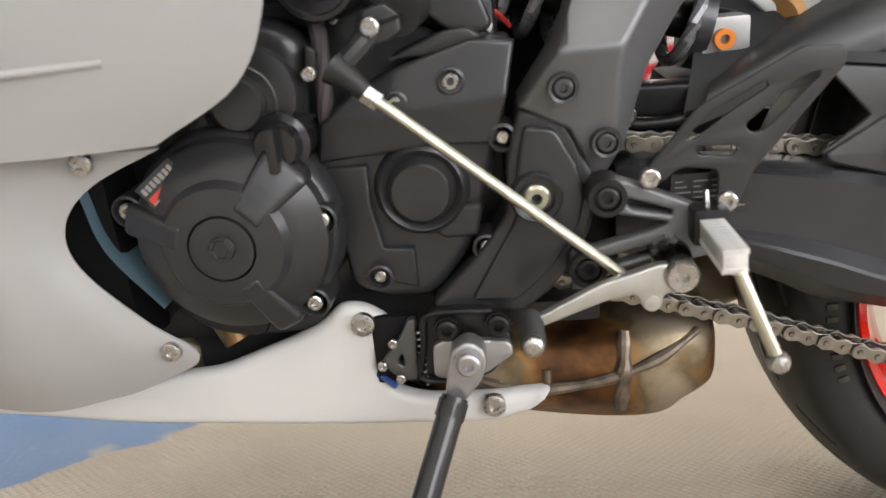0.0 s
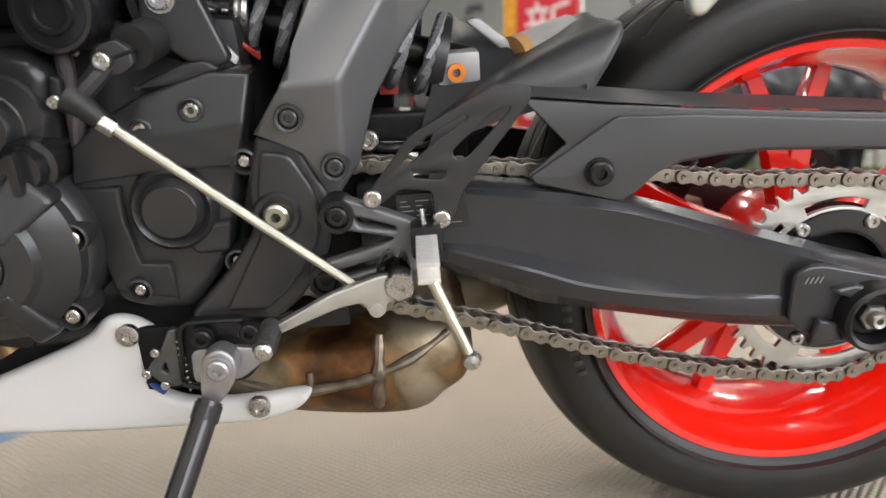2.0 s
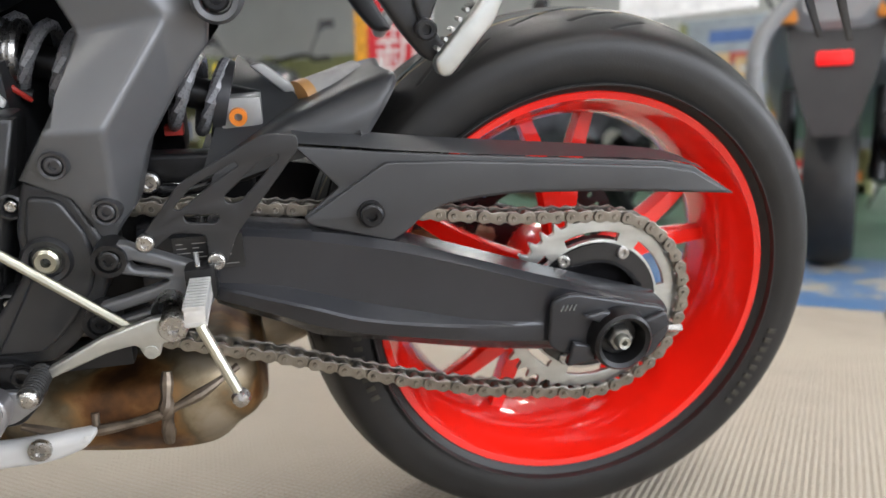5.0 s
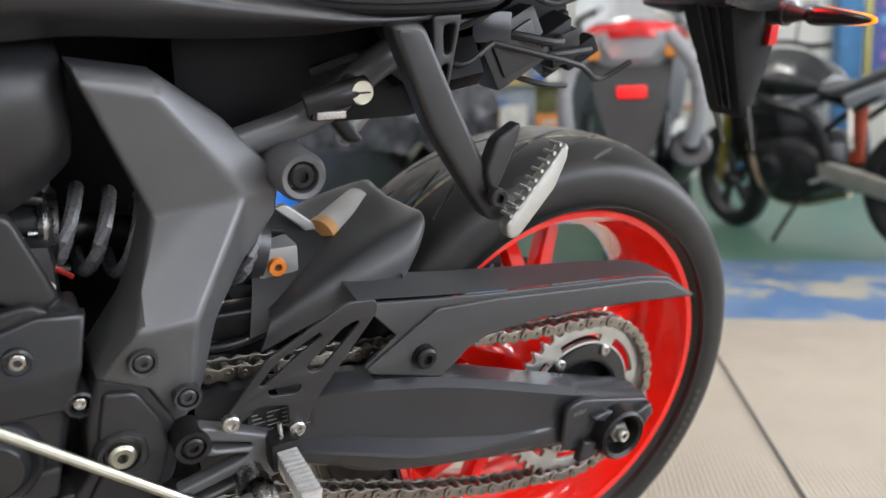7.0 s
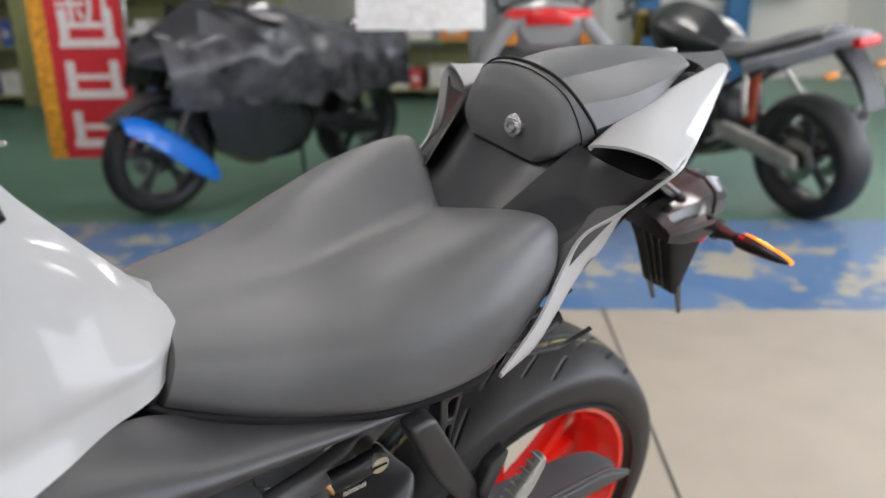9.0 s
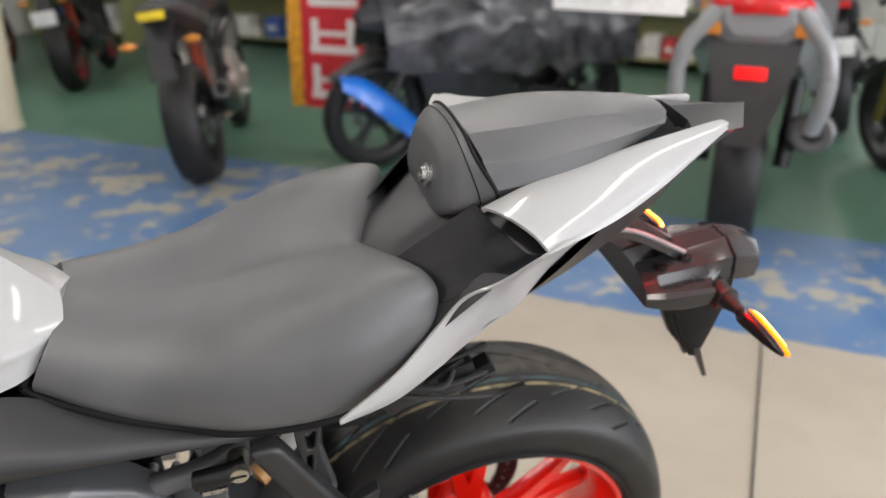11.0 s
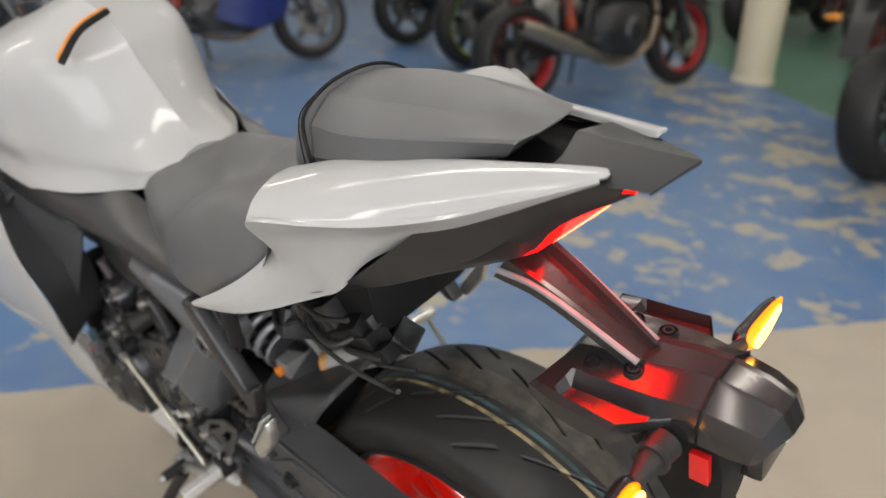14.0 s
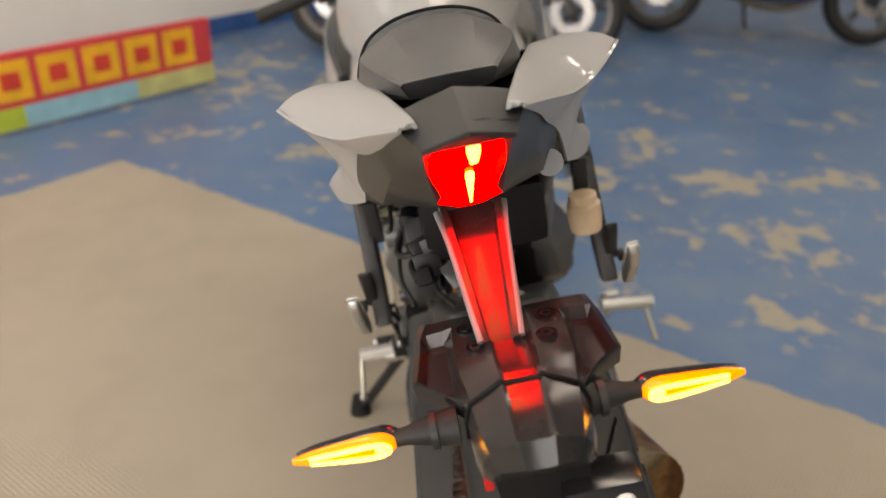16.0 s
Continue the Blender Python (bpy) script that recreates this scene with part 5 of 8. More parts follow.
both_low = part("lower_fairing", skin([
    [(-0.852, -0.168, 0.300), (-0.812, -0.176, 0.326), (-0.850, -0.180, 0.365), (-0.890, -0.182, 0.415), (-0.889, -0.186, 0.452), (-0.858, -0.188, 0.482), (-0.800, -0.188, 0.506)],
    [(-0.90, -0.166, 0.285), (-0.89, -0.180, 0.325), (-0.91, -0.190, 0.370), (-0.925, -0.195, 0.415), (-0.925, -0.197, 0.452), (-0.90, -0.197, 0.482), (-0.86, -0.196, 0.508)],
    [(-1.00, -0.155, 0.270), (-1.00, -0.178, 0.315), (-1.00, -0.192, 0.365), (-1.00, -0.200, 0.415), (-1.00, -0.205, 0.452), (-1.00, -0.207, 0.482), (-0.98, -0.208, 0.510)],
    [(-1.20, -0.10, 0.285), (-1.20, -0.13, 0.33), (-1.21, -0.15, 0.375), (-1.22, -0.165, 0.42), (-1.23, -0.17, 0.455), (-1.24, -0.175, 0.485), (-1.25, -0.178, 0.518)]], 7, 6), WHITE, bike, "gloss white lower fairing")
part("fairing_crease", tube([(-0.80, -0.2385, 0.575), (-0.90, -0.2490, 0.574), (-1.02, -0.2540, 0.580), (-1.15, -0.250, 0.59)], 0.003, 5, 8), WHITE, fair)
for x, z in ((-0.853, 0.503), (-0.832, 0.335)):
    bolt("panel_bolt", (x, -0.203 if z > 0.4 else -0.181, z), 0.0085, fair, STEEL, h=0.004)
rf = fair.data.copy()
rf.transform(Matrix.Diagonal((1, -1, 1, 1)))
rf.flip_normals()
part("right_fairing", rf, WHITE, bike, "gloss white side fairing")
part("air_duct", loft([[(-0.885, -0.165, 0.47), (-0.885, -0.12, 0.47)], [(-0.875, -0.165, 0.42), (-0.875, -0.11, 0.42)], [(-0.84, -0.16, 0.365), (-0.84, -0.11, 0.365)]], 4, 1, mirror=False, cap=False, sharp=True), RADIATOR, bike, "blue-grey inner duct")
# added black block that imitates the dark hollow behind the fairing
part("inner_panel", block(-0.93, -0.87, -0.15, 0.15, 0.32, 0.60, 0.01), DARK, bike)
for x, z, r in ((-0.845, 0.36, 0.012), (-0.775, 0.335, 0.015), (-0.80, 0.345, 0.010), (-0.855, 0.40, 0.008)):
    part("hose_joint", lathe([(0.0005, -0.135), (r * 0.8, -0.135), (r, -0.128), (r, -0.09)], (x, 0, z), "y", 20), DARKSTEEL, bike)
part("coolant_pipe", tube([(-0.86, -0.125, 0.45), (-0.850, -0.13, 0.40), (-0.83, -0.13, 0.355), (-0.79, -0.125, 0.33), (-0.70, -0.12, 0.33)], 0.009, 6, 12), RUBBER, bike)
part("brown_header", tube([(-0.815, -0.11, 0.34), (-0.80, -0.115, 0.31)], 0.014, 2, 12), EXHAUST, bike)

# fuel tank
BODY_Y = -0.010      # the bodywork's middle plane
tank_rows = [
    [(-0.452, 0.046, 0.844), (-0.449, 0.044, 0.852), (-0.446, 0.042, 0.860), (-0.446, 0.022, 0.869), (-0.450, 0, 0.873)],
    [(-0.480, 0.084, 0.838), (-0.479, 0.078, 0.852), (-0.478, 0.071, 0.867), (-0.477, 0.034, 0.889), (-0.472, 0, 0.901)],
    [(-0.522, 0.100, 0.834), (-0.521, 0.093, 0.853), (-0.520, 0.086, 0.875), (-0.515, 0.044, 0.922), (-0.504, 0, 0.942)],
    [(-0.560, 0.124, 0.834), (-0.559, 0.110, 0.857), (-0.558, 0.103, 0.885), (-0.551, 0.062, 0.958), (-0.534, 0, 0.982)],
    [(-0.600, 0.146, 0.836), (-0.598, 0.128, 0.862), (-0.595, 0.122, 0.898), (-0.582, 0.088, 0.993), (-0.560, 0, 1.022)],
    [(-0.654, 0.162, 0.838), (-0.652, 0.146, 0.870), (-0.648, 0.146, 0.914), (-0.633, 0.120, 1.017), (-0.612, 0, 1.058)],
    [(-0.719, 0.170, 0.838), (-0.719, 0.159, 0.876), (-0.716, 0.171, 0.926), (-0.711, 0.138, 1.026), (-0.700, 0, 1.072)],
    [(-0.904, 0.166, 0.864), (-0.904, 0.162, 0.895), (-0.904, 0.170, 0.930), (-0.903, 0.142, 0.995), (-0.900, 0, 1.040)],
    [(-0.968, 0.115, 0.885), (-0.968, 0.115, 0.905), (-0.968, 0.113, 0.935), (-0.967, 0.095, 0.968), (-0.966, 0, 0.990)]]
tank = part("fuel_tank", moved(loft([[(x, -y, z) for x, y, z in r] for r in tank_rows], 8, 8), Matrix.Translation((0, BODY_Y, 0))), WHITE, bike, "gloss white sculpted fuel tank")
part("filler_cap", lathe([(0.0005, 1.078), (0.033, 1.077), (0.036, 1.072), (0.047, 1.071), (0.049, 1.04)], (-0.78, BODY_Y, 0), "z", 40), GLOSS_BLACK, tank, "black flush filler cap")
built = set(bpy.data.objects.keys())
part("tank_slot", tube([(-0.584, -0.085, 1.020), (-0.590, -0.040, 1.052), (-0.600, 0.015, 1.064)], 0.005, 4, 8), DARK, tank, "dark slot in the tank's top")
part("slot_trim", tube([(-0.592, -0.085, 1.026), (-0.598, -0.040, 1.057), (-0.608, 0.015, 1.068)], 0.003, 4, 8), mat("amber_trim", (0.55, 0.20, 0.03), 0.3), tank, "thin amber trim strip")
seated(built)

# black side cover under tank and seat
cover_rows = [
    [(-0.83, -0.155, 0.765), (-0.83, -0.180, 0.800), (-0.83, -0.178, 0.835), (-0.83, -0.165, 0.848)],
    [(-0.70, -0.140, 0.752), (-0.70, -0.172, 0.790), (-0.70, -0.174, 0.822), (-0.70, -0.166, 0.842)],
    [(-0.60, -0.132, 0.752), (-0.60, -0.165, 0.783), (-0.60, -0.162, 0.815), (-0.60, -0.142, 0.838)],
    [(-0.52, -0.125, 0.757), (-0.52, -0.160, 0.780), (-0.52, -0.151, 0.808), (-0.52, -0.106, 0.834)],
    [(-0.46, -0.122, 0.754), (-0.46, -0.157, 0.776), (-0.46, -0.148, 0.796), (-0.46, -0.100, 0.812)],
    [(-0.40, -0.120, 0.752), (-0.40, -0.154, 0.770), (-0.40, -0.148, 0.784), (-0.40, -0.120, 0.794)],
    [(-0.33, -0.117, 0.753), (-0.33, -0.151, 0.764), (-0.33, -0.152, 0.772), (-0.33, -0.138, 0.778)],
    [(-0.27, -0.115, 0.760), (-0.27, -0.150, 0.763), (-0.27, -0.156, 0.768), (-0.27, -0.150, 0.774)],
    [(-0.19, -0.120, 0.772), (-0.19, -0.150, 0.773), (-0.19, -0.158, 0.776), (-0.19, -0.158, 0.779)]]
both("side_cover", thick(loft(cover_rows, 6, 5, mirror=False, cap=False), 0.003), COVERBLACK, bike, "matt black side cover below tank and seat")
both("knee_panel", thick(loft([[(-0.87, -0.225, 0.72), (-0.82, -0.20, 0.80), (-0.80, -0.19, 0.835)], [(-0.80, -0.20, 0.66), (-0.76, -0.178, 0.745), (-0.74, -0.165, 0.78)], [(-0.74, -0.185, 0.60), (-0.69, -0.155, 0.70), (-0.68, -0.14, 0.74)]], 5, 4, mirror=False, cap=False), 0.003), GUARDPAINT, bike, "dark grey inner fairing panel")

# rider's seat, heart-shaped at the rear
seat_rows = [
    [(-0.478, 0.082, 0.818), (-0.474, 0.090, 0.835), (-0.462, 0.078, 0.855), (-0.452, 0.040, 0.864), (-0.448, 0, 0.866)],
    [(-0.418, 0.108, 0.797), (-0.416, 0.117, 0.818), (-0.412, 0.098, 0.848), (-0.408, 0.052, 0.858), (-0.406, 0, 0.857)],
    [(-0.350, 0.126, 0.778), (-0.348, 0.140, 0.803), (-0.345, 0.122, 0.845), (-0.340, 0.068, 0.858), (-0.336, 0, 0.853)],
    [(-0.285, 0.145, 0.774), (-0.282, 0.162, 0.800), (-0.277, 0.146, 0.852), (-0.270, 0.092, 0.880), (-0.262, 0, 0.864)],
    [(-0.206, 0.152, 0.778), (-0.198, 0.165, 0.806), (-0.190, 0.156, 0.866), (-0.185, 0.106, 0.902), (-0.183, 0, 0.875)],
    [(-0.172, 0.138, 0.785), (-0.130, 0.146, 0.828), (-0.110, 0.138, 0.876), (-0.112, 0.108, 0.907), (-0.150, 0, 0.876)],
    [(-0.164, 0.124, 0.789), (-0.118, 0.128, 0.828), (-0.094, 0.118, 0.862), (-0.096, 0.096, 0.878), (-0.138, 0, 0.856)]]
seat = part("rider_seat", moved(loft([[(x, -y, z) for x, y, z in r] for r in seat_rows], 8, 8), Matrix.Translation((0, -0.008, 0))), SEATSKIN, bike, "black vinyl rider's seat with two rear lobes")
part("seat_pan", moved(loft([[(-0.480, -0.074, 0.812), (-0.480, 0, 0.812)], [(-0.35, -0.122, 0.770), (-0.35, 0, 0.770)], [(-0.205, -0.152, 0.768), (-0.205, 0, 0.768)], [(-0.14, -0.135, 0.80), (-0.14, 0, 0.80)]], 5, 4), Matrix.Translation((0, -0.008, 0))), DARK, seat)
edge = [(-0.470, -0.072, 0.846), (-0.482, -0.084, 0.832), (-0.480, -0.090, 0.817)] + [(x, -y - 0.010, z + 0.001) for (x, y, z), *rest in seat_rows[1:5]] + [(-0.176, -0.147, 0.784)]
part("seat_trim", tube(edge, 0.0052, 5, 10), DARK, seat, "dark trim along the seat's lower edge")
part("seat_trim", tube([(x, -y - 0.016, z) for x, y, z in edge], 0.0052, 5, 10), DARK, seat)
built = set(bpy.data.objects.keys())

TAIL_Y = -0.009
Y = TAIL_Y


def tail_loft(rows, nu, nv, **kw):
    me = loft(rows, nu, nv, **kw)
    me.transform(Matrix.Translation((0, Y, 0)))
    return me


# pillion seat: flat-planed pad, raised nose band, lock
pill = part("pillion_seat", tail_loft([
    [(-0.020, -0.080, 0.968), (-0.014, -0.085, 0.982), (-0.026, -0.0705, 1.008), (-0.026, -0.0665, 1.0115), (-0.032, -0.036, 1.0265), (-0.034, 0, 1.031)],
    [(0.040, -0.084, 0.976), (0.040, -0.0865, 0.988), (0.040, -0.0800, 1.0110), (0.040, -0.0755, 1.0145), (0.040, -0.042, 1.0310), (0.040, 0, 1.036)],
    [(0.110, -0.070, 0.984), (0.112, -0.0720, 0.995), (0.116, -0.0680, 1.0140), (0.116, -0.0640, 1.0170), (0.112, -0.036, 1.0305), (0.110, 0, 1.034)],
    [(0.182, -0.038, 0.996), (0.187, -0.0400, 1.000), (0.198, -0.0440, 1.0145), (0.200, -0.0410, 1.0170), (0.209, -0.024, 1.0205), (0.212, 0, 1.022)],
    [(0.183, -0.0365, 0.995), (0.187, -0.0380, 0.998), (0.2005, -0.0425, 1.0115), (0.2025, -0.0395, 1.0140), (0.2115, -0.024, 1.0170), (0.2145, 0, 1.0180)]], 4, 1, sharp=True), SEATSKIN, bike, "black vinyl pillion seat with flat planes", sharp=16)
nose_rows = [
    [(-0.0710, -0.046, 0.944), (-0.0705, -0.058, 0.962), (-0.0660, -0.047, 0.996), (-0.0640, -0.026, 1.005), (-0.0640, 0, 1.007)],
    [(-0.0640, -0.058, 0.945), (-0.0600, -0.076, 0.965), (-0.0560, -0.064, 1.004), (-0.0550, -0.036, 1.018), (-0.0550, 0, 1.022)],
    [(-0.0350, -0.078, 0.958), (-0.0330, -0.084, 0.974), (-0.0440, -0.070, 1.011), (-0.0460, -0.040, 1.026), (-0.0460, 0, 1.031)],
    [(-0.0180, -0.084, 0.968), (-0.0165, -0.0885, 0.982), (-0.0340, -0.0725, 1.0130), (-0.0380, -0.040, 1.0300), (-0.0390, 0, 1.0350)]]
band = part("nose_band", tail_loft(nose_rows, 3, 4), SEATSKIN, pill, "stitched black band round the pad's nose", sharp=50)
for row, lift, r, m_ in ((2, 1.006, 0.0007, DARK), (3, 1.000, 0.0020, DARK)):
    e = [(x, y * lift, z + 0.0006) for x, y, z in nose_rows[row]]
    e += [(x, -y, z) for x, y, z in e[-2::-1]]
    part("piping" if row == 3 else "stitching", tube([(x, y + Y, z) for x, y, z in e], r, 5, 6), m_, band)
lock = part("seat_lock", lathe([(0.0005, -0.004), (0.0035, -0.004), (0.004, -0.008), (0.008, -0.008), (0.009, -0.004), (0.0125, -0.003), (0.0135, 0.006)], (0, 0, 0), "x", 28), STEEL, pill, "chrome round seat lock")
lock.matrix_basis = pose(-0.0705, -0.028, 0.975, 0, 12, 0)
CONSOLE = mat("satin_black_console_plastic", (0.013, 0.013, 0.014), 0.36, scale=20, vary=0.15, bump=0.05, grain=900)
GLOSS_CONSOLE = mat("glossy_black_console_plastic", (0.008, 0.008, 0.009), 0.22, scale=20, vary=0.12, bump=0.02)
# black console, tail underside, tail top
part("console", tail_loft([
    [(-0.150, -0.135, 0.800), (-0.140, -0.110, 0.855), (-0.150, -0.05, 0.862), (-0.155, 0, 0.862)],
    [(-0.085, -0.140, 0.862), (-0.085, -0.105, 0.882), (-0.095, -0.055, 0.910), (-0.100, 0, 0.915)],
    [(-0.020, -0.152, 0.925), (-0.030, -0.110, 0.935), (-0.050, -0.060, 0.950), (-0.050, 0, 0.952)],
    [(0.030, -0.150, 0.955), (0.020, -0.100, 0.968), (0.000, -0.060, 0.968), (0.000, 0, 0.968)]], 5, 5, cap=False), CONSOLE, bike, "smooth black console between the seats")
part("tail_underside", tail_loft([
    [(-0.160, -0.120, 0.800), (-0.160, -0.095, 0.790), (-0.160, -0.05, 0.785), (-0.160, 0, 0.785)],
    [(-0.050, -0.124, 0.830), (-0.050, -0.100, 0.812), (-0.050, -0.05, 0.806), (-0.050, 0, 0.806)],
    [(0.006, -0.112, 0.852), (0.005, -0.095, 0.836), (0.005, -0.05, 0.829), (0.005, 0, 0.829)],
    [(0.068, -0.109, 0.896), (0.078, -0.088, 0.864), (0.085, -0.045, 0.853), (0.085, 0, 0.853)],
    [(0.168, -0.087, 0.970), (0.172, -0.074, 0.914), (0.187, -0.0312, 0.8945), (0.186, 0, 0.900)],
    [(0.240, -0.063, 0.992), (0.240, -0.055, 0.962), (0.237, -0.0350, 0.9420), (0.230, 0, 0.952)],
    [(0.288, -0.042, 0.996), (0.300, -0.038, 0.989), (0.309, -0.0345, 0.9885), (0.296, 0, 0.994)]], 4, 1, cap=False, sharp=True), CONSOLE, bike, "satin black tail underside")
part("tail_top", tail_loft([
    [(0.226, -0.064, 0.984), (0.234, -0.030, 0.988), (0.240, 0, 0.990)],
    [(0.236, -0.062, 0.997), (0.243, -0.032, 1.0075), (0.236, 0, 1.0135)],
    [(0.275, -0.048, 0.995), (0.285, -0.026, 1.0030), (0.285, 0, 1.0105)],
    [(0.3200, -0.0355, 0.9915), (0.332, -0.017, 1.0000), (0.343, 0, 1.0070)],
    [(0.3190, -0.0345, 0.9885), (0.331, -0.0165, 0.9965), (0.342, 0, 1.0030)]], 1, 1, sharp=True), BLACK, bike, "matt black ridged tail end", sharp=12)
# added black sheet that gives the gap under the pillion pad its shade
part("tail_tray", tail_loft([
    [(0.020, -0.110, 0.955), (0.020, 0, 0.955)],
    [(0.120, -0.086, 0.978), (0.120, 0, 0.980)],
    [(0.245, -0.058, 0.988), (0.245, 0, 0.988)]], 3, 3, cap=False), DARK, bike, "black sheet standing in for shade below the pillion seat")
# tail lamp
lamp_rows = [[(0.194, -0.0305, 0.8925), (0.1965, -0.012, 0.8875), (0.1965, 0, 0.8865)], [(0.240, -0.0345, 0.9385), (0.246, -0.014, 0.9310), (0.247, 0, 0.9300)], [(0.3110, -0.0335, 0.9880), (0.3235, -0.013, 0.9975), (0.3295, 0, 1.0015)]]
tl = part("tail_lamp", moved(tail_loft(lamp_rows, 5, 1, sharp=True), Matrix.Translation((-0.007, 0, 0.002))), TAILRED, bike, "lit red tail lamp", sharp=25)
part("lamp_housing", moved(tail_loft([[(x, y * 1.22, z) for x, y, z in r] for r in lamp_rows], 5, 1, sharp=True), Matrix.Translation((-0.013, 0, 0.006))), DARK, tl, "black housing behind the lamp")
core = [[(0.206, -0.0012, 0.8932), (0.206, 0, 0.8930)], [(0.234, -0.0026, 0.9174), (0.234, 0, 0.9172)], [(0.262, -0.0040, 0.9416), (0.262, 0, 0.9413)], [(0.268, -0.0015, 0.9468), (0.268, 0, 0.9466)]]
part("lamp_core", moved(tail_loft(core, 4, 1, sharp=True), Matrix.Translation((-0.0065, 0, 0.002))), TAILCORE, tl, "white-hot strip in the lamp")
core = [[(x, y + 0.004, z) for x, y, z in r] for r in [[(0.279, -0.0030, 0.9566), (0.279, 0.0030, 0.9566)], [(0.300, -0.0055, 0.9748), (0.300, 0.0055, 0.9748)], [(0.321, -0.0040, 0.9935), (0.321, 0.0045, 0.9935)]]]
part("lamp_core", moved(thick(loft(core, 4, 1, mirror=False, cap=False, sharp=True), 0.001), Matrix.Translation((-0.0065, Y, 0.002))), TAILCORE, tl)

# plate arm, mudguard end, indicators
RAILGREY = mat("grey_rail_plastic", (0.20, 0.195, 0.195), 0.3)
strut_m = tail_loft([[(0.150, -0.034, 0.862), (0.165, -0.030, 0.884), (0.163, -0.024, 0.884), (0.158, -0.021, 0.874), (0.158, 0, 0.874)], [(0.205, -0.028, 0.845), (0.212, -0.025, 0.860), (0.211, -0.019, 0.860), (0.206, -0.0165, 0.851), (0.206, 0, 0.851)], [(0.290, -0.019, 0.792), (0.296, -0.016, 0.806), (0.295, -0.011, 0.806), (0.291, -0.009, 0.799), (0.291, 0, 0.799)]], 4, 1, sharp=True)
strut = part("plate_arm", strut_m, MUDGUARD, bike, "black plate arm with bright rails")
for s in (-1, 1):
    part("rail", tube([(0.155, s * 0.0335 + Y, 0.872), (0.205, s * 0.027 + Y, 0.858), (0.293, s * 0.0175 + Y, 0.805)], 0.0034, 4, 10), RAILGREY, strut)
flap_rows = ((0.270, 0.374, 0.762, 0.042), (0.290, 0.378, 0.720, 0.038), (0.306, 0.376, 0.690, 0.034), (0.325, 0.370, 0.650, 0.031), (0.339, 0.364, 0.620, 0.029), (0.347, 0.359, 0.608, 0.028))
flap = part("rear_flap", loft([[(a, -w, z), (a + 0.010, -w - 0.004, z), (b, -w, z), (b, w, z), (a + 0.010, w + 0.004, z), (a, w, z), (a, -w, z)] for a, b, z, w in flap_rows], 3, 1, mirror=False, sharp=True), DARK, bike, "black tapering rear flap under the mudguard end")
for s in (-1, 1):
    part("flap_prong", loft([[(0.346, s * 0.030 - 0.003, z0), (0.358, s * 0.030 - 0.003, z0), (0.358, s * 0.030 + 0.003, z0), (0.346, s * 0.030 + 0.003, z0), (0.346, s * 0.030 - 0.003, z0)] if z0 > 0.6 else [(0.382, s * 0.027 - 0.002, z0), (0.389, s * 0.027 - 0.002, z0), (0.389, s * 0.027 + 0.002, z0), (0.382, s * 0.027 + 0.002, z0), (0.382, s * 0.027 - 0.002, z0)] for z0 in (0.625, 0.557)], 1, 1, mirror=False, sharp=True), GLOSS_BLACK, flap)
for y in (-0.022, -0.004, 0.014):
    part("flap_rib", tube([(a - 0.001, y * w / 0.045, z) for a, b, z, w in flap_rows[:5]], 0.0022, 3, 8), GLOSS_BLACK, flap)
part("side_reflector", block(0.352, 0.370, -0.048, -0.040, 0.712, 0.745, 0.002), REFLECTOR, flap, "red side reflector")
part("plate_lamp_box", block(0.355, 0.395, 0.012, 0.078, 0.672, 0.715, 0.008), GLOSS_BLACK, flap, "black plate lamp box")
part("plate_lamp", lathe([(0.0005, 0.012), (0.006, 0.012), (0.009, 0.008), (0.0095, 0)], (0.388, 0.060, 0.697), "x", 20), LENS_CLEAR, flap, "small clear plate lamp")
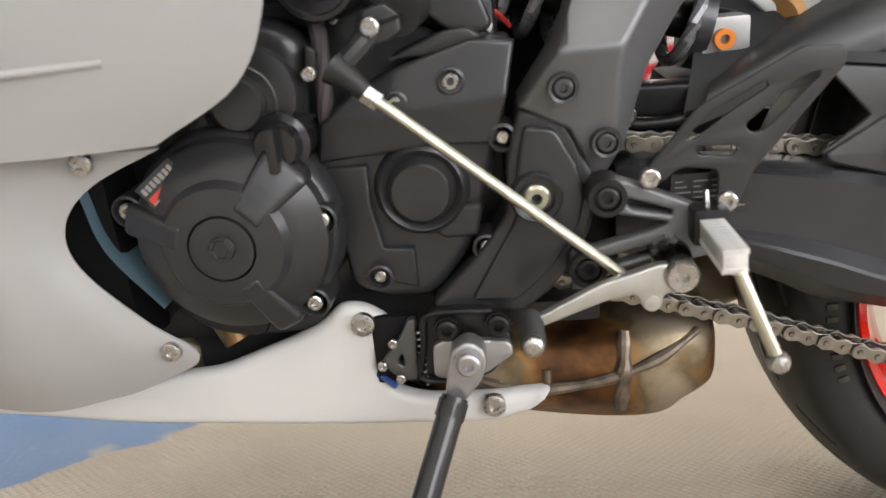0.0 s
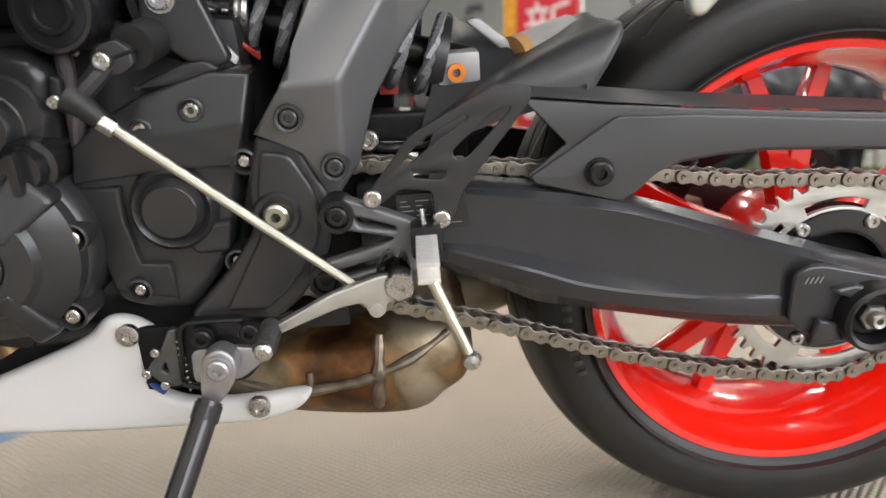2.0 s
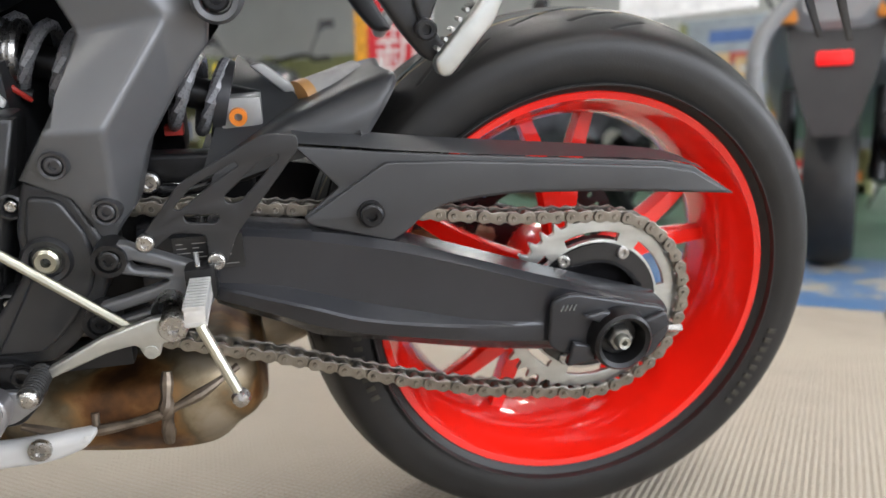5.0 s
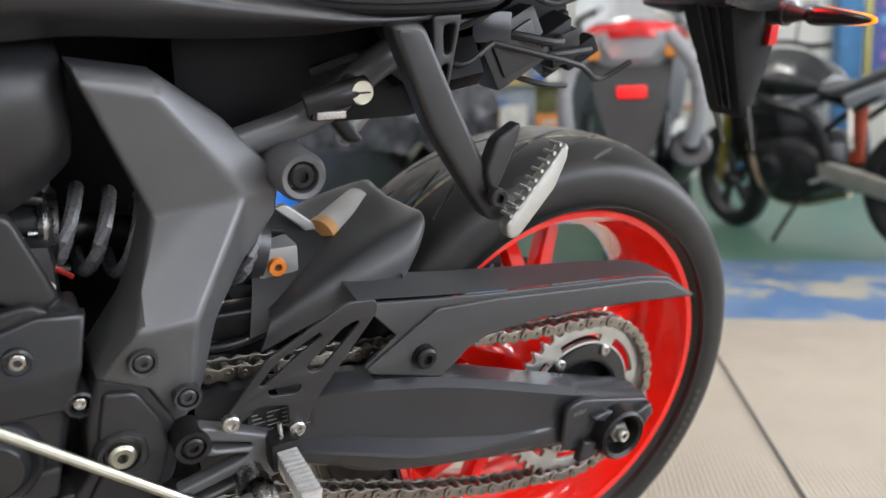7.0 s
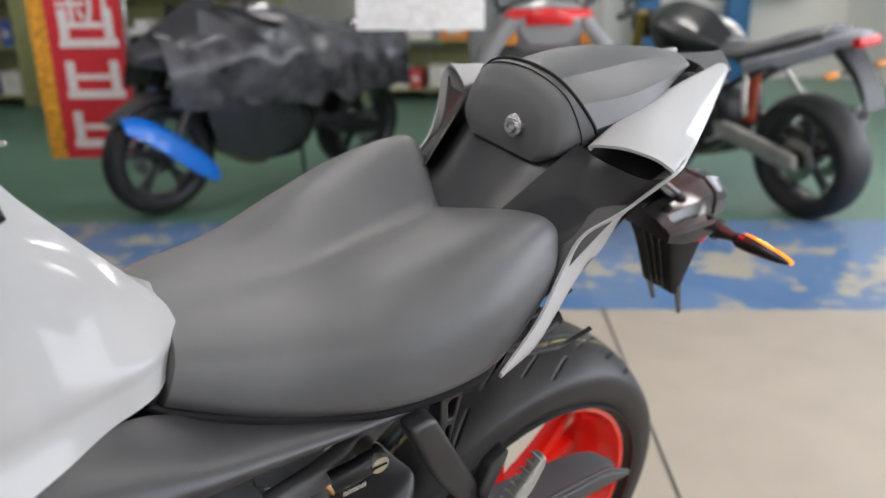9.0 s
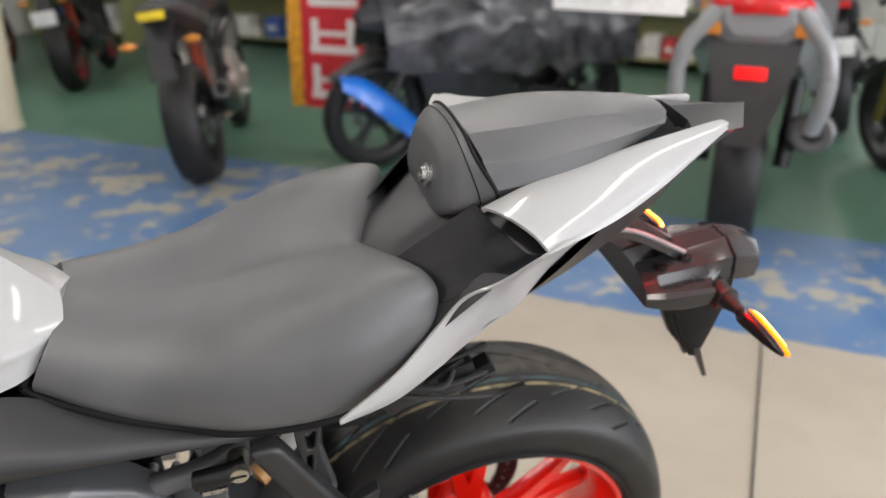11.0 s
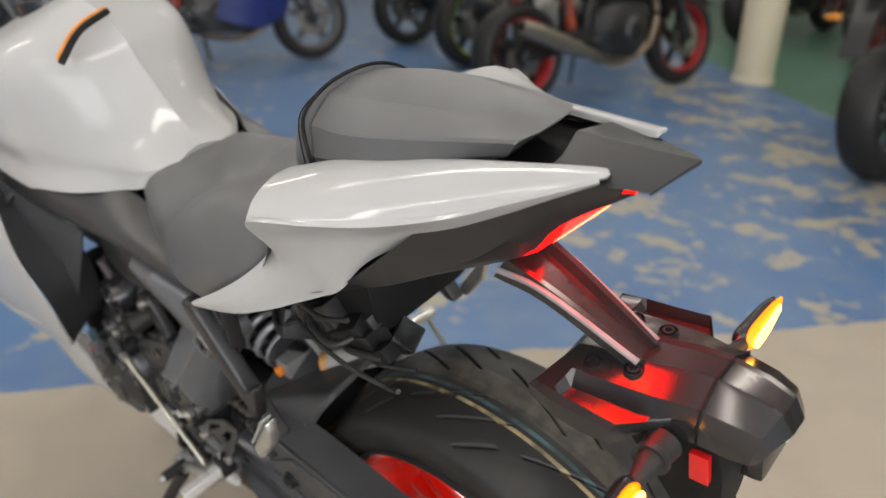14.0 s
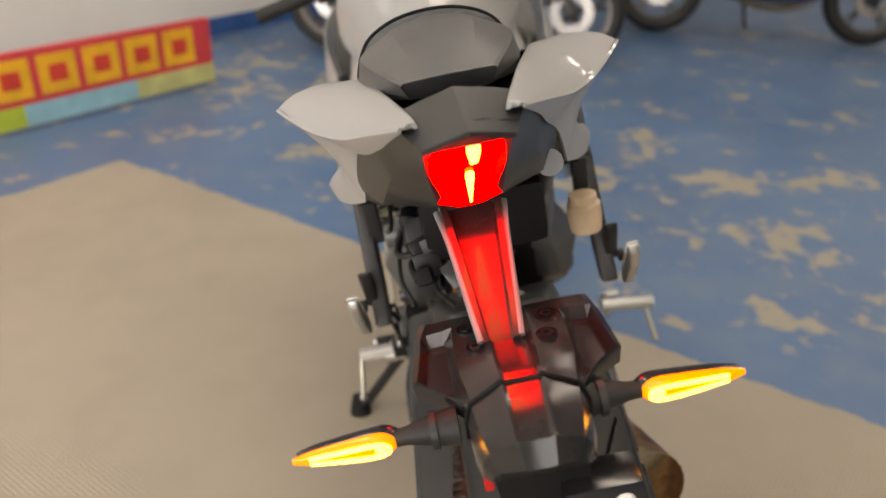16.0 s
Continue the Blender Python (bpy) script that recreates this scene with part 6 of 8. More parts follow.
for s in (-1, 1):
    yb, yt = s * 0.050 + Y, s * 0.188 + Y
    stalk = part("indicator", tube([(0.335, yb, 0.757), (0.335, s * 0.085 + Y, 0.757), (0.336, s * 0.108 + Y, 0.757)], 0.008, 3, 14, radii=[0.017, 0.013, 0.008, 0.007]), RUBBER, bike, "rear indicator on a black stalk")
    part("stalk_ring", tube([(0.335, s * 0.068 + Y, 0.757), (0.335, s * 0.074 + Y, 0.757)], 0.0165, 1, 18), BLACK, stalk)
    sec = []
    for f, w, h in ((0.0, 0.006, 0.006), (0.12, 0.012, 0.012), (0.4, 0.011, 0.011), (0.8, 0.008, 0.007), (1.0, 0.003, 0.003)):
        y = s * (0.100 + 0.088 * f) + Y
        sec.append([(0.336 + w * math.cos(a) * 0.8 - 0.003, y, 0.757 + h * math.sin(a)) for a in np.linspace(0, 2 * math.pi, 13)])
    part("indicator_shell", loft(sec, 3, 1, mirror=False, sharp=True), GLOSS_BLACK, stalk)
    sec = []
    for f, w, h in ((0.0, 0.004, 0.005), (0.12, 0.009, 0.0115), (0.4, 0.008, 0.0105), (0.8, 0.006, 0.007), (1.0, 0.002, 0.003)):
        y = s * (0.104 + 0.087 * f) + Y
        sec.append([(0.340 + w * math.cos(a) * 0.8, y, 0.757 + h * math.sin(a)) for a in np.linspace(0, 2 * math.pi, 13)])
    part("indicator_lens", loft(sec, 3, 1, mirror=False, sharp=True), AMBER, stalk, "lit amber indicator lens")
    loop = [(0.3440, 0.176, 0.0022), (0.3466, 0.145, 0.0048), (0.3474, 0.125, 0.0058), (0.3476, 0.113, 0.0045), (0.3480, 0.109, 0.0)]
    loop += [(x, y, -z) for x, y, z in loop[-2::-1]]
    part("bulb_strip", tube([(x, s * y + Y, 0.757 + z) for x, y, z in loop], 0.002, 3, 6), AMBERCORE, stalk)
    part("bulb", lathe([(0.0005, 0.0035), (0.003, 0.003), (0.0045, 0.0), (0.0045, -0.004)], (0.3475, s * 0.117 + Y, 0.757), "x", 14), AMBERCORE, stalk)

seated(built)
# white tail wings: a blade above a sharp crease, an undercut face below it that runs on into the arm under the seat
WING_Y = -0.013
inner = [(-0.047, -0.1134, 0.966), (0.005, -0.1015, 0.977), (0.068, -0.0870, 0.983), (0.134, -0.0715, 0.988), (0.190, -0.0590, 0.990), (0.245, -0.0470, 0.991)]
outer = [(-0.012, -0.1900, 0.960), (0.040, -0.1660, 0.957), (0.088, -0.1410, 0.955), (0.145, -0.1115, 0.961), (0.196, -0.0855, 0.974), (0.2505, -0.0574, 0.988)]
blade = []
for a, b_ in zip(inner, outer):
    a, b_ = Vector(a), Vector(b_)
    w = (a - b_).length
    up = Vector((0, -0.30, 0.95))
    blade.append([tuple(a - Vector((0, -0.002, 0.006))), tuple(a), tuple(a.lerp(b_, 0.35) + up * w * 0.10), tuple(a.lerp(b_, 0.72) + up * w * 0.10), tuple(a.lerp(b_, 0.93) + up * w * 0.035), tuple(b_)])
blade.append([tuple(Vector((0.2545, -0.0515, 0.9885)) + (Vector(p) - Vector(blade[-1][3])) * 0.35) for p in blade[-1]])
under = [
    [(0.2505, -0.0574, 0.988), (0.2500, -0.0570, 0.987), (0.2490, -0.0560, 0.986)],
    [(0.196, -0.0855, 0.974), (0.194, -0.0815, 0.969), (0.192, -0.0740, 0.962)],
    [(0.145, -0.1115, 0.961), (0.142, -0.1000, 0.950), (0.138, -0.0865, 0.937)],
    [(0.088, -0.1410, 0.955), (0.084, -0.1180, 0.936), (0.080, -0.1000, 0.914)],
    [(0.040, -0.1660, 0.957), (0.034, -0.1330, 0.927), (0.028, -0.1130, 0.884)],
    [(-0.012, -0.1900, 0.960), (-0.012, -0.1470, 0.912), (-0.010, -0.1220, 0.847)],
    [(-0.044, -0.1630, 0.915), (-0.042, -0.1440, 0.880), (-0.042, -0.1270, 0.831)],
    [(-0.074, -0.1440, 0.887), (-0.074, -0.1480, 0.855), (-0.074, -0.1380, 0.819)],
    [(-0.106, -0.1520, 0.860), (-0.106, -0.1570, 0.834), (-0.106, -0.1520, 0.808)],
    [(-0.150, -0.1720, 0.832), (-0.151, -0.1760, 0.815), (-0.152, -0.1720, 0.799)],
    [(-0.208, -0.1890, 0.804), (-0.208, -0.1890, 0.802), (-0.208, -0.1880, 0.799)]]
TAIL_Y = WING_Y
wl, wr = both("tail_wing", thick(loft(blade, 6, 5, mirror=False, cap=False), 0.003), WHITE, bike, "gloss white tail wing panel", sharp=50)
both("wing_arm", thick(loft(under, 6, 5, mirror=False, cap=False), 0.003), WHITE, wl, "white undercut face and arm running under the seat", sharp=50)
both("console_side", thick(loft([
    [(-0.140, -0.070, 0.868), (-0.122, -0.110, 0.858), (-0.098, -0.138, 0.842), (-0.092, -0.140, 0.828)],
    [(-0.128, -0.076, 0.893), (-0.108, -0.106, 0.886), (-0.088, -0.134, 0.879), (-0.078, -0.141, 0.866)],
    [(-0.088, -0.088, 0.930), (-0.070, -0.112, 0.918), (-0.050, -0.146, 0.908), (-0.042, -0.156, 0.903)],
    [(-0.050, -0.098, 0.962), (-0.040, -0.122, 0.952), (-0.026, -0.165, 0.946), (-0.014, -0.184, 0.951)]], 4, 4, mirror=False, cap=False), 0.002), GLOSS_CONSOLE, bike, "glossy black console side beside the wing")
# mudguard end: broad front shelf with sunk slots, waist at the stalks, rounded rear hood
MUD_Y = -0.0075
mud_rows = [
    [(0.177, 0.076, 0.773), (0.1775, 0.076, 0.7845), (0.180, 0.070, 0.7865), (0.182, 0.064, 0.787), (0.184, 0.053, 0.789), (0.186, 0.046, 0.7905), (0.190, 0.022, 0.792), (0.192, 0.017, 0.7935), (0.192, 0.014, 0.7915), (0.192, 0, 0.7915)],
    [(0.199, 0.080, 0.767), (0.200, 0.080, 0.783), (0.201, 0.074, 0.788), (0.2015, 0.070, 0.788), (0.203, 0.056, 0.790), (0.204, 0.047, 0.7925), (0.206, 0.023, 0.795), (0.207, 0.018, 0.7975), (0.207, 0.0145, 0.7945), (0.207, 0, 0.7945)],
    [(0.203, 0.081, 0.766), (0.204, 0.081, 0.783), (0.205, 0.075, 0.788), (0.207, 0.070, 0.777), (0.208, 0.056, 0.779), (0.208, 0.047, 0.793), (0.210, 0.023, 0.7955), (0.211, 0.018, 0.798), (0.211, 0.0145, 0.795), (0.211, 0, 0.795)],
    [(0.234, 0.083, 0.763), (0.236, 0.083, 0.783), (0.237, 0.077, 0.7875), (0.238, 0.073, 0.776), (0.239, 0.054, 0.778), (0.240, 0.047, 0.7945), (0.242, 0.023, 0.798), (0.243, 0.0175, 0.8015), (0.243, 0.014, 0.7985), (0.243, 0, 0.7985)],
    [(0.262, 0.083, 0.765), (0.266, 0.0845, 0.783), (0.267, 0.080, 0.7875), (0.268, 0.076, 0.776), (0.269, 0.053, 0.778), (0.270, 0.046, 0.796), (0.272, 0.023, 0.801), (0.273, 0.017, 0.805), (0.273, 0.0135, 0.802), (0.273, 0, 0.802)],
    [(0.277, 0.060, 0.766), (0.279, 0.062, 0.776), (0.280, 0.060, 0.780), (0.281, 0.057, 0.778), (0.282, 0.052, 0.780), (0.283, 0.045, 0.7965), (0.285, 0.022, 0.8035), (0.286, 0.0165, 0.8075), (0.286, 0.013, 0.8045), (0.286, 0, 0.8045)],
    [(0.295, 0.048, 0.764), (0.296, 0.048, 0.772), (0.297, 0.047, 0.777), (0.297, 0.0465, 0.780), (0.298, 0.0455, 0.784), (0.299, 0.042, 0.796), (0.301, 0.021, 0.806), (0.302, 0.016, 0.8095), (0.302, 0.0125, 0.8065), (0.302, 0, 0.8065)],
    [(0.315, 0.046, 0.764), (0.315, 0.046, 0.771), (0.315, 0.0455, 0.776), (0.316, 0.045, 0.780), (0.316, 0.044, 0.785), (0.316, 0.040, 0.796), (0.317, 0.020, 0.8075), (0.318, 0.0155, 0.811), (0.318, 0.012, 0.8085), (0.318, 0, 0.8085)],
    [(0.344, 0.044, 0.761), (0.344, 0.044, 0.768), (0.345, 0.0435, 0.773), (0.345, 0.043, 0.777), (0.346, 0.042, 0.781), (0.347, 0.037, 0.791), (0.350, 0.018, 0.801), (0.351, 0.014, 0.804), (0.351, 0.011, 0.802), (0.351, 0, 0.802)],
    [(0.358, 0.040, 0.759), (0.359, 0.040, 0.765), (0.360, 0.0395, 0.769), (0.361, 0.039, 0.773), (0.362, 0.038, 0.776), (0.364, 0.033, 0.784), (0.369, 0.016, 0.793), (0.370, 0.013, 0.7955), (0.370, 0.010, 0.794), (0.370, 0, 0.794)],
    [(0.362, 0.034, 0.757), (0.364, 0.034, 0.761), (0.366, 0.0335, 0.764), (0.367, 0.033, 0.766), (0.368, 0.032, 0.768), (0.371, 0.028, 0.772), (0.377, 0.014, 0.776), (0.378, 0.011, 0.777), (0.378, 0.009, 0.776), (0.378, 0, 0.776)]]
mud_fit = Matrix.Translation((0, MUD_Y, 0))
body = part("mudguard_end", moved(loft([[(x, -y, z) for x, y, z in r] for r in mud_rows], 1, 1, sharp=True), mud_fit), MUDGUARD, bike, "black mudguard end lit red by the tail lamp", sharp=24)
seam_half = [(0.318, -0.0468, 0.764), (0.318, -0.0468, 0.778), (0.319, -0.0445, 0.786), (0.320, -0.0405, 0.7965), (0.320, -0.0200, 0.8080), (0.320, -0.0150, 0.8112), (0.320, -0.012, 0.8088), (0.320, 0, 0.8088)]
part("seam", moved(tube(seam_half + [(x, -y, z) for x, y, z in seam_half[-2::-1]], 0.0014, 1, 6), mud_fit), DARK, body)
for x, y, z in ((0.2175, -0.0345, 0.7955), (0.2538, -0.0290, 0.7995), (0.2175, 0.0345, 0.7955), (0.2538, 0.0290, 0.7995)):
    sm = lathe([(0.0005, 0.0), (0.0028, 0.0), (0.0032, 0.0023), (0.0054, 0.0023), (0.0061, -0.001), (0.0074, -0.001), (0.0079, 0.0014), (0.0088, 0.0014), (0.0091, -0.004)], (x, y + MUD_Y, z), "z", 20)
    part("body_screw", sm, GLOSS_BLACK, body)
# pillion pegs, helmet lock, right-hand things
TAIL_Y = 0.0
hang, hang_r = both("pillion_hanger", plate([(-0.296, 0.765), (-0.266, 0.767), (-0.232, 0.700), (-0.188, 0.620), (-0.168, 0.590), (-0.192, 0.588), (-0.212, 0.612), (-0.258, 0.680)], -0.176, -0.152, r=0.010, bevel=0.006, steps=3), BLACK, bike, "black pillion peg hanger")
for h_, s in ((hang, -1), (hang_r, 1)):
    m = Matrix.Identity(4) if s < 0 else Matrix.Diagonal((1, -1, 1, 1))
    part("hanger_strut", moved(plate([(-0.250, 0.770), (-0.222, 0.772), (-0.236, 0.690), (-0.246, 0.700)], -0.160, -0.140, [[(-0.240, 0.762), (-0.228, 0.764), (-0.232, 0.740), (-0.238, 0.738)], [(-0.240, 0.730), (-0.234, 0.731), (-0.237, 0.706), (-0.2405, 0.710)]], r=0.004, bevel=0.002), m), BLACK, h_)
    part("pillion_peg", moved(plate([(-0.192, 0.592), (-0.150, 0.640), (-0.130, 0.664), (-0.128, 0.650), (-0.140, 0.622), (-0.178, 0.579), (-0.188, 0.580)], -0.199, -0.183, r=0.005, bevel=0.004), m), ALLOY, h_, "folded silver pillion peg")
    for k in range(9):
        c = Vector((-0.185, -0.192, 0.600)).lerp(Vector((-0.136, -0.192, 0.660)), k / 8)
        part("peg_tooth", moved(tube([c + Vector((-0.003, -0.007, 0.002)), c + Vector((-0.003, 0.008, 0.002))], 0.0018, 1, 6), m), ALLOY, h_)
    part("peg_rubber", moved(plate([(-0.205, 0.640), (-0.195, 0.668), (-0.170, 0.682), (-0.172, 0.668), (-0.196, 0.612)], -0.182, -0.165, r=0.006, bevel=0.003), m), BLACK, h_)
    bo = bolt("peg_bolt", (-0.196, -0.186, 0.617), 0.009, h_, DARKSTEEL)
    if s > 0:
        bo.data.transform(Matrix.Diagonal((1, -1, 1, 1)))
hl = part("helmet_lock", tube([(-0.352, -0.135, 0.700), (-0.325, -0.14, 0.707), (-0.300, -0.138, 0.712)], 0.011, 3, 12), DARKSTEEL, bike, "helmet lock under the seat")
part("lock_face", lathe([(0.0005, -0.150), (0.0095, -0.150), (0.0105, -0.147), (0.011, -0.12)], (-0.308, 0, 0.710), "y", 24), ZINC, hl, "brass-coloured key lock face")
part("lock_slot", block(-0.3145, -0.3015, -0.1512, -0.150, 0.7093, 0.7107, 0), DARK, hl, smooth=False)
part("lock_bracket", block(-0.350, -0.326, -0.146, -0.130, 0.688, 0.706, 0.004), DARKSTEEL, hl)
part("lock_clip", block(-0.347, -0.322, -0.1485, -0.145, 0.690, 0.696, 0.001), STEEL, hl)
# added black blocks fill the hollows under seat and tail with painted shade
part("under_tray", block(-0.44, -0.20, -0.065, 0.085, 0.665, 0.800, 0.02), DARK, bike, "black block standing in for shade under the seat")
part("rear_inner", block(-0.24, -0.04, -0.075, 0.075, 0.735, 0.815, 0.02), DARK, bike, "black block standing in for shade under the tail")
part("fuse_box", block(-0.155, -0.085, -0.098, -0.060, 0.705, 0.762, 0.006, pose(-0.12, 0, 0.73) @ Matrix.Rotation(radians(-28), 4, "Y") @ pose(0.12, 0, -0.73)), BLACK, bike, "black fuse box below the tail")
part("fuse_lid", block(-0.145, -0.095, -0.1015, -0.0975, 0.715, 0.752, 0.003, pose(-0.12, 0, 0.73) @ Matrix.Rotation(radians(-28), 4, "Y") @ pose(0.12, 0, -0.73)), CONSOLE, bike)
rng = random.Random(3)
for k in range(14):
    x, y, z = rng.uniform(-0.30, -0.03), rng.uniform(-0.10, -0.04), rng.uniform(0.695, 0.775)
    w, h = rng.uniform(0.010, 0.028), rng.uniform(0.008, 0.020)
    part("connector", block(-w, w, -h, h, -h, h, 0.003, pose(x, y, z, rng.uniform(-30, 30), rng.uniform(-50, 10), rng.uniform(-20, 20))), rng.choice((BLACK, GLOSS_BLACK, DARK, BLACK, DARKSTEEL)), bike)
for k in range(13):
    x, y, z = rng.uniform(-0.34, -0.10), rng.uniform(-0.105, -0.05), rng.uniform(0.70, 0.77)
    pts_ = [(x, y, z)]
    for q in range(4):
        x, y, z = x + rng.uniform(0.02, 0.06), max(-0.112, min(-0.03, y + rng.uniform(-0.03, 0.03))), max(0.685, z + rng.uniform(-0.022, 0.026))
        pts_.append((x, y, z))
    part("cable", tube(pts_, rng.choice((0.0022, 0.003, 0.0042)), 5, 8), rng.choice((RUBBER, RUBBER, BLACK, DARK)), bike)
part("brake_reservoir", lathe([(0.0005, 0.675), (0.021, 0.676), (0.023, 0.69), (0.023, 0.715), (0.019, 0.718), (0.019, 0.728), (0.0005, 0.729)], (-0.179, 0.140, 0), "z", 28), mat("cloudy_reservoir", (0.55, 0.42, 0.28), 0.35), bike, "cloudy brake fluid reservoir with a black lid")
part("right_peg", tube([(-0.386, 0.186, 0.424), (-0.384, 0.276, 0.414)], 0.011, 1, 12), ALLOY, bike, "silver rider's peg")
part("right_feeler", tube([(-0.384, 0.262, 0.408), (-0.366, 0.272, 0.345)], 0.0045, 1, 10), ZINC, bike, "thin feeler bolt under the right peg")
part("brake_pedal", tube([(-0.42, 0.20, 0.385), (-0.48, 0.215, 0.37), (-0.54, 0.22, 0.35), (-0.545, 0.25, 0.35)], 0.007, 4, 10), ALLOY, bike, "silver brake pedal")
part("right_frame_spar", moved(spar.data.copy(), Matrix.Diagonal((1, -1, 1, 1))), FRAME, bike, "dark grey painted alloy frame spar")
part("clutch_cover", lathe([(0.085, 0.10), (0.083, 0.15), (0.06, 0.185), (0.0005, 0.19)], (-0.68, 0, 0.42), "y", 48), ENGINE, eng)
# clip-on bar and front indicator
bar = part("handlebar", tube([(-0.98, -0.16, 0.985), (-0.97, -0.25, 0.975), (-0.95, -0.37, 0.955)], 0.016, 3, 14), RUBBER, bike, "black clip-on handlebar with rubber grip")
part("switch_block", block(-1.0, -0.95, -0.235, -0.185, 0.955, 1.005, 0.008), GLOSS_BLACK, bar)
part("clutch_lever", tube([(-1.02, -0.20, 0.98), (-1.04, -0.28, 0.97), (-1.02, -0.38, 0.95)], 0.007, 4, 10), ALLOY, bar)
fi = part("front_indicator", tube([(-1.13, -0.262, 0.70), (-1.14, -0.305, 0.698)], 0.008, 1, 10), RUBBER, bike, "front indicator on a short stalk")
part("indicator_lens", tube([(-1.14, -0.300, 0.698), (-1.145, -0.34, 0.696), (-1.15, -0.39, 0.694)], 0.011, 3, 12, radii=[0.008, 0.013, 0.004]), mat("dark_amber_lens", (0.12, 0.045, 0.012), 0.2), fi, "unlit smoky amber lens")
part("console_seam", tube([(-0.104, -0.058, 0.8815), (-0.070, -0.064, 0.9095), (-0.040, -0.072, 0.936), (-0.014, -0.079, 0.9525)], 0.0014, 4, 6), DARK, bike)
# liner that closes the side fairing's rear edge towards the engine
part("cowl_liner", thick(loft([
    [(-0.793, -0.216, 0.518), (-0.726, -0.223, 0.556), (-0.697, -0.230, 0.604), (-0.689, -0.233, 0.657), (-0.732, -0.232, 0.735), (-0.790, -0.209, 0.828)],
    [(-0.830, -0.180, 0.518), (-0.765, -0.184, 0.556), (-0.735, -0.186, 0.604), (-0.728, -0.188, 0.660), (-0.770, -0.188, 0.738), (-0.825, -0.180, 0.828)],
    [(-0.860, -0.135, 0.518), (-0.795, -0.135, 0.556), (-0.765, -0.135, 0.604), (-0.755, -0.135, 0.665), (-0.795, -0.135, 0.742), (-0.850, -0.135, 0.828)]], 4, 5, mirror=False, cap=False), 0.003), GUARDPAINT, bike, "dark grey liner behind the side fairing")
# inner cowl between tank and side fairing
TAIL_Y = 0.0
both("inner_cowl", thick(loft([
    [(-0.775, -0.199, 0.800), (-0.790, -0.150, 0.822), (-0.800, -0.090, 0.836)],
    [(-0.960, -0.222, 0.850), (-0.960, -0.165, 0.862), (-0.960, -0.090, 0.872)],
    [(-1.120, -0.213, 0.875), (-1.120, -0.150, 0.888), (-1.120, -0.070, 0.900)],
    [(-1.290, -0.150, 0.897), (-1.290, -0.100, 0.905), (-1.290, -0.040, 0.912)]], 5, 4, mirror=False, cap=False), 0.003), BLACK, bike, "black inner cowl beside the tank")
both("knee_filler", thick(loft([
    [(-0.740, -0.196, 0.640), (-0.730, -0.165, 0.720), (-0.740, -0.150, 0.790)],
    [(-0.840, -0.212, 0.640), (-0.830, -0.190, 0.740), (-0.830, -0.165, 0.830)],
    [(-0.980, -0.228, 0.660), (-0.980, -0.205, 0.780), (-0.980, -0.175, 0.858)]], 4, 4, mirror=False, cap=False), 0.003), BLACK, bike, "black panel inside the fairing")


# ---- other machines in the shop, set back and out of focus ----
CACHE = {}


def paint_of(name, colour, rough=0.35, metal=0.0, coat=0.0):
    key = (name, tuple(colour), rough, metal)
    if key not in CACHE:
        CACHE[key] = mat(name, colour, rough, metal, scale=10, vary=0.15, bump=0.05, coat=coat)
    return CACHE[key]


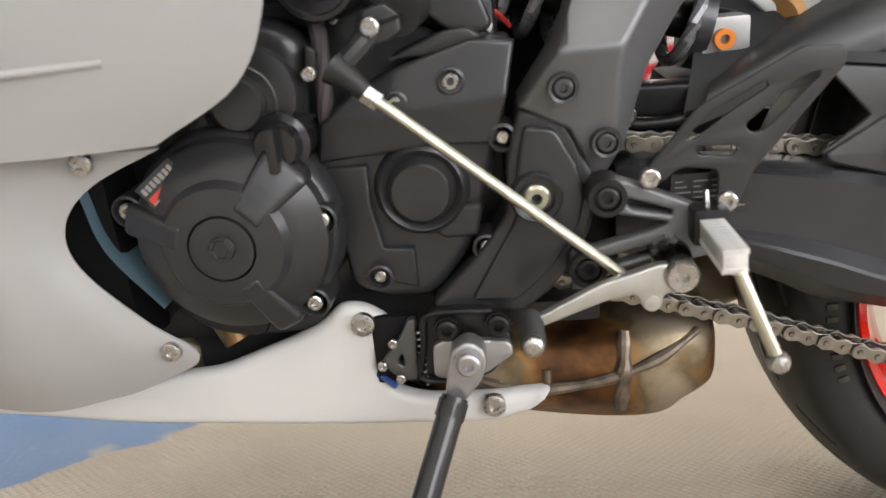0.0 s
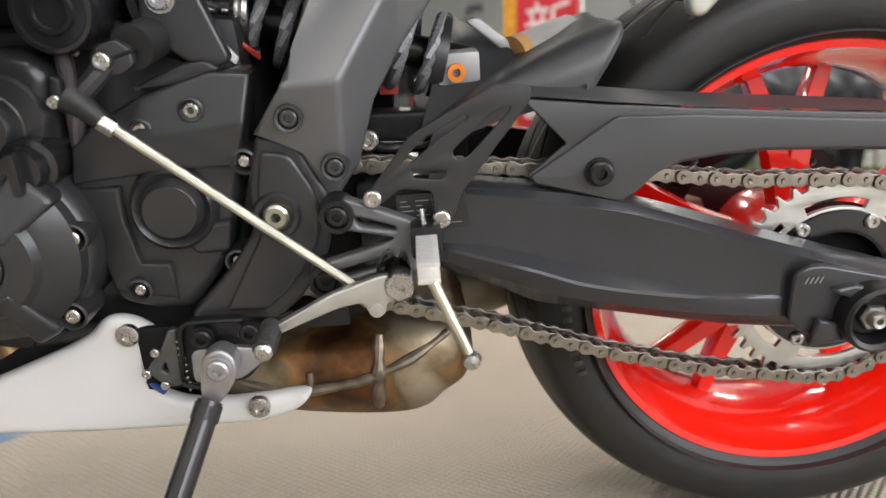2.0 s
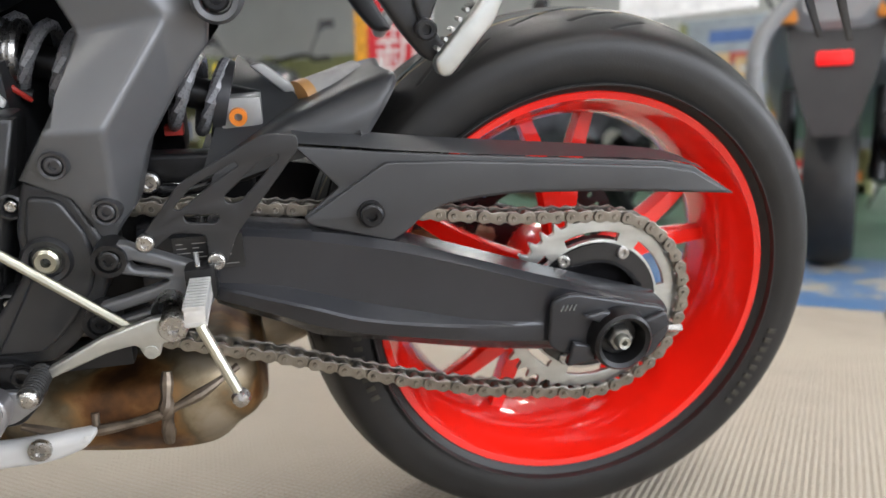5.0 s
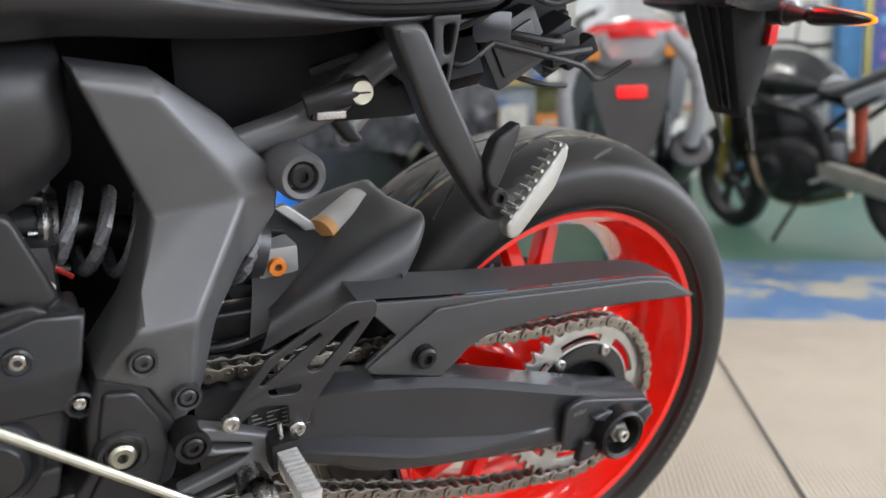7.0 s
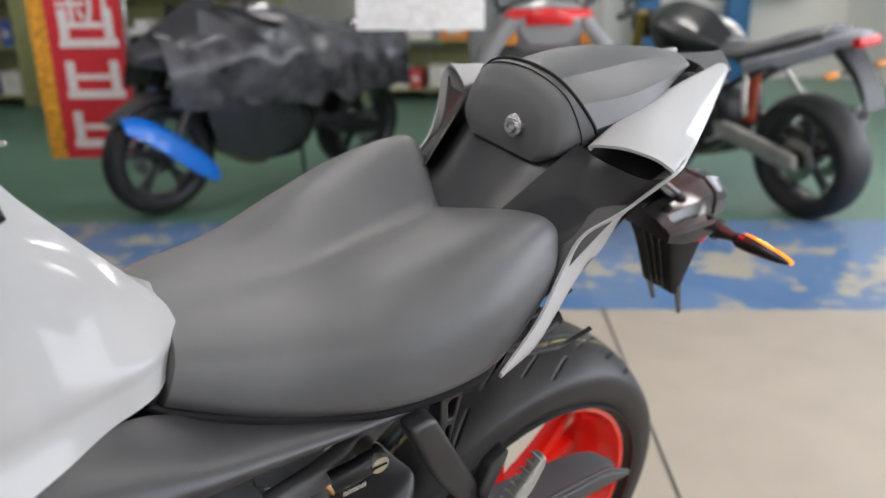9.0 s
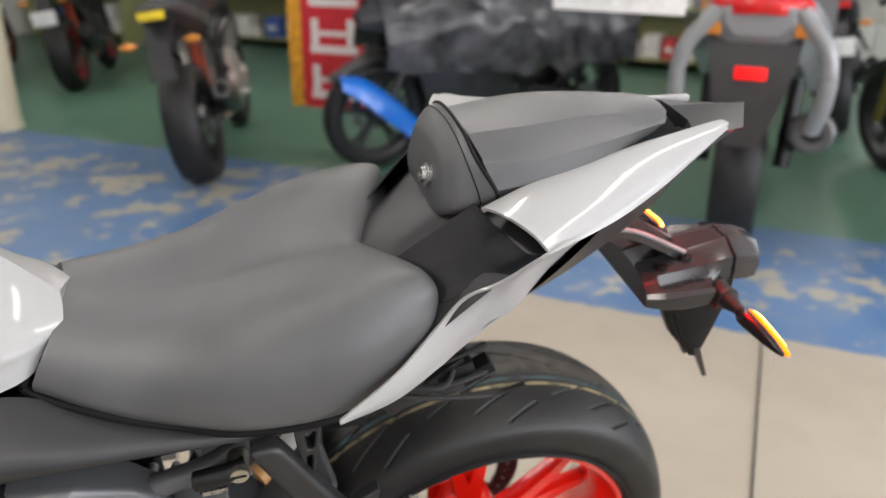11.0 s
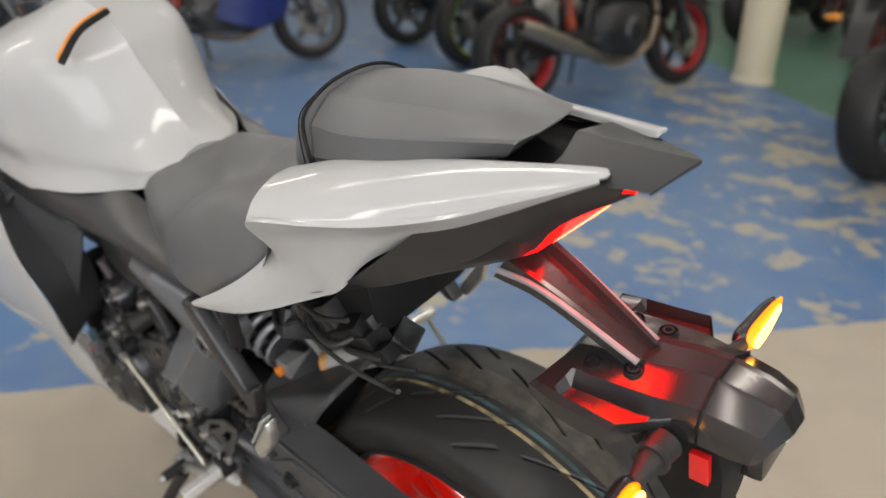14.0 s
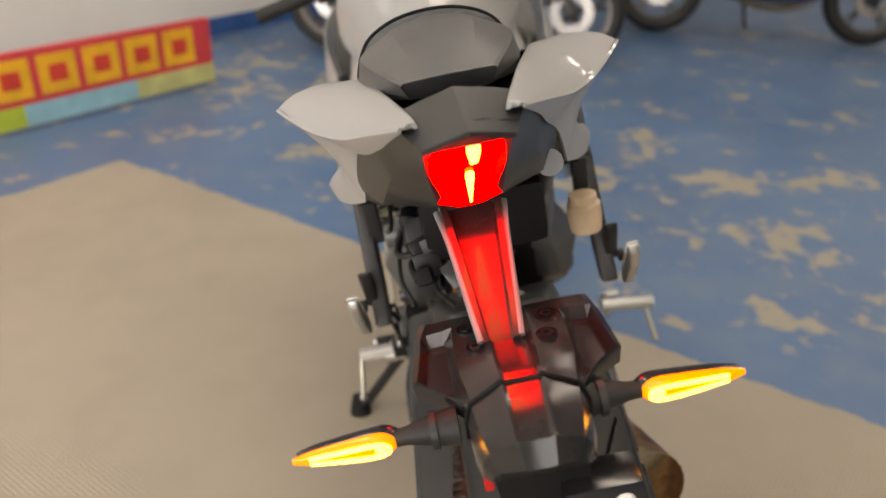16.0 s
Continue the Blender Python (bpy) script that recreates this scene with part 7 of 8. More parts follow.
def other_bike(m, label, paint, rim, tail=None, silver_engine=False, plate_white=True, muffler=None, fat=1.0, faired=False, fork=None, swing_col=None, front_guard=None, lamp_colour=(0.5, 0.01, 0.01), group="parked motorcycles", category="motorcycle"):
    """A parked motorcycle: own axes x to its rear, y to its right, rear tyre's foot at the origin."""
    b = empty("parked_motorcycle", m)
    tagged(b, label, category, group)
    pm = paint_of("bike_paint", paint, 0.28, coat=0.5)
    rm = paint_of("bike_rim", rim, 0.35, 0.2)
    tm = paint_of("bike_tail", tail or paint, 0.4)
    em = paint_of("bike_engine", (0.50, 0.49, 0.46) if silver_engine else (0.05, 0.05, 0.052), 0.36, 0.7)
    fm = paint_of("bike_fork", fork or (0.08, 0.08, 0.085), 0.3, 0.8)
    sm = paint_of("bike_swingarm", swing_col or (0.03, 0.03, 0.032), 0.4, 0.6)
    am = paint_of("dull_amber_lens", (0.55, 0.20, 0.02), 0.3)
    for nm, x, w in (("rear_wheel", 0.0, 0.088 * fat), ("front_wheel", -1.40, 0.060)):
        wh = part(nm, lathe([(0.215, -w * 0.8), (0.224, -w * 0.85), (0.205, -w * 0.5), (0.20, 0), (0.205, w * 0.5), (0.224, w * 0.85), (0.215, w * 0.8)], (0, 0, 0), "y", 40), rm, b)
        wh.location = (x, 0, 0.305)
        part("tyre", tyre_mesh(0.305, w, 0.222, 48, grooves=False), RUBBER, wh)
        for sp in spokes(0.03, 0.21, 5, 0.0, 0.0, 0.03, 0.022, 0.12):
            part("spoke", sp, rm if max(rim) < 0.25 else DARKSTEEL, wh)
        part("hub", lathe([(0.01, -0.06), (0.05, -0.055), (0.05, 0.055), (0.01, 0.06)], (0, 0, 0), "y", 20), em, wh)
        part("brake_disc", lathe([(0.07, 0.066), (0.125, 0.066), (0.125, 0.070), (0.07, 0.070)], (0, 0, 0), "y", 28, closed=True), STEEL, wh)
        part("caliper", block(0.06, 0.12, 0.055, 0.088, 0.05, 0.10, 0.012), em, wh)
        if x == 0.0:
            part("sprocket", lathe([(0.05, -0.075), (0.105, -0.075), (0.105, -0.080), (0.05, -0.080)], (0, 0, 0), "y", 30, closed=True), STEEL, wh)
    for sd in (-1, 1):
        part("swingarm_beam", plate([(-0.52, 0.43), (-0.45, 0.45), (-0.20, 0.40), (0.04, 0.34), (0.05, 0.27), (-0.10, 0.28), (-0.50, 0.36)], sd * 0.125 - 0.016, sd * 0.125 + 0.016, bevel=0.008), sm, b)
        part("fork_leg", tube([(-1.40, sd * 0.095, 0.305), (-1.28, sd * 0.095, 0.60), (-1.13, sd * 0.095, 0.98)], 0.027, 2, 12, radii=[0.024, 0.024, 0.032, 0.030]), fm, b)
        part("sub_frame", tube([(-0.50, sd * 0.10, 0.58), (-0.30, sd * 0.11, 0.68), (0.02, sd * 0.09, 0.80), (0.20, sd * 0.05, 0.86)], 0.015, 4, 10), DARKSTEEL, b)
        part("frame", tube([(-0.45, sd * 0.11, 0.40), (-0.52, sd * 0.13, 0.66), (-0.85, sd * 0.15, 0.78), (-1.13, sd * 0.05, 0.92)], 0.030, 5, 10), DARKSTEEL, b)
        part("foot_peg", tube([(-0.42, sd * 0.14, 0.38), (-0.42, sd * 0.26, 0.37)], 0.011, 1, 8), STEEL, b)
        part("pillion_hanger", tube([(-0.28, sd * 0.12, 0.70), (-0.24, sd * 0.17, 0.58), (-0.20, sd * 0.20, 0.52)], 0.012, 3, 8), sm, b)
        st_ = part("indicator", tube([(0.24, sd * 0.05, 0.74), (0.25, sd * 0.12, 0.74)], 0.007, 1, 8), BLACK, b)
        part("lens", tube([(0.25, sd * 0.11, 0.74), (0.25, sd * 0.15, 0.74), (0.25, sd * 0.185, 0.74)], 0.014, 3, 10, radii=[0.012, 0.020, 0.008]), am, st_)
        mr = part("mirror", tube([(-1.05, sd * 0.24, 1.04), (-1.08, sd * 0.30, 1.16), (-1.08, sd * 0.36, 1.22)], 0.007, 3, 8), BLACK, b)
        part("mirror_head", loft([[(-1.07, sd * 0.31, 1.20), (-1.07, sd * 0.34, 1.26), (-1.07, sd * 0.43, 1.25), (-1.07, sd * 0.43, 1.20), (-1.07, sd * 0.31, 1.20)], [(-1.10, sd * 0.32, 1.21), (-1.10, sd * 0.35, 1.25), (-1.10, sd * 0.42, 1.24), (-1.10, sd * 0.42, 1.21), (-1.10, sd * 0.32, 1.21)]], 2, 1, mirror=False, sharp=True), BLACK, mr)
        part("grip", tube([(-0.98, sd * 0.26, 1.01), (-0.95, sd * 0.38, 1.00)], 0.018, 1, 10), RUBBER, b)
    en = part("engine", loft([[(-0.50, -0.11, 0.30), (-0.49, -0.14, 0.40), (-0.51, -0.11, 0.50), (-0.52, 0, 0.52)], [(-0.62, -0.15, 0.25), (-0.62, -0.18, 0.40), (-0.62, -0.14, 0.56), (-0.62, 0, 0.58)], [(-0.80, -0.15, 0.24), (-0.80, -0.18, 0.40), (-0.80, -0.14, 0.58), (-0.80, 0, 0.62)], [(-0.94, -0.12, 0.28), (-0.95, -0.15, 0.40), (-0.97, -0.13, 0.55), (-0.98, 0, 0.60)]], 4, 4), em, b, "cast engine cases")
    for k in range(5):
        fz = 0.575 + k * 0.022
        part("fin", block(-0.98 - 0.01 * k, -0.70 - 0.01 * k, -0.16, 0.16, fz, fz + 0.008, 0.002), em, en)
    part("cylinder_head", block(-1.03, -0.74, -0.15, 0.15, 0.68, 0.76, 0.02), em, en)
    for sd in (-1, 1):
        part("engine_cover", lathe([(0.0005, sd * 0.205), (0.06, sd * 0.20), (0.09, sd * 0.175), (0.10, sd * 0.12)], (-0.80, 0, 0.40), "y", 28), em, en)
        part("cover", lathe([(0.0005, sd * 0.185), (0.04, sd * 0.18), (0.065, sd * 0.165), (0.07, sd * 0.12)], (-0.60, 0, 0.42), "y", 24), em, en)
        part("header_pipe", tube([(-1.02, sd * 0.07, 0.66), (-1.10, sd * 0.08, 0.50), (-1.02, sd * 0.07, 0.28), (-0.80, sd * 0.05, 0.20), (-0.55, 0.08, 0.24)], 0.02, 5, 12), paint_of("bike_header", (0.35, 0.28, 0.20), 0.35, 0.9), en)
    part("radiator", block(-1.16, -1.12, -0.15, 0.15, 0.45, 0.74, 0.01), DARKSTEEL, b)
    part("shock", tube([(-0.42, 0.02, 0.42), (-0.36, 0.02, 0.72)], 0.035, 1, 12), paint_of("bike_shock", (0.30, 0.05, 0.02), 0.4), b)
    part("fuel_tank", loft([[(-0.50, -0.08, 0.78), (-0.50, -0.09, 0.82), (-0.50, 0, 0.86)], [(-0.65, -0.13, 0.78), (-0.65, -0.15, 0.88), (-0.65, 0, 0.98)], [(-0.90, -0.14, 0.80), (-0.90, -0.17, 0.92), (-0.90, 0, 1.03)], [(-1.08, -0.08, 0.86), (-1.08, -0.10, 0.94), (-1.08, 0, 1.0)]], 5, 5), pm, b)
    part("seat", loft([[(-0.52, -0.08, 0.78), (-0.52, -0.09, 0.81), (-0.52, 0, 0.83)], [(-0.35, -0.12, 0.76), (-0.35, -0.13, 0.80), (-0.35, 0, 0.83)], [(-0.10, -0.11, 0.82), (-0.10, -0.12, 0.86), (-0.10, 0, 0.89)], [(0.14, -0.08, 0.88), (0.14, -0.09, 0.91), (0.14, 0, 0.93)]], 5, 5), SEATSKIN, b)
    part("tail_cowl", loft([[(-0.30, -0.12, 0.70), (-0.30, -0.13, 0.76), (-0.30, 0, 0.78)], [(0.0, -0.10, 0.76), (0.0, -0.12, 0.83), (0.0, 0, 0.85)], [(0.22, -0.06, 0.84), (0.22, -0.08, 0.89), (0.22, 0, 0.91)], [(0.30, -0.03, 0.86), (0.30, -0.04, 0.89), (0.30, 0, 0.90)]], 5, 5), tm, b)
    part("tail_lamp", block(0.27, 0.31, -0.06, 0.06, 0.845, 0.885, 0.008), paint_of("bike_lamp", lamp_colour, 0.2), b)
    fl = part("mudguard", loft([[(0.16, -0.07, 0.84), (0.20, -0.07, 0.86), (0.20, 0.07, 0.86), (0.16, 0.07, 0.84)], [(0.28, -0.05, 0.70), (0.31, -0.05, 0.71), (0.31, 0.05, 0.71), (0.28, 0.05, 0.70)], [(0.35, -0.06, 0.58), (0.36, -0.06, 0.58), (0.36, 0.06, 0.58), (0.35, 0.06, 0.58)]], 4, 1, mirror=False, sharp=True), BLACK, b)
    if plate_white:
        part("plate_holder", block(0.352, 0.362, -0.09, 0.09, 0.56, 0.67, 0.004, None), paint_of("blank_plate", (0.7, 0.7, 0.68), 0.4), fl, "blank white plate")
    part("handlebar", tube([(-0.97, -0.30, 1.00), (-1.1, -0.20, 1.06), (-1.12, 0, 1.05), (-1.1, 0.20, 1.06), (-0.97, 0.30, 1.00)], 0.014, 5, 10), DARKSTEEL, b)
    part("headlamp", lathe([(0.0005, -1.30), (0.05, -1.30), (0.085, -1.26), (0.08, -1.18), (0.03, -1.13)], (0, 0, 0.90), "x", 24), BLACK, b)
    part("front_mudguard", loft([[(-1.10, -0.055, 0.42), (-1.10, -0.06, 0.46), (-1.10, 0, 0.49)], [(-1.28, -0.065, 0.56), (-1.28, -0.075, 0.60), (-1.28, 0, 0.63)], [(-1.45, -0.06, 0.60), (-1.45, -0.068, 0.625), (-1.45, 0, 0.645)], [(-1.66, -0.045, 0.50), (-1.67, -0.05, 0.515), (-1.69, 0, 0.535)]], 5, 4), paint_of("guard_paint", front_guard, 0.25, coat=0.5) if front_guard else BLACK, b)
    if faired:
        for sd in (-1, 1):
            part("fairing", thick(loft([[(-0.62, sd * 0.20, 0.35), (-0.70, sd * 0.23, 0.60), (-0.80, sd * 0.22, 0.85)], [(-0.90, sd * 0.21, 0.26), (-0.95, sd * 0.25, 0.60), (-1.0, sd * 0.23, 0.95)], [(-1.15, sd * 0.14, 0.34), (-1.25, sd * 0.18, 0.65), (-1.25, sd * 0.14, 1.05)]], 5, 5, mirror=False, cap=False), 0.004), pm, b)
        part("nose", loft([[(-1.12, -0.17, 0.78), (-1.12, -0.19, 0.95), (-1.10, 0, 1.14)], [(-1.35, -0.13, 0.76), (-1.35, -0.15, 0.88), (-1.33, 0, 1.00)], [(-1.52, -0.04, 0.78), (-1.53, -0.05, 0.82), (-1.54, 0, 0.86)]], 5, 5), pm, b)
    mf = part("muffler", tube([(-0.55, 0.12, 0.26), (-0.30, 0.17, 0.33), (-0.05, 0.19, 0.42), (0.12, 0.20, 0.48)], 0.045, 5, 16, radii=[0.022, 0.045, 0.055, 0.055, 0.045]), paint_of("muffler_skin", muffler or (0.06, 0.06, 0.06), 0.35, 0.6), b)
    part("outlet", tube([(0.11, 0.20, 0.476), (0.128, 0.2005, 0.483)], 0.028, 1, 14), DARK, mf)
    part("side_stand", tube([(-0.60, -0.16, 0.28), (-0.68, -0.30, 0.05)], 0.011, 1, 8), DARKSTEEL, b)
    return b


DK, GREYR = (0.012, 0.012, 0.013), (0.10, 0.10, 0.105)
ROW = -103
other_bike(pose(-0.40, 3.12, 0, 8, 0, -100), "black naked motorcycle with a bare alloy engine and yellow tail", DK, (0.02, 0.02, 0.02), silver_engine=True, plate_white=False, lamp_colour=(0.6, 0.45, 0.02))
other_bike(pose(-2.38, 2.92, 0, 8, 0, ROW), "black motorcycle with dark red rims and a pale muffler", DK, (0.30, 0.012, 0.014), muffler=(0.22, 0.20, 0.16), plate_white=False)
other_bike(pose(-3.38, 3.62, 0, 8, 0, ROW), "black motorcycle with lime yellow rims", DK, (0.42, 0.55, 0.02), plate_white=False, silver_engine=True)
other_bike(pose(-4.42, 3.95, 0, 8, 0, ROW), "black motorcycle with black rims on the blue floor", DK, (0.02, 0.02, 0.02), tail=(0.4, 0.25, 0.02))
other_bike(pose(-1.42, 6.20, 0, 8, 0, -95), "black motorcycle with a red lamp, green indicator and blank white plate", DK, (0.20, 0.02, 0.02), tail=(0.05, 0.3, 0.08), lamp_colour=(0.7, 0.02, 0.02))
other_bike(pose(-2.45, 6.28, 0, 8, 0, -98), "red and black motorcycle with dark red rims", (0.40, 0.015, 0.015), (0.18, 0.015, 0.015), plate_white=False)
other_bike(pose(-4.05, -0.62, 0, 8, 0, ROW), "black motorcycle with grey rims beside the partition wall", DK, (0.28, 0.27, 0.26), plate_white=False)
other_bike(pose(-4.75, 1.58, 0, 8, 0, ROW), "dark blue faired motorcycle with grey rims", (0.02, 0.03, 0.14), GREYR, faired=True)
other_bike(pose(2.97, 1.00, 0, 8, 0, -105), "black naked motorcycle with a gold fork and swingarm", DK, (0.03, 0.03, 0.03), plate_white=False, fork=(0.50, 0.36, 0.10), swing_col=(0.42, 0.40, 0.36), tail=(0.30, 0.31, 0.33))
wrapped = other_bike(pose(1.87, 3.50, 0, 8, 0, 13), "black faired motorcycle with a bright blue front mudguard, in clear wrap", (0.03, 0.03, 0.034), (0.05, 0.05, 0.055), faired=True, plate_white=False, fat=1.1)
other_bike(pose(3.70, 3.20, 0, 8, 0, -130), "black motorcycle with a grey rim behind the scooter", DK, GREYR)
other_bike(pose(1.10, 5.70, 0, 8, 0, -100), "black motorcycle with grey rims behind the banner", (0.05, 0.05, 0.055), (0.12, 0.12, 0.12), silver_engine=True)


BLUEGUARD = mat("bright_blue_gloss_paint", (0.01, 0.15, 0.62), 0.22, scale=8, vary=0.1, bump=0.0, coat=0.5)
part("blue_mudguard", thick(loft([
    [(-1.66, -0.16, 0.50), (-1.665, -0.13, 0.545), (-1.65, -0.07, 0.555), (-1.63, -0.02, 0.52)],
    [(-1.56, -0.21, 0.44), (-1.55, -0.17, 0.525), (-1.54, -0.09, 0.545), (-1.53, -0.02, 0.47)],
    [(-1.42, -0.24, 0.33), (-1.40, -0.20, 0.435), (-1.39, -0.11, 0.455), (-1.38, -0.04, 0.37)],
    [(-1.26, -0.24, 0.22), (-1.23, -0.21, 0.30), (-1.22, -0.14, 0.315), (-1.22, -0.08, 0.26)],
    [(-1.20, -0.22, 0.20), (-1.18, -0.20, 0.24), (-1.175, -0.15, 0.25), (-1.18, -0.10, 0.22)]], 5, 5, mirror=False, cap=False), 0.006), BLUEGUARD, wrapped, "bright blue gloss front mudguard")


# scooter seen from behind, grey with a red lamp band
sco = empty("scooter", pose(1.74, 1.64, 0, 0, 0, -130) @ Matrix.Diagonal((1.1, 1.2, 1.1, 1)))
tagged(sco, "grey maxi scooter with red tail lamp band on the green floor", "scooter")
SGREY = mat("grey_scooter_paint", (0.20, 0.205, 0.21), 0.3, scale=6, vary=0.05, bump=0.0, coat=0.4)
for x in (0.0, -1.5):
    wh = part("wheel", lathe([(0.16, -0.05), (0.17, -0.055), (0.15, 0), (0.17, 0.055), (0.16, 0.05)], (0, 0, 0), "y", 32), DARKSTEEL, sco)
    wh.location = (x, 0, 0.28)
    part("tyre", tyre_mesh(0.28, 0.075, 0.17, 48, grooves=False), RUBBER, wh)
    part("hub", lathe([(0.01, -0.05), (0.15, -0.03), (0.15, 0.03), (0.01, 0.05)], (0, 0, 0), "y", 24), DARKSTEEL, wh)
part("body", loft([[(-1.0, -0.20, 0.45), (-1.0, -0.22, 0.62), (-1.0, -0.15, 0.72), (-1.0, 0, 0.74)], [(-0.5, -0.19, 0.52), (-0.5, -0.24, 0.66), (-0.5, -0.18, 0.80), (-0.5, 0, 0.83)], [(0.0, -0.15, 0.66), (0.0, -0.21, 0.76), (0.0, -0.16, 0.88), (0.0, 0, 0.91)], [(0.26, -0.10, 0.74), (0.28, -0.15, 0.82), (0.27, -0.12, 0.92), (0.26, 0, 0.95)], [(0.34, -0.06, 0.80), (0.36, -0.09, 0.85), (0.35, -0.07, 0.90), (0.34, 0, 0.92)]], 6, 5), SGREY, sco)
part("lamp_band", loft([[(0.30, -0.145, 0.86), (0.31, -0.14, 0.905), (0.30, -0.12, 0.92)], [(0.355, -0.07, 0.865), (0.362, -0.06, 0.90), (0.35, -0.05, 0.92)], [(0.37, 0, 0.87), (0.372, 0, 0.90), (0.36, 0, 0.925)], [(0.355, 0.07, 0.865), (0.362, 0.06, 0.90), (0.35, 0.05, 0.92)], [(0.30, 0.145, 0.86), (0.31, 0.14, 0.905), (0.30, 0.12, 0.92)]], 4, 2, mirror=False, cap=False), REFLECTOR, sco)
for s in (-1, 1):
    part("indicator", block(0.30, 0.345, s * 0.13 - 0.03, s * 0.13 + 0.03, 0.80, 0.845, 0.01), mat("dull_amber", (0.5, 0.18, 0.02), 0.3), sco)
    part("arch", tube([(0.33, s * 0.11, 0.88), (0.34, s * 0.195, 0.76), (0.33, s * 0.21, 0.62), (0.28, s * 0.19, 0.50)], 0.026, 5, 12), SGREY, sco)
    part("rear_shock", tube([(-0.02, s * 0.13, 0.30), (-0.08, s * 0.14, 0.62)], 0.025, 1, 12), DARKSTEEL, sco)
    part("grab_rail", tube([(-0.1, s * 0.14, 0.90), (0.1, s * 0.17, 0.96), (0.28, s * 0.10, 0.98)], 0.014, 4, 10), SGREY, sco)
    part("mirror", tube([(-1.2, s * 0.25, 1.0), (-1.18, s * 0.34, 1.18), (-1.18, s * 0.42, 1.22)], 0.02, 4, 10, radii=[0.008, 0.008, 0.05]), BLACK, sco)
flp = part("mudguard", loft([[(0.27, -0.13, 0.82), (0.30, -0.13, 0.82), (0.30, 0.13, 0.82), (0.27, 0.13, 0.82)], [(0.32, -0.12, 0.70), (0.34, -0.12, 0.70), (0.34, 0.12, 0.70), (0.32, 0.12, 0.70)], [(0.36, -0.075, 0.52), (0.37, -0.075, 0.52), (0.37, 0.075, 0.52), (0.36, 0.075, 0.52)], [(0.375, -0.045, 0.45), (0.38, -0.045, 0.45), (0.38, 0.045, 0.45), (0.375, 0.045, 0.45)]], 4, 1, mirror=False, sharp=True), BLACK, sco)
# reflector given a slight glow of its own in place of returned light
part("red_reflector", block(0.350, 0.362, -0.045, 0.045, 0.665, 0.705, 0.004), glow("self_lit_red_reflector", (1, 0.01, 0.01), 0.8, (0.6, 0.01, 0.01)), flp)
part("muffler", tube([(-0.5, 0.17, 0.32), (-0.1, 0.19, 0.41), (0.22, 0.197, 0.480)], 0.062, 4, 20), DARKSTEEL, sco)
part("muffler_ring", lathe([(0.026, 0.236), (0.030, 0.246), (0.056, 0.248), (0.066, 0.240), (0.070, 0.215)], (0, 0.197, 0.485), "x", 28), paint_of("muffler_ring_grey", (0.10, 0.10, 0.10), 0.4, 0.5), sco)
part("seat", loft([[(-1.0, -0.14, 0.74), (-1.0, -0.13, 0.78), (-1.0, 0, 0.79)], [(-0.4, -0.17, 0.80), (-0.4, -0.16, 0.88), (-0.4, 0, 0.90)], [(0.12, -0.12, 0.90), (0.12, -0.11, 0.95), (0.12, 0, 0.97)]], 5, 5), SEATSKIN, sco)
part("front_shield", loft([[(-1.25, -0.25, 0.40), (-1.28, -0.28, 0.75), (-1.20, -0.22, 1.05), (-1.20, 0, 1.10)], [(-1.45, -0.18, 0.45), (-1.48, -0.20, 0.75), (-1.42, -0.15, 1.05), (-1.42, 0, 1.12)]], 4, 5), SGREY, sco)
part("windscreen", thick(loft([[(-1.30, -0.20, 1.05), (-1.36, 0, 1.08)], [(-1.15, -0.17, 1.40), (-1.18, 0, 1.43)]], 4, 4, cap=False), 0.004), LENS_CLEAR, sco)

# crumpled clear wrap over the faired machine
rows_ = []
for k in range(15):
    x = -1.45 + k * 0.12
    hump = 0.16 * math.exp(-((x + 0.85) / 0.35) ** 2) + 0.05 * math.exp(-((x - 0.1) / 0.3) ** 2)
    row = []
    for q in range(15):
        a = math.pi * (q / 14)
        w = 0.30 - 0.10 * abs(x + 0.6)
        p = Vector((x, -w * math.cos(a), 0.58 + (0.34 + hump) * math.sin(a) ** 0.6))
        row.append(p + Vector((0.3, 1, 1)) * (0.05 * noise.noise(p * 7.0) + 0.03 * noise.noise(p * 17.0)))
    rows_.append(row)
WRAP = mat("crumpled_clear_wrap", (0.060, 0.060, 0.066), 0.22, scale=9, vary=0.7, bump=0.4, grain=60)
wrap = part("plastic_wrap", thick(loft(rows_, 3, 3, mirror=False, cap=False), 0.003), WRAP)
wrap.matrix_basis = pose(1.87, 3.50, 0, 8, 0, 13)
tagged(wrap, "crumpled dark clear plastic wrap over a parked motorcycle", "plastic wrap")

# red sales banner with white print and a yellow edge
CLOTH = mat("red_banner_cloth", (0.55, 0.02, 0.03), 0.7, scale=14, vary=0.12, bump=0.2)
YCLOTH = mat("yellow_banner_edge", (0.65, 0.30, 0.02), 0.7, scale=40, vary=0.5)
WPRINT = mat("white_print", (0.70, 0.66, 0.64), 0.7)
ban = empty("sales_banner", pose(0.34, 3.74, 0, 0, 0, -38))
tagged(ban, "tall red sales banner with pale print and a yellow edge", "banner")
part("pole", tube([(0.26, 0.02, 0.0), (0.26, 0.02, 2.2)], 0.012, 1, 10), STEEL, ban)
cloth = part("cloth", block(-0.25, 0.25, -0.002, 0.002, 0.23, 2.15, 0), CLOTH, ban, smooth=False)
part("edge_strip", block(-0.25, -0.16, -0.0042, -0.0022, 0.23, 2.15, 0), YCLOTH, ban, smooth=False)
rng = random.Random(5)
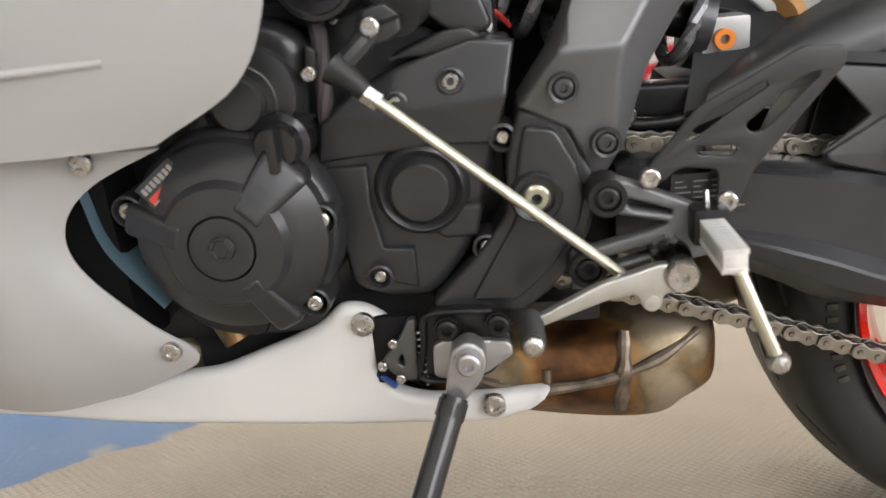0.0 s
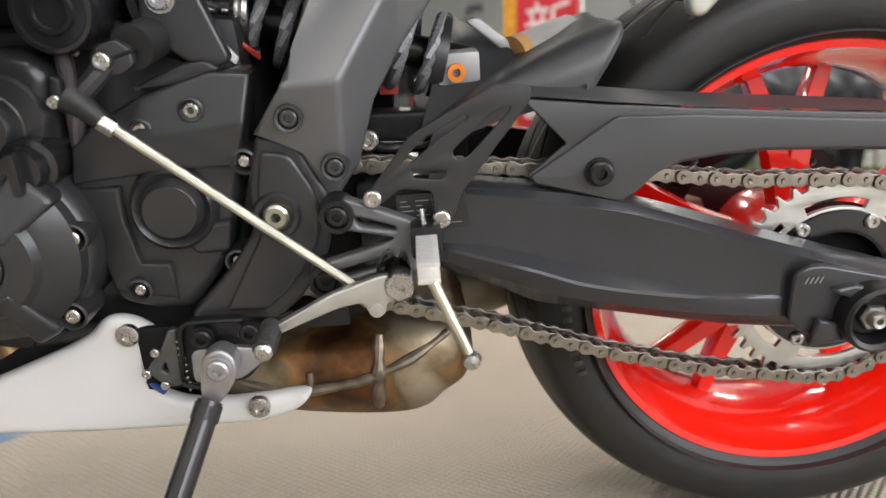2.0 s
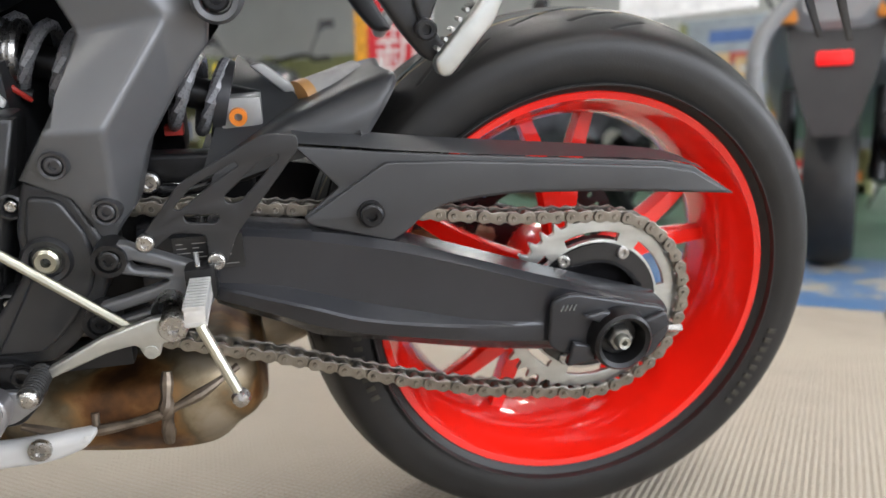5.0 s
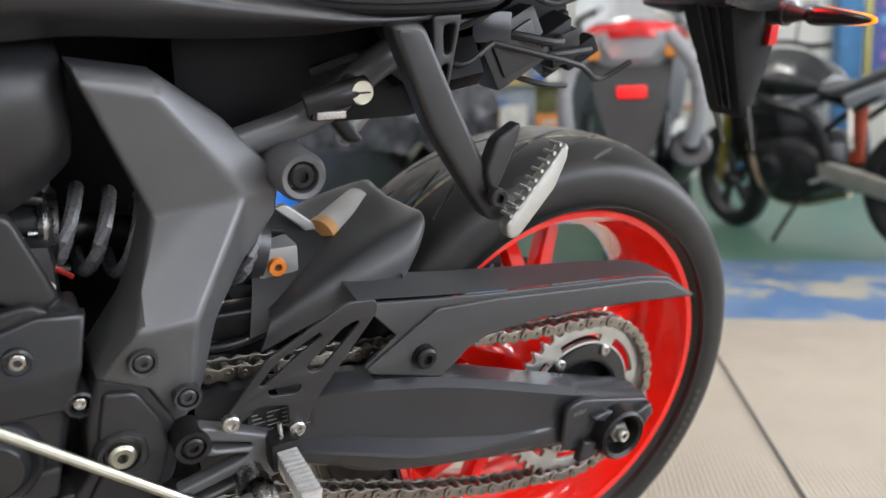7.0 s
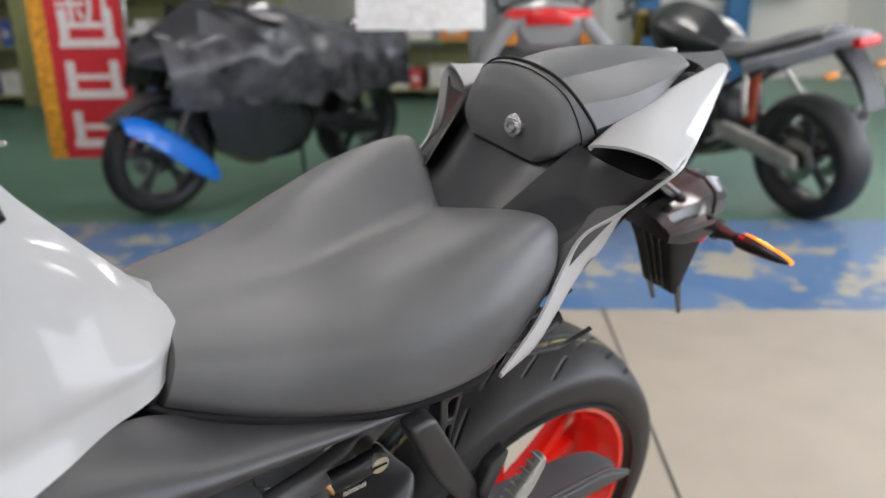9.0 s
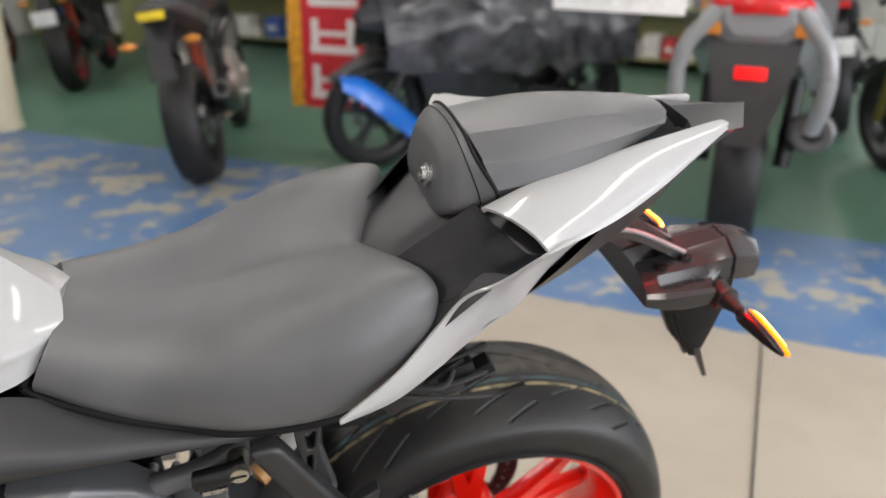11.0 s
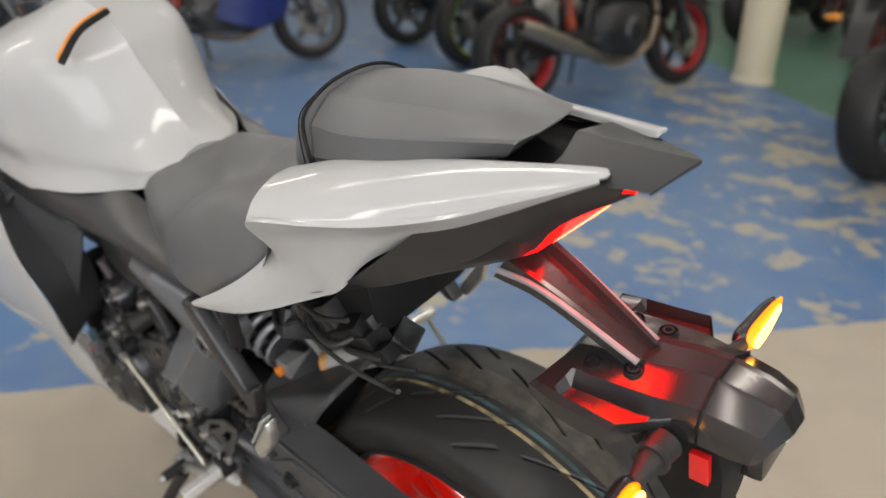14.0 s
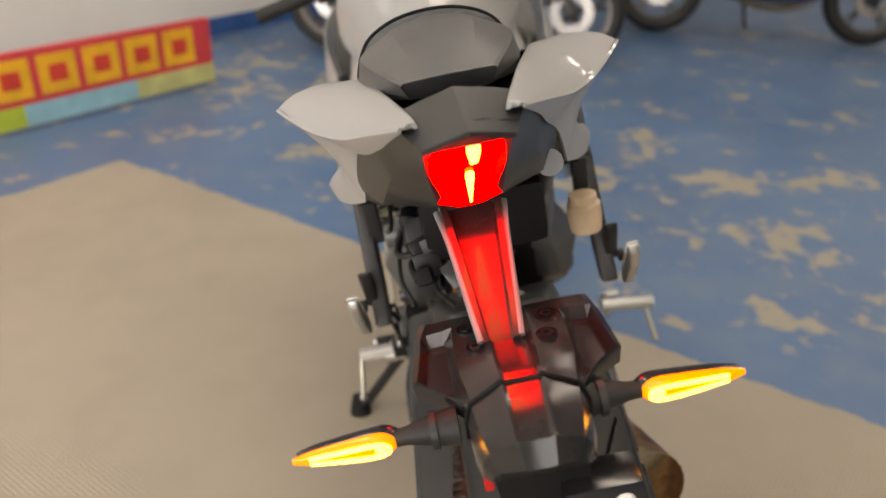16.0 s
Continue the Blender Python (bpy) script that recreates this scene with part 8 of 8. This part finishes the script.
for k in range(7):
    z = 0.29 + 0.27 * k
    if k == 3:
        continue
    part("print_bar", block(-0.10, 0.22, -0.0045, -0.0022, z, z + 0.045, 0), WPRINT, cloth, smooth=False)
    part("print_bar", block(-0.09, -0.04, -0.0045, -0.0022, z + 0.047, z + 0.20, 0), WPRINT, cloth, smooth=False)
    part("print_bar", block(0.15, 0.20, -0.0045, -0.0022, z + 0.047, z + 0.20, 0), WPRINT, cloth, smooth=False)
    part("print_bar", block(-0.035, 0.145, -0.0045, -0.0022, z + 0.10, z + 0.13, 0), WPRINT, cloth, smooth=False)
cu = bpy.data.curves.new("tmp", "FONT")
cu.body, cu.size, cu.align_x = "新", 0.34, "CENTER"
word = part("lettering", curve_mesh(cu), WPRINT, cloth, "large white character", smooth=False)
word.matrix_basis = pose(0.06, -0.004, 0.95, 90, 0, 0)

# low sales board along the partition wall, red over pale strips with yellow lettering bars
sg = empty("sales_board", pose(-2.60, -1.79, 0.0, 0, 0, 140.5))
tagged(sg, "low red and yellow sales board with print bars by the wall", "sign board")
sg.scale = (0.9, 1, 0.92)
part("panel", block(-1.0, 1.0, -0.02, 0.02, 0.02, 0.36, 0.004), mat("red_board", (0.62, 0.05, 0.06), 0.5, scale=4, vary=0.1), sg)
strips = [(-1.0, -0.55, (0.30, 0.50, 0.48)), (-0.55, -0.1, (0.40, 0.50, 0.05)), (-0.1, 0.5, (0.25, 0.48, 0.55)), (0.5, 1.0, (0.5, 0.5, 0.2))]
for sd in (-1, 1):
    ya, yb, yc = sd * 0.0202, sd * 0.0235, sd * 0.026
    for x0, x1, colour in strips:
        part("lower_strip", block(x0, x1, min(ya, yb), max(ya, yb), 0.02, 0.12, 0), paint_of("pale_board", colour, 0.5), sg, smooth=False)
    for k in range(8):
        x = -0.92 + k * 0.23
        part("print_bar", block(x, x + 0.19, min(ya, yb), max(ya, yb), 0.15, 0.33, 0), paint_of("yellow_print", (0.80, 0.42, 0.02), 0.5), sg, smooth=False)
        part("print_bar", block(x + 0.05, x + 0.14, min(yb, yc), max(yb, yc), 0.20, 0.28, 0), paint_of("red_print", (0.62, 0.05, 0.03), 0.5), sg, smooth=False)

# white sign board hung near the scooter
wb = part("white_board", block(-0.256, 0.256, -0.012, 0.012, 0.94, 1.48, 0.004), mat("white_board_face", (0.80, 0.80, 0.78), 0.4))
wb.matrix_basis = pose(1.13, 1.69, 0, 0, 0, -51.3)
tagged(wb, "plain white sign board hung on two thin cords", "board")
for sd in (-0.2, 0.2):
    part("cord", tube([(sd, 0, 1.47), (sd, 0, CEILING)], 0.003, 1, 8), STEEL, wb)

# blue steel post and a poster board on the far side
POSTBLUE = mat("blue_post_paint", (0.03, 0.14, 0.32), 0.45, scale=8, vary=0.15)
for x, y in ((7.18, 5.41), (8.01, 4.73)):
    post = part("steel_post", plate(rounded([(-0.13, -0.13), (0.13, -0.13), (0.13, 0.13), (-0.13, 0.13)], 0.02), 0.0, -CEILING, bevel=0.004), POSTBLUE)
    post.matrix_basis = pose(x, y, 0, 0, 0, -39.5) @ Matrix.Rotation(radians(-90), 4, "X")
    tagged(post, "square blue-painted steel post by the far wall", "post", kind="structure")
hanging = part("wall_banner", block(-0.26, 0.26, -0.012, 0.0, 1.04, 2.15, 0.003), paint_of("banner_blue", (0.07, 0.09, 0.30), 0.5))
hanging.matrix_basis = pose(8.46, 4.50, 0, 0, 0, -39.5)
tagged(hanging, "dark blue printed banner hung on the far wall", "banner")
part("edge_strip", block(-0.26, -0.20, -0.016, -0.0122, 1.04, 2.15, 0), paint_of("strip_yellow", (0.50, 0.46, 0.10), 0.5), hanging, smooth=False)
for j in range(5):
    part("print_bar", block(-0.12 + 0.03 * (j % 3), 0.12 + 0.04 * (j % 2), -0.016, -0.0122, 1.12 + 0.2 * j, 1.22 + 0.2 * j, 0), paint_of("banner_print", ((0.12, 0.35, 0.62), (0.30, 0.16, 0.42), (0.10, 0.14, 0.5))[j % 3], 0.5), hanging, smooth=False)
for k, (x, y, colour) in enumerate(((5.3, 5.0, (0.42, 0.40, 0.36)), (4.1, 6.2, (0.30, 0.34, 0.38)))):
    po = part("poster_board", block(-0.42, 0.42, -0.015, 0.015, 0.55, 1.75, 0.003), paint_of("poster_ground", colour, 0.4))
    po.matrix_basis = pose(x, y, 0, 0, 0, -45)
    tagged(po, "upright printed poster board on thin legs", "poster board", "poster boards")
    for sd in (-0.3, 0.3):
        part("leg", tube([(sd, 0, 0), (sd, 0, 0.56)], 0.012, 1, 8), STEEL, po)
    for j in range(5):
        part("print_bar", block(-0.34 + 0.05 * j, 0.05 + 0.06 * j, -0.019, -0.0152, 0.66 + 0.21 * j, 0.74 + 0.22 * j, 0), paint_of("poster_print", ((0.6, 0.6, 0.58), (0.5, 0.08, 0.06), (0.08, 0.16, 0.4))[(j + k) % 3], 0.5), po, smooth=False)

# shelves with parts boxes along the far side
rng = random.Random(11)
SHELF = mat("olive_green_shelf_paint", (0.30, 0.31, 0.14), 0.5, scale=8, vary=0.12)
BOXES = ((0.72, 0.72, 0.70), (0.68, 0.66, 0.62), (0.55, 0.05, 0.05), (0.06, 0.12, 0.40), (0.60, 0.42, 0.22), (0.70, 0.25, 0.05), (0.75, 0.74, 0.72))
for sx, sy, n in ((0.3, 9.2, 0), (2.4, 7.6, 1), (4.5, 5.9, 2), (-1.8, 10.4, 3)):
    sh = empty("storage_shelf", pose(sx, sy, 0, 0, 0, -45))
    tagged(sh, "olive green storage shelf with boxes and rolls", "shelf", "storage shelves")
    part("back_panel", block(-0.9, 0.9, 0.24, 0.26, 0.0, 1.7, 0.003), SHELF, sh)
    for x in (-0.88, 0.88):
        part("upright", block(x - 0.02, x + 0.02, -0.22, 0.24, 0.0, 1.7, 0.003), SHELF, sh)
    for z in (0.12, 0.62, 1.12):
        part("board", block(-0.86, 0.86, -0.22, 0.24, z - 0.02, z, 0.003), SHELF, sh)
        x = -0.82
        while x < 0.7:
            w, h = rng.uniform(0.10, 0.30), rng.uniform(0.08, 0.34)
            bx = part("parts_box", block(0, w, -0.16, 0.12, 0, h, 0.006), paint_of("box_card", rng.choice(BOXES), 0.6))
            bx.matrix_basis = pose(sx, sy, 0, 0, 0, -45) @ pose(x, 0, z + 0.001)
            tagged(bx, "plain cardboard parts box on a shelf", "box", "boxes on shelves")
            part("label_bar", block(w * 0.2, w * 0.8, -0.1625, -0.1601, h * 0.35, h * 0.6, 0), PAPER, bx, smooth=False)
            x += w + rng.uniform(0.02, 0.12)
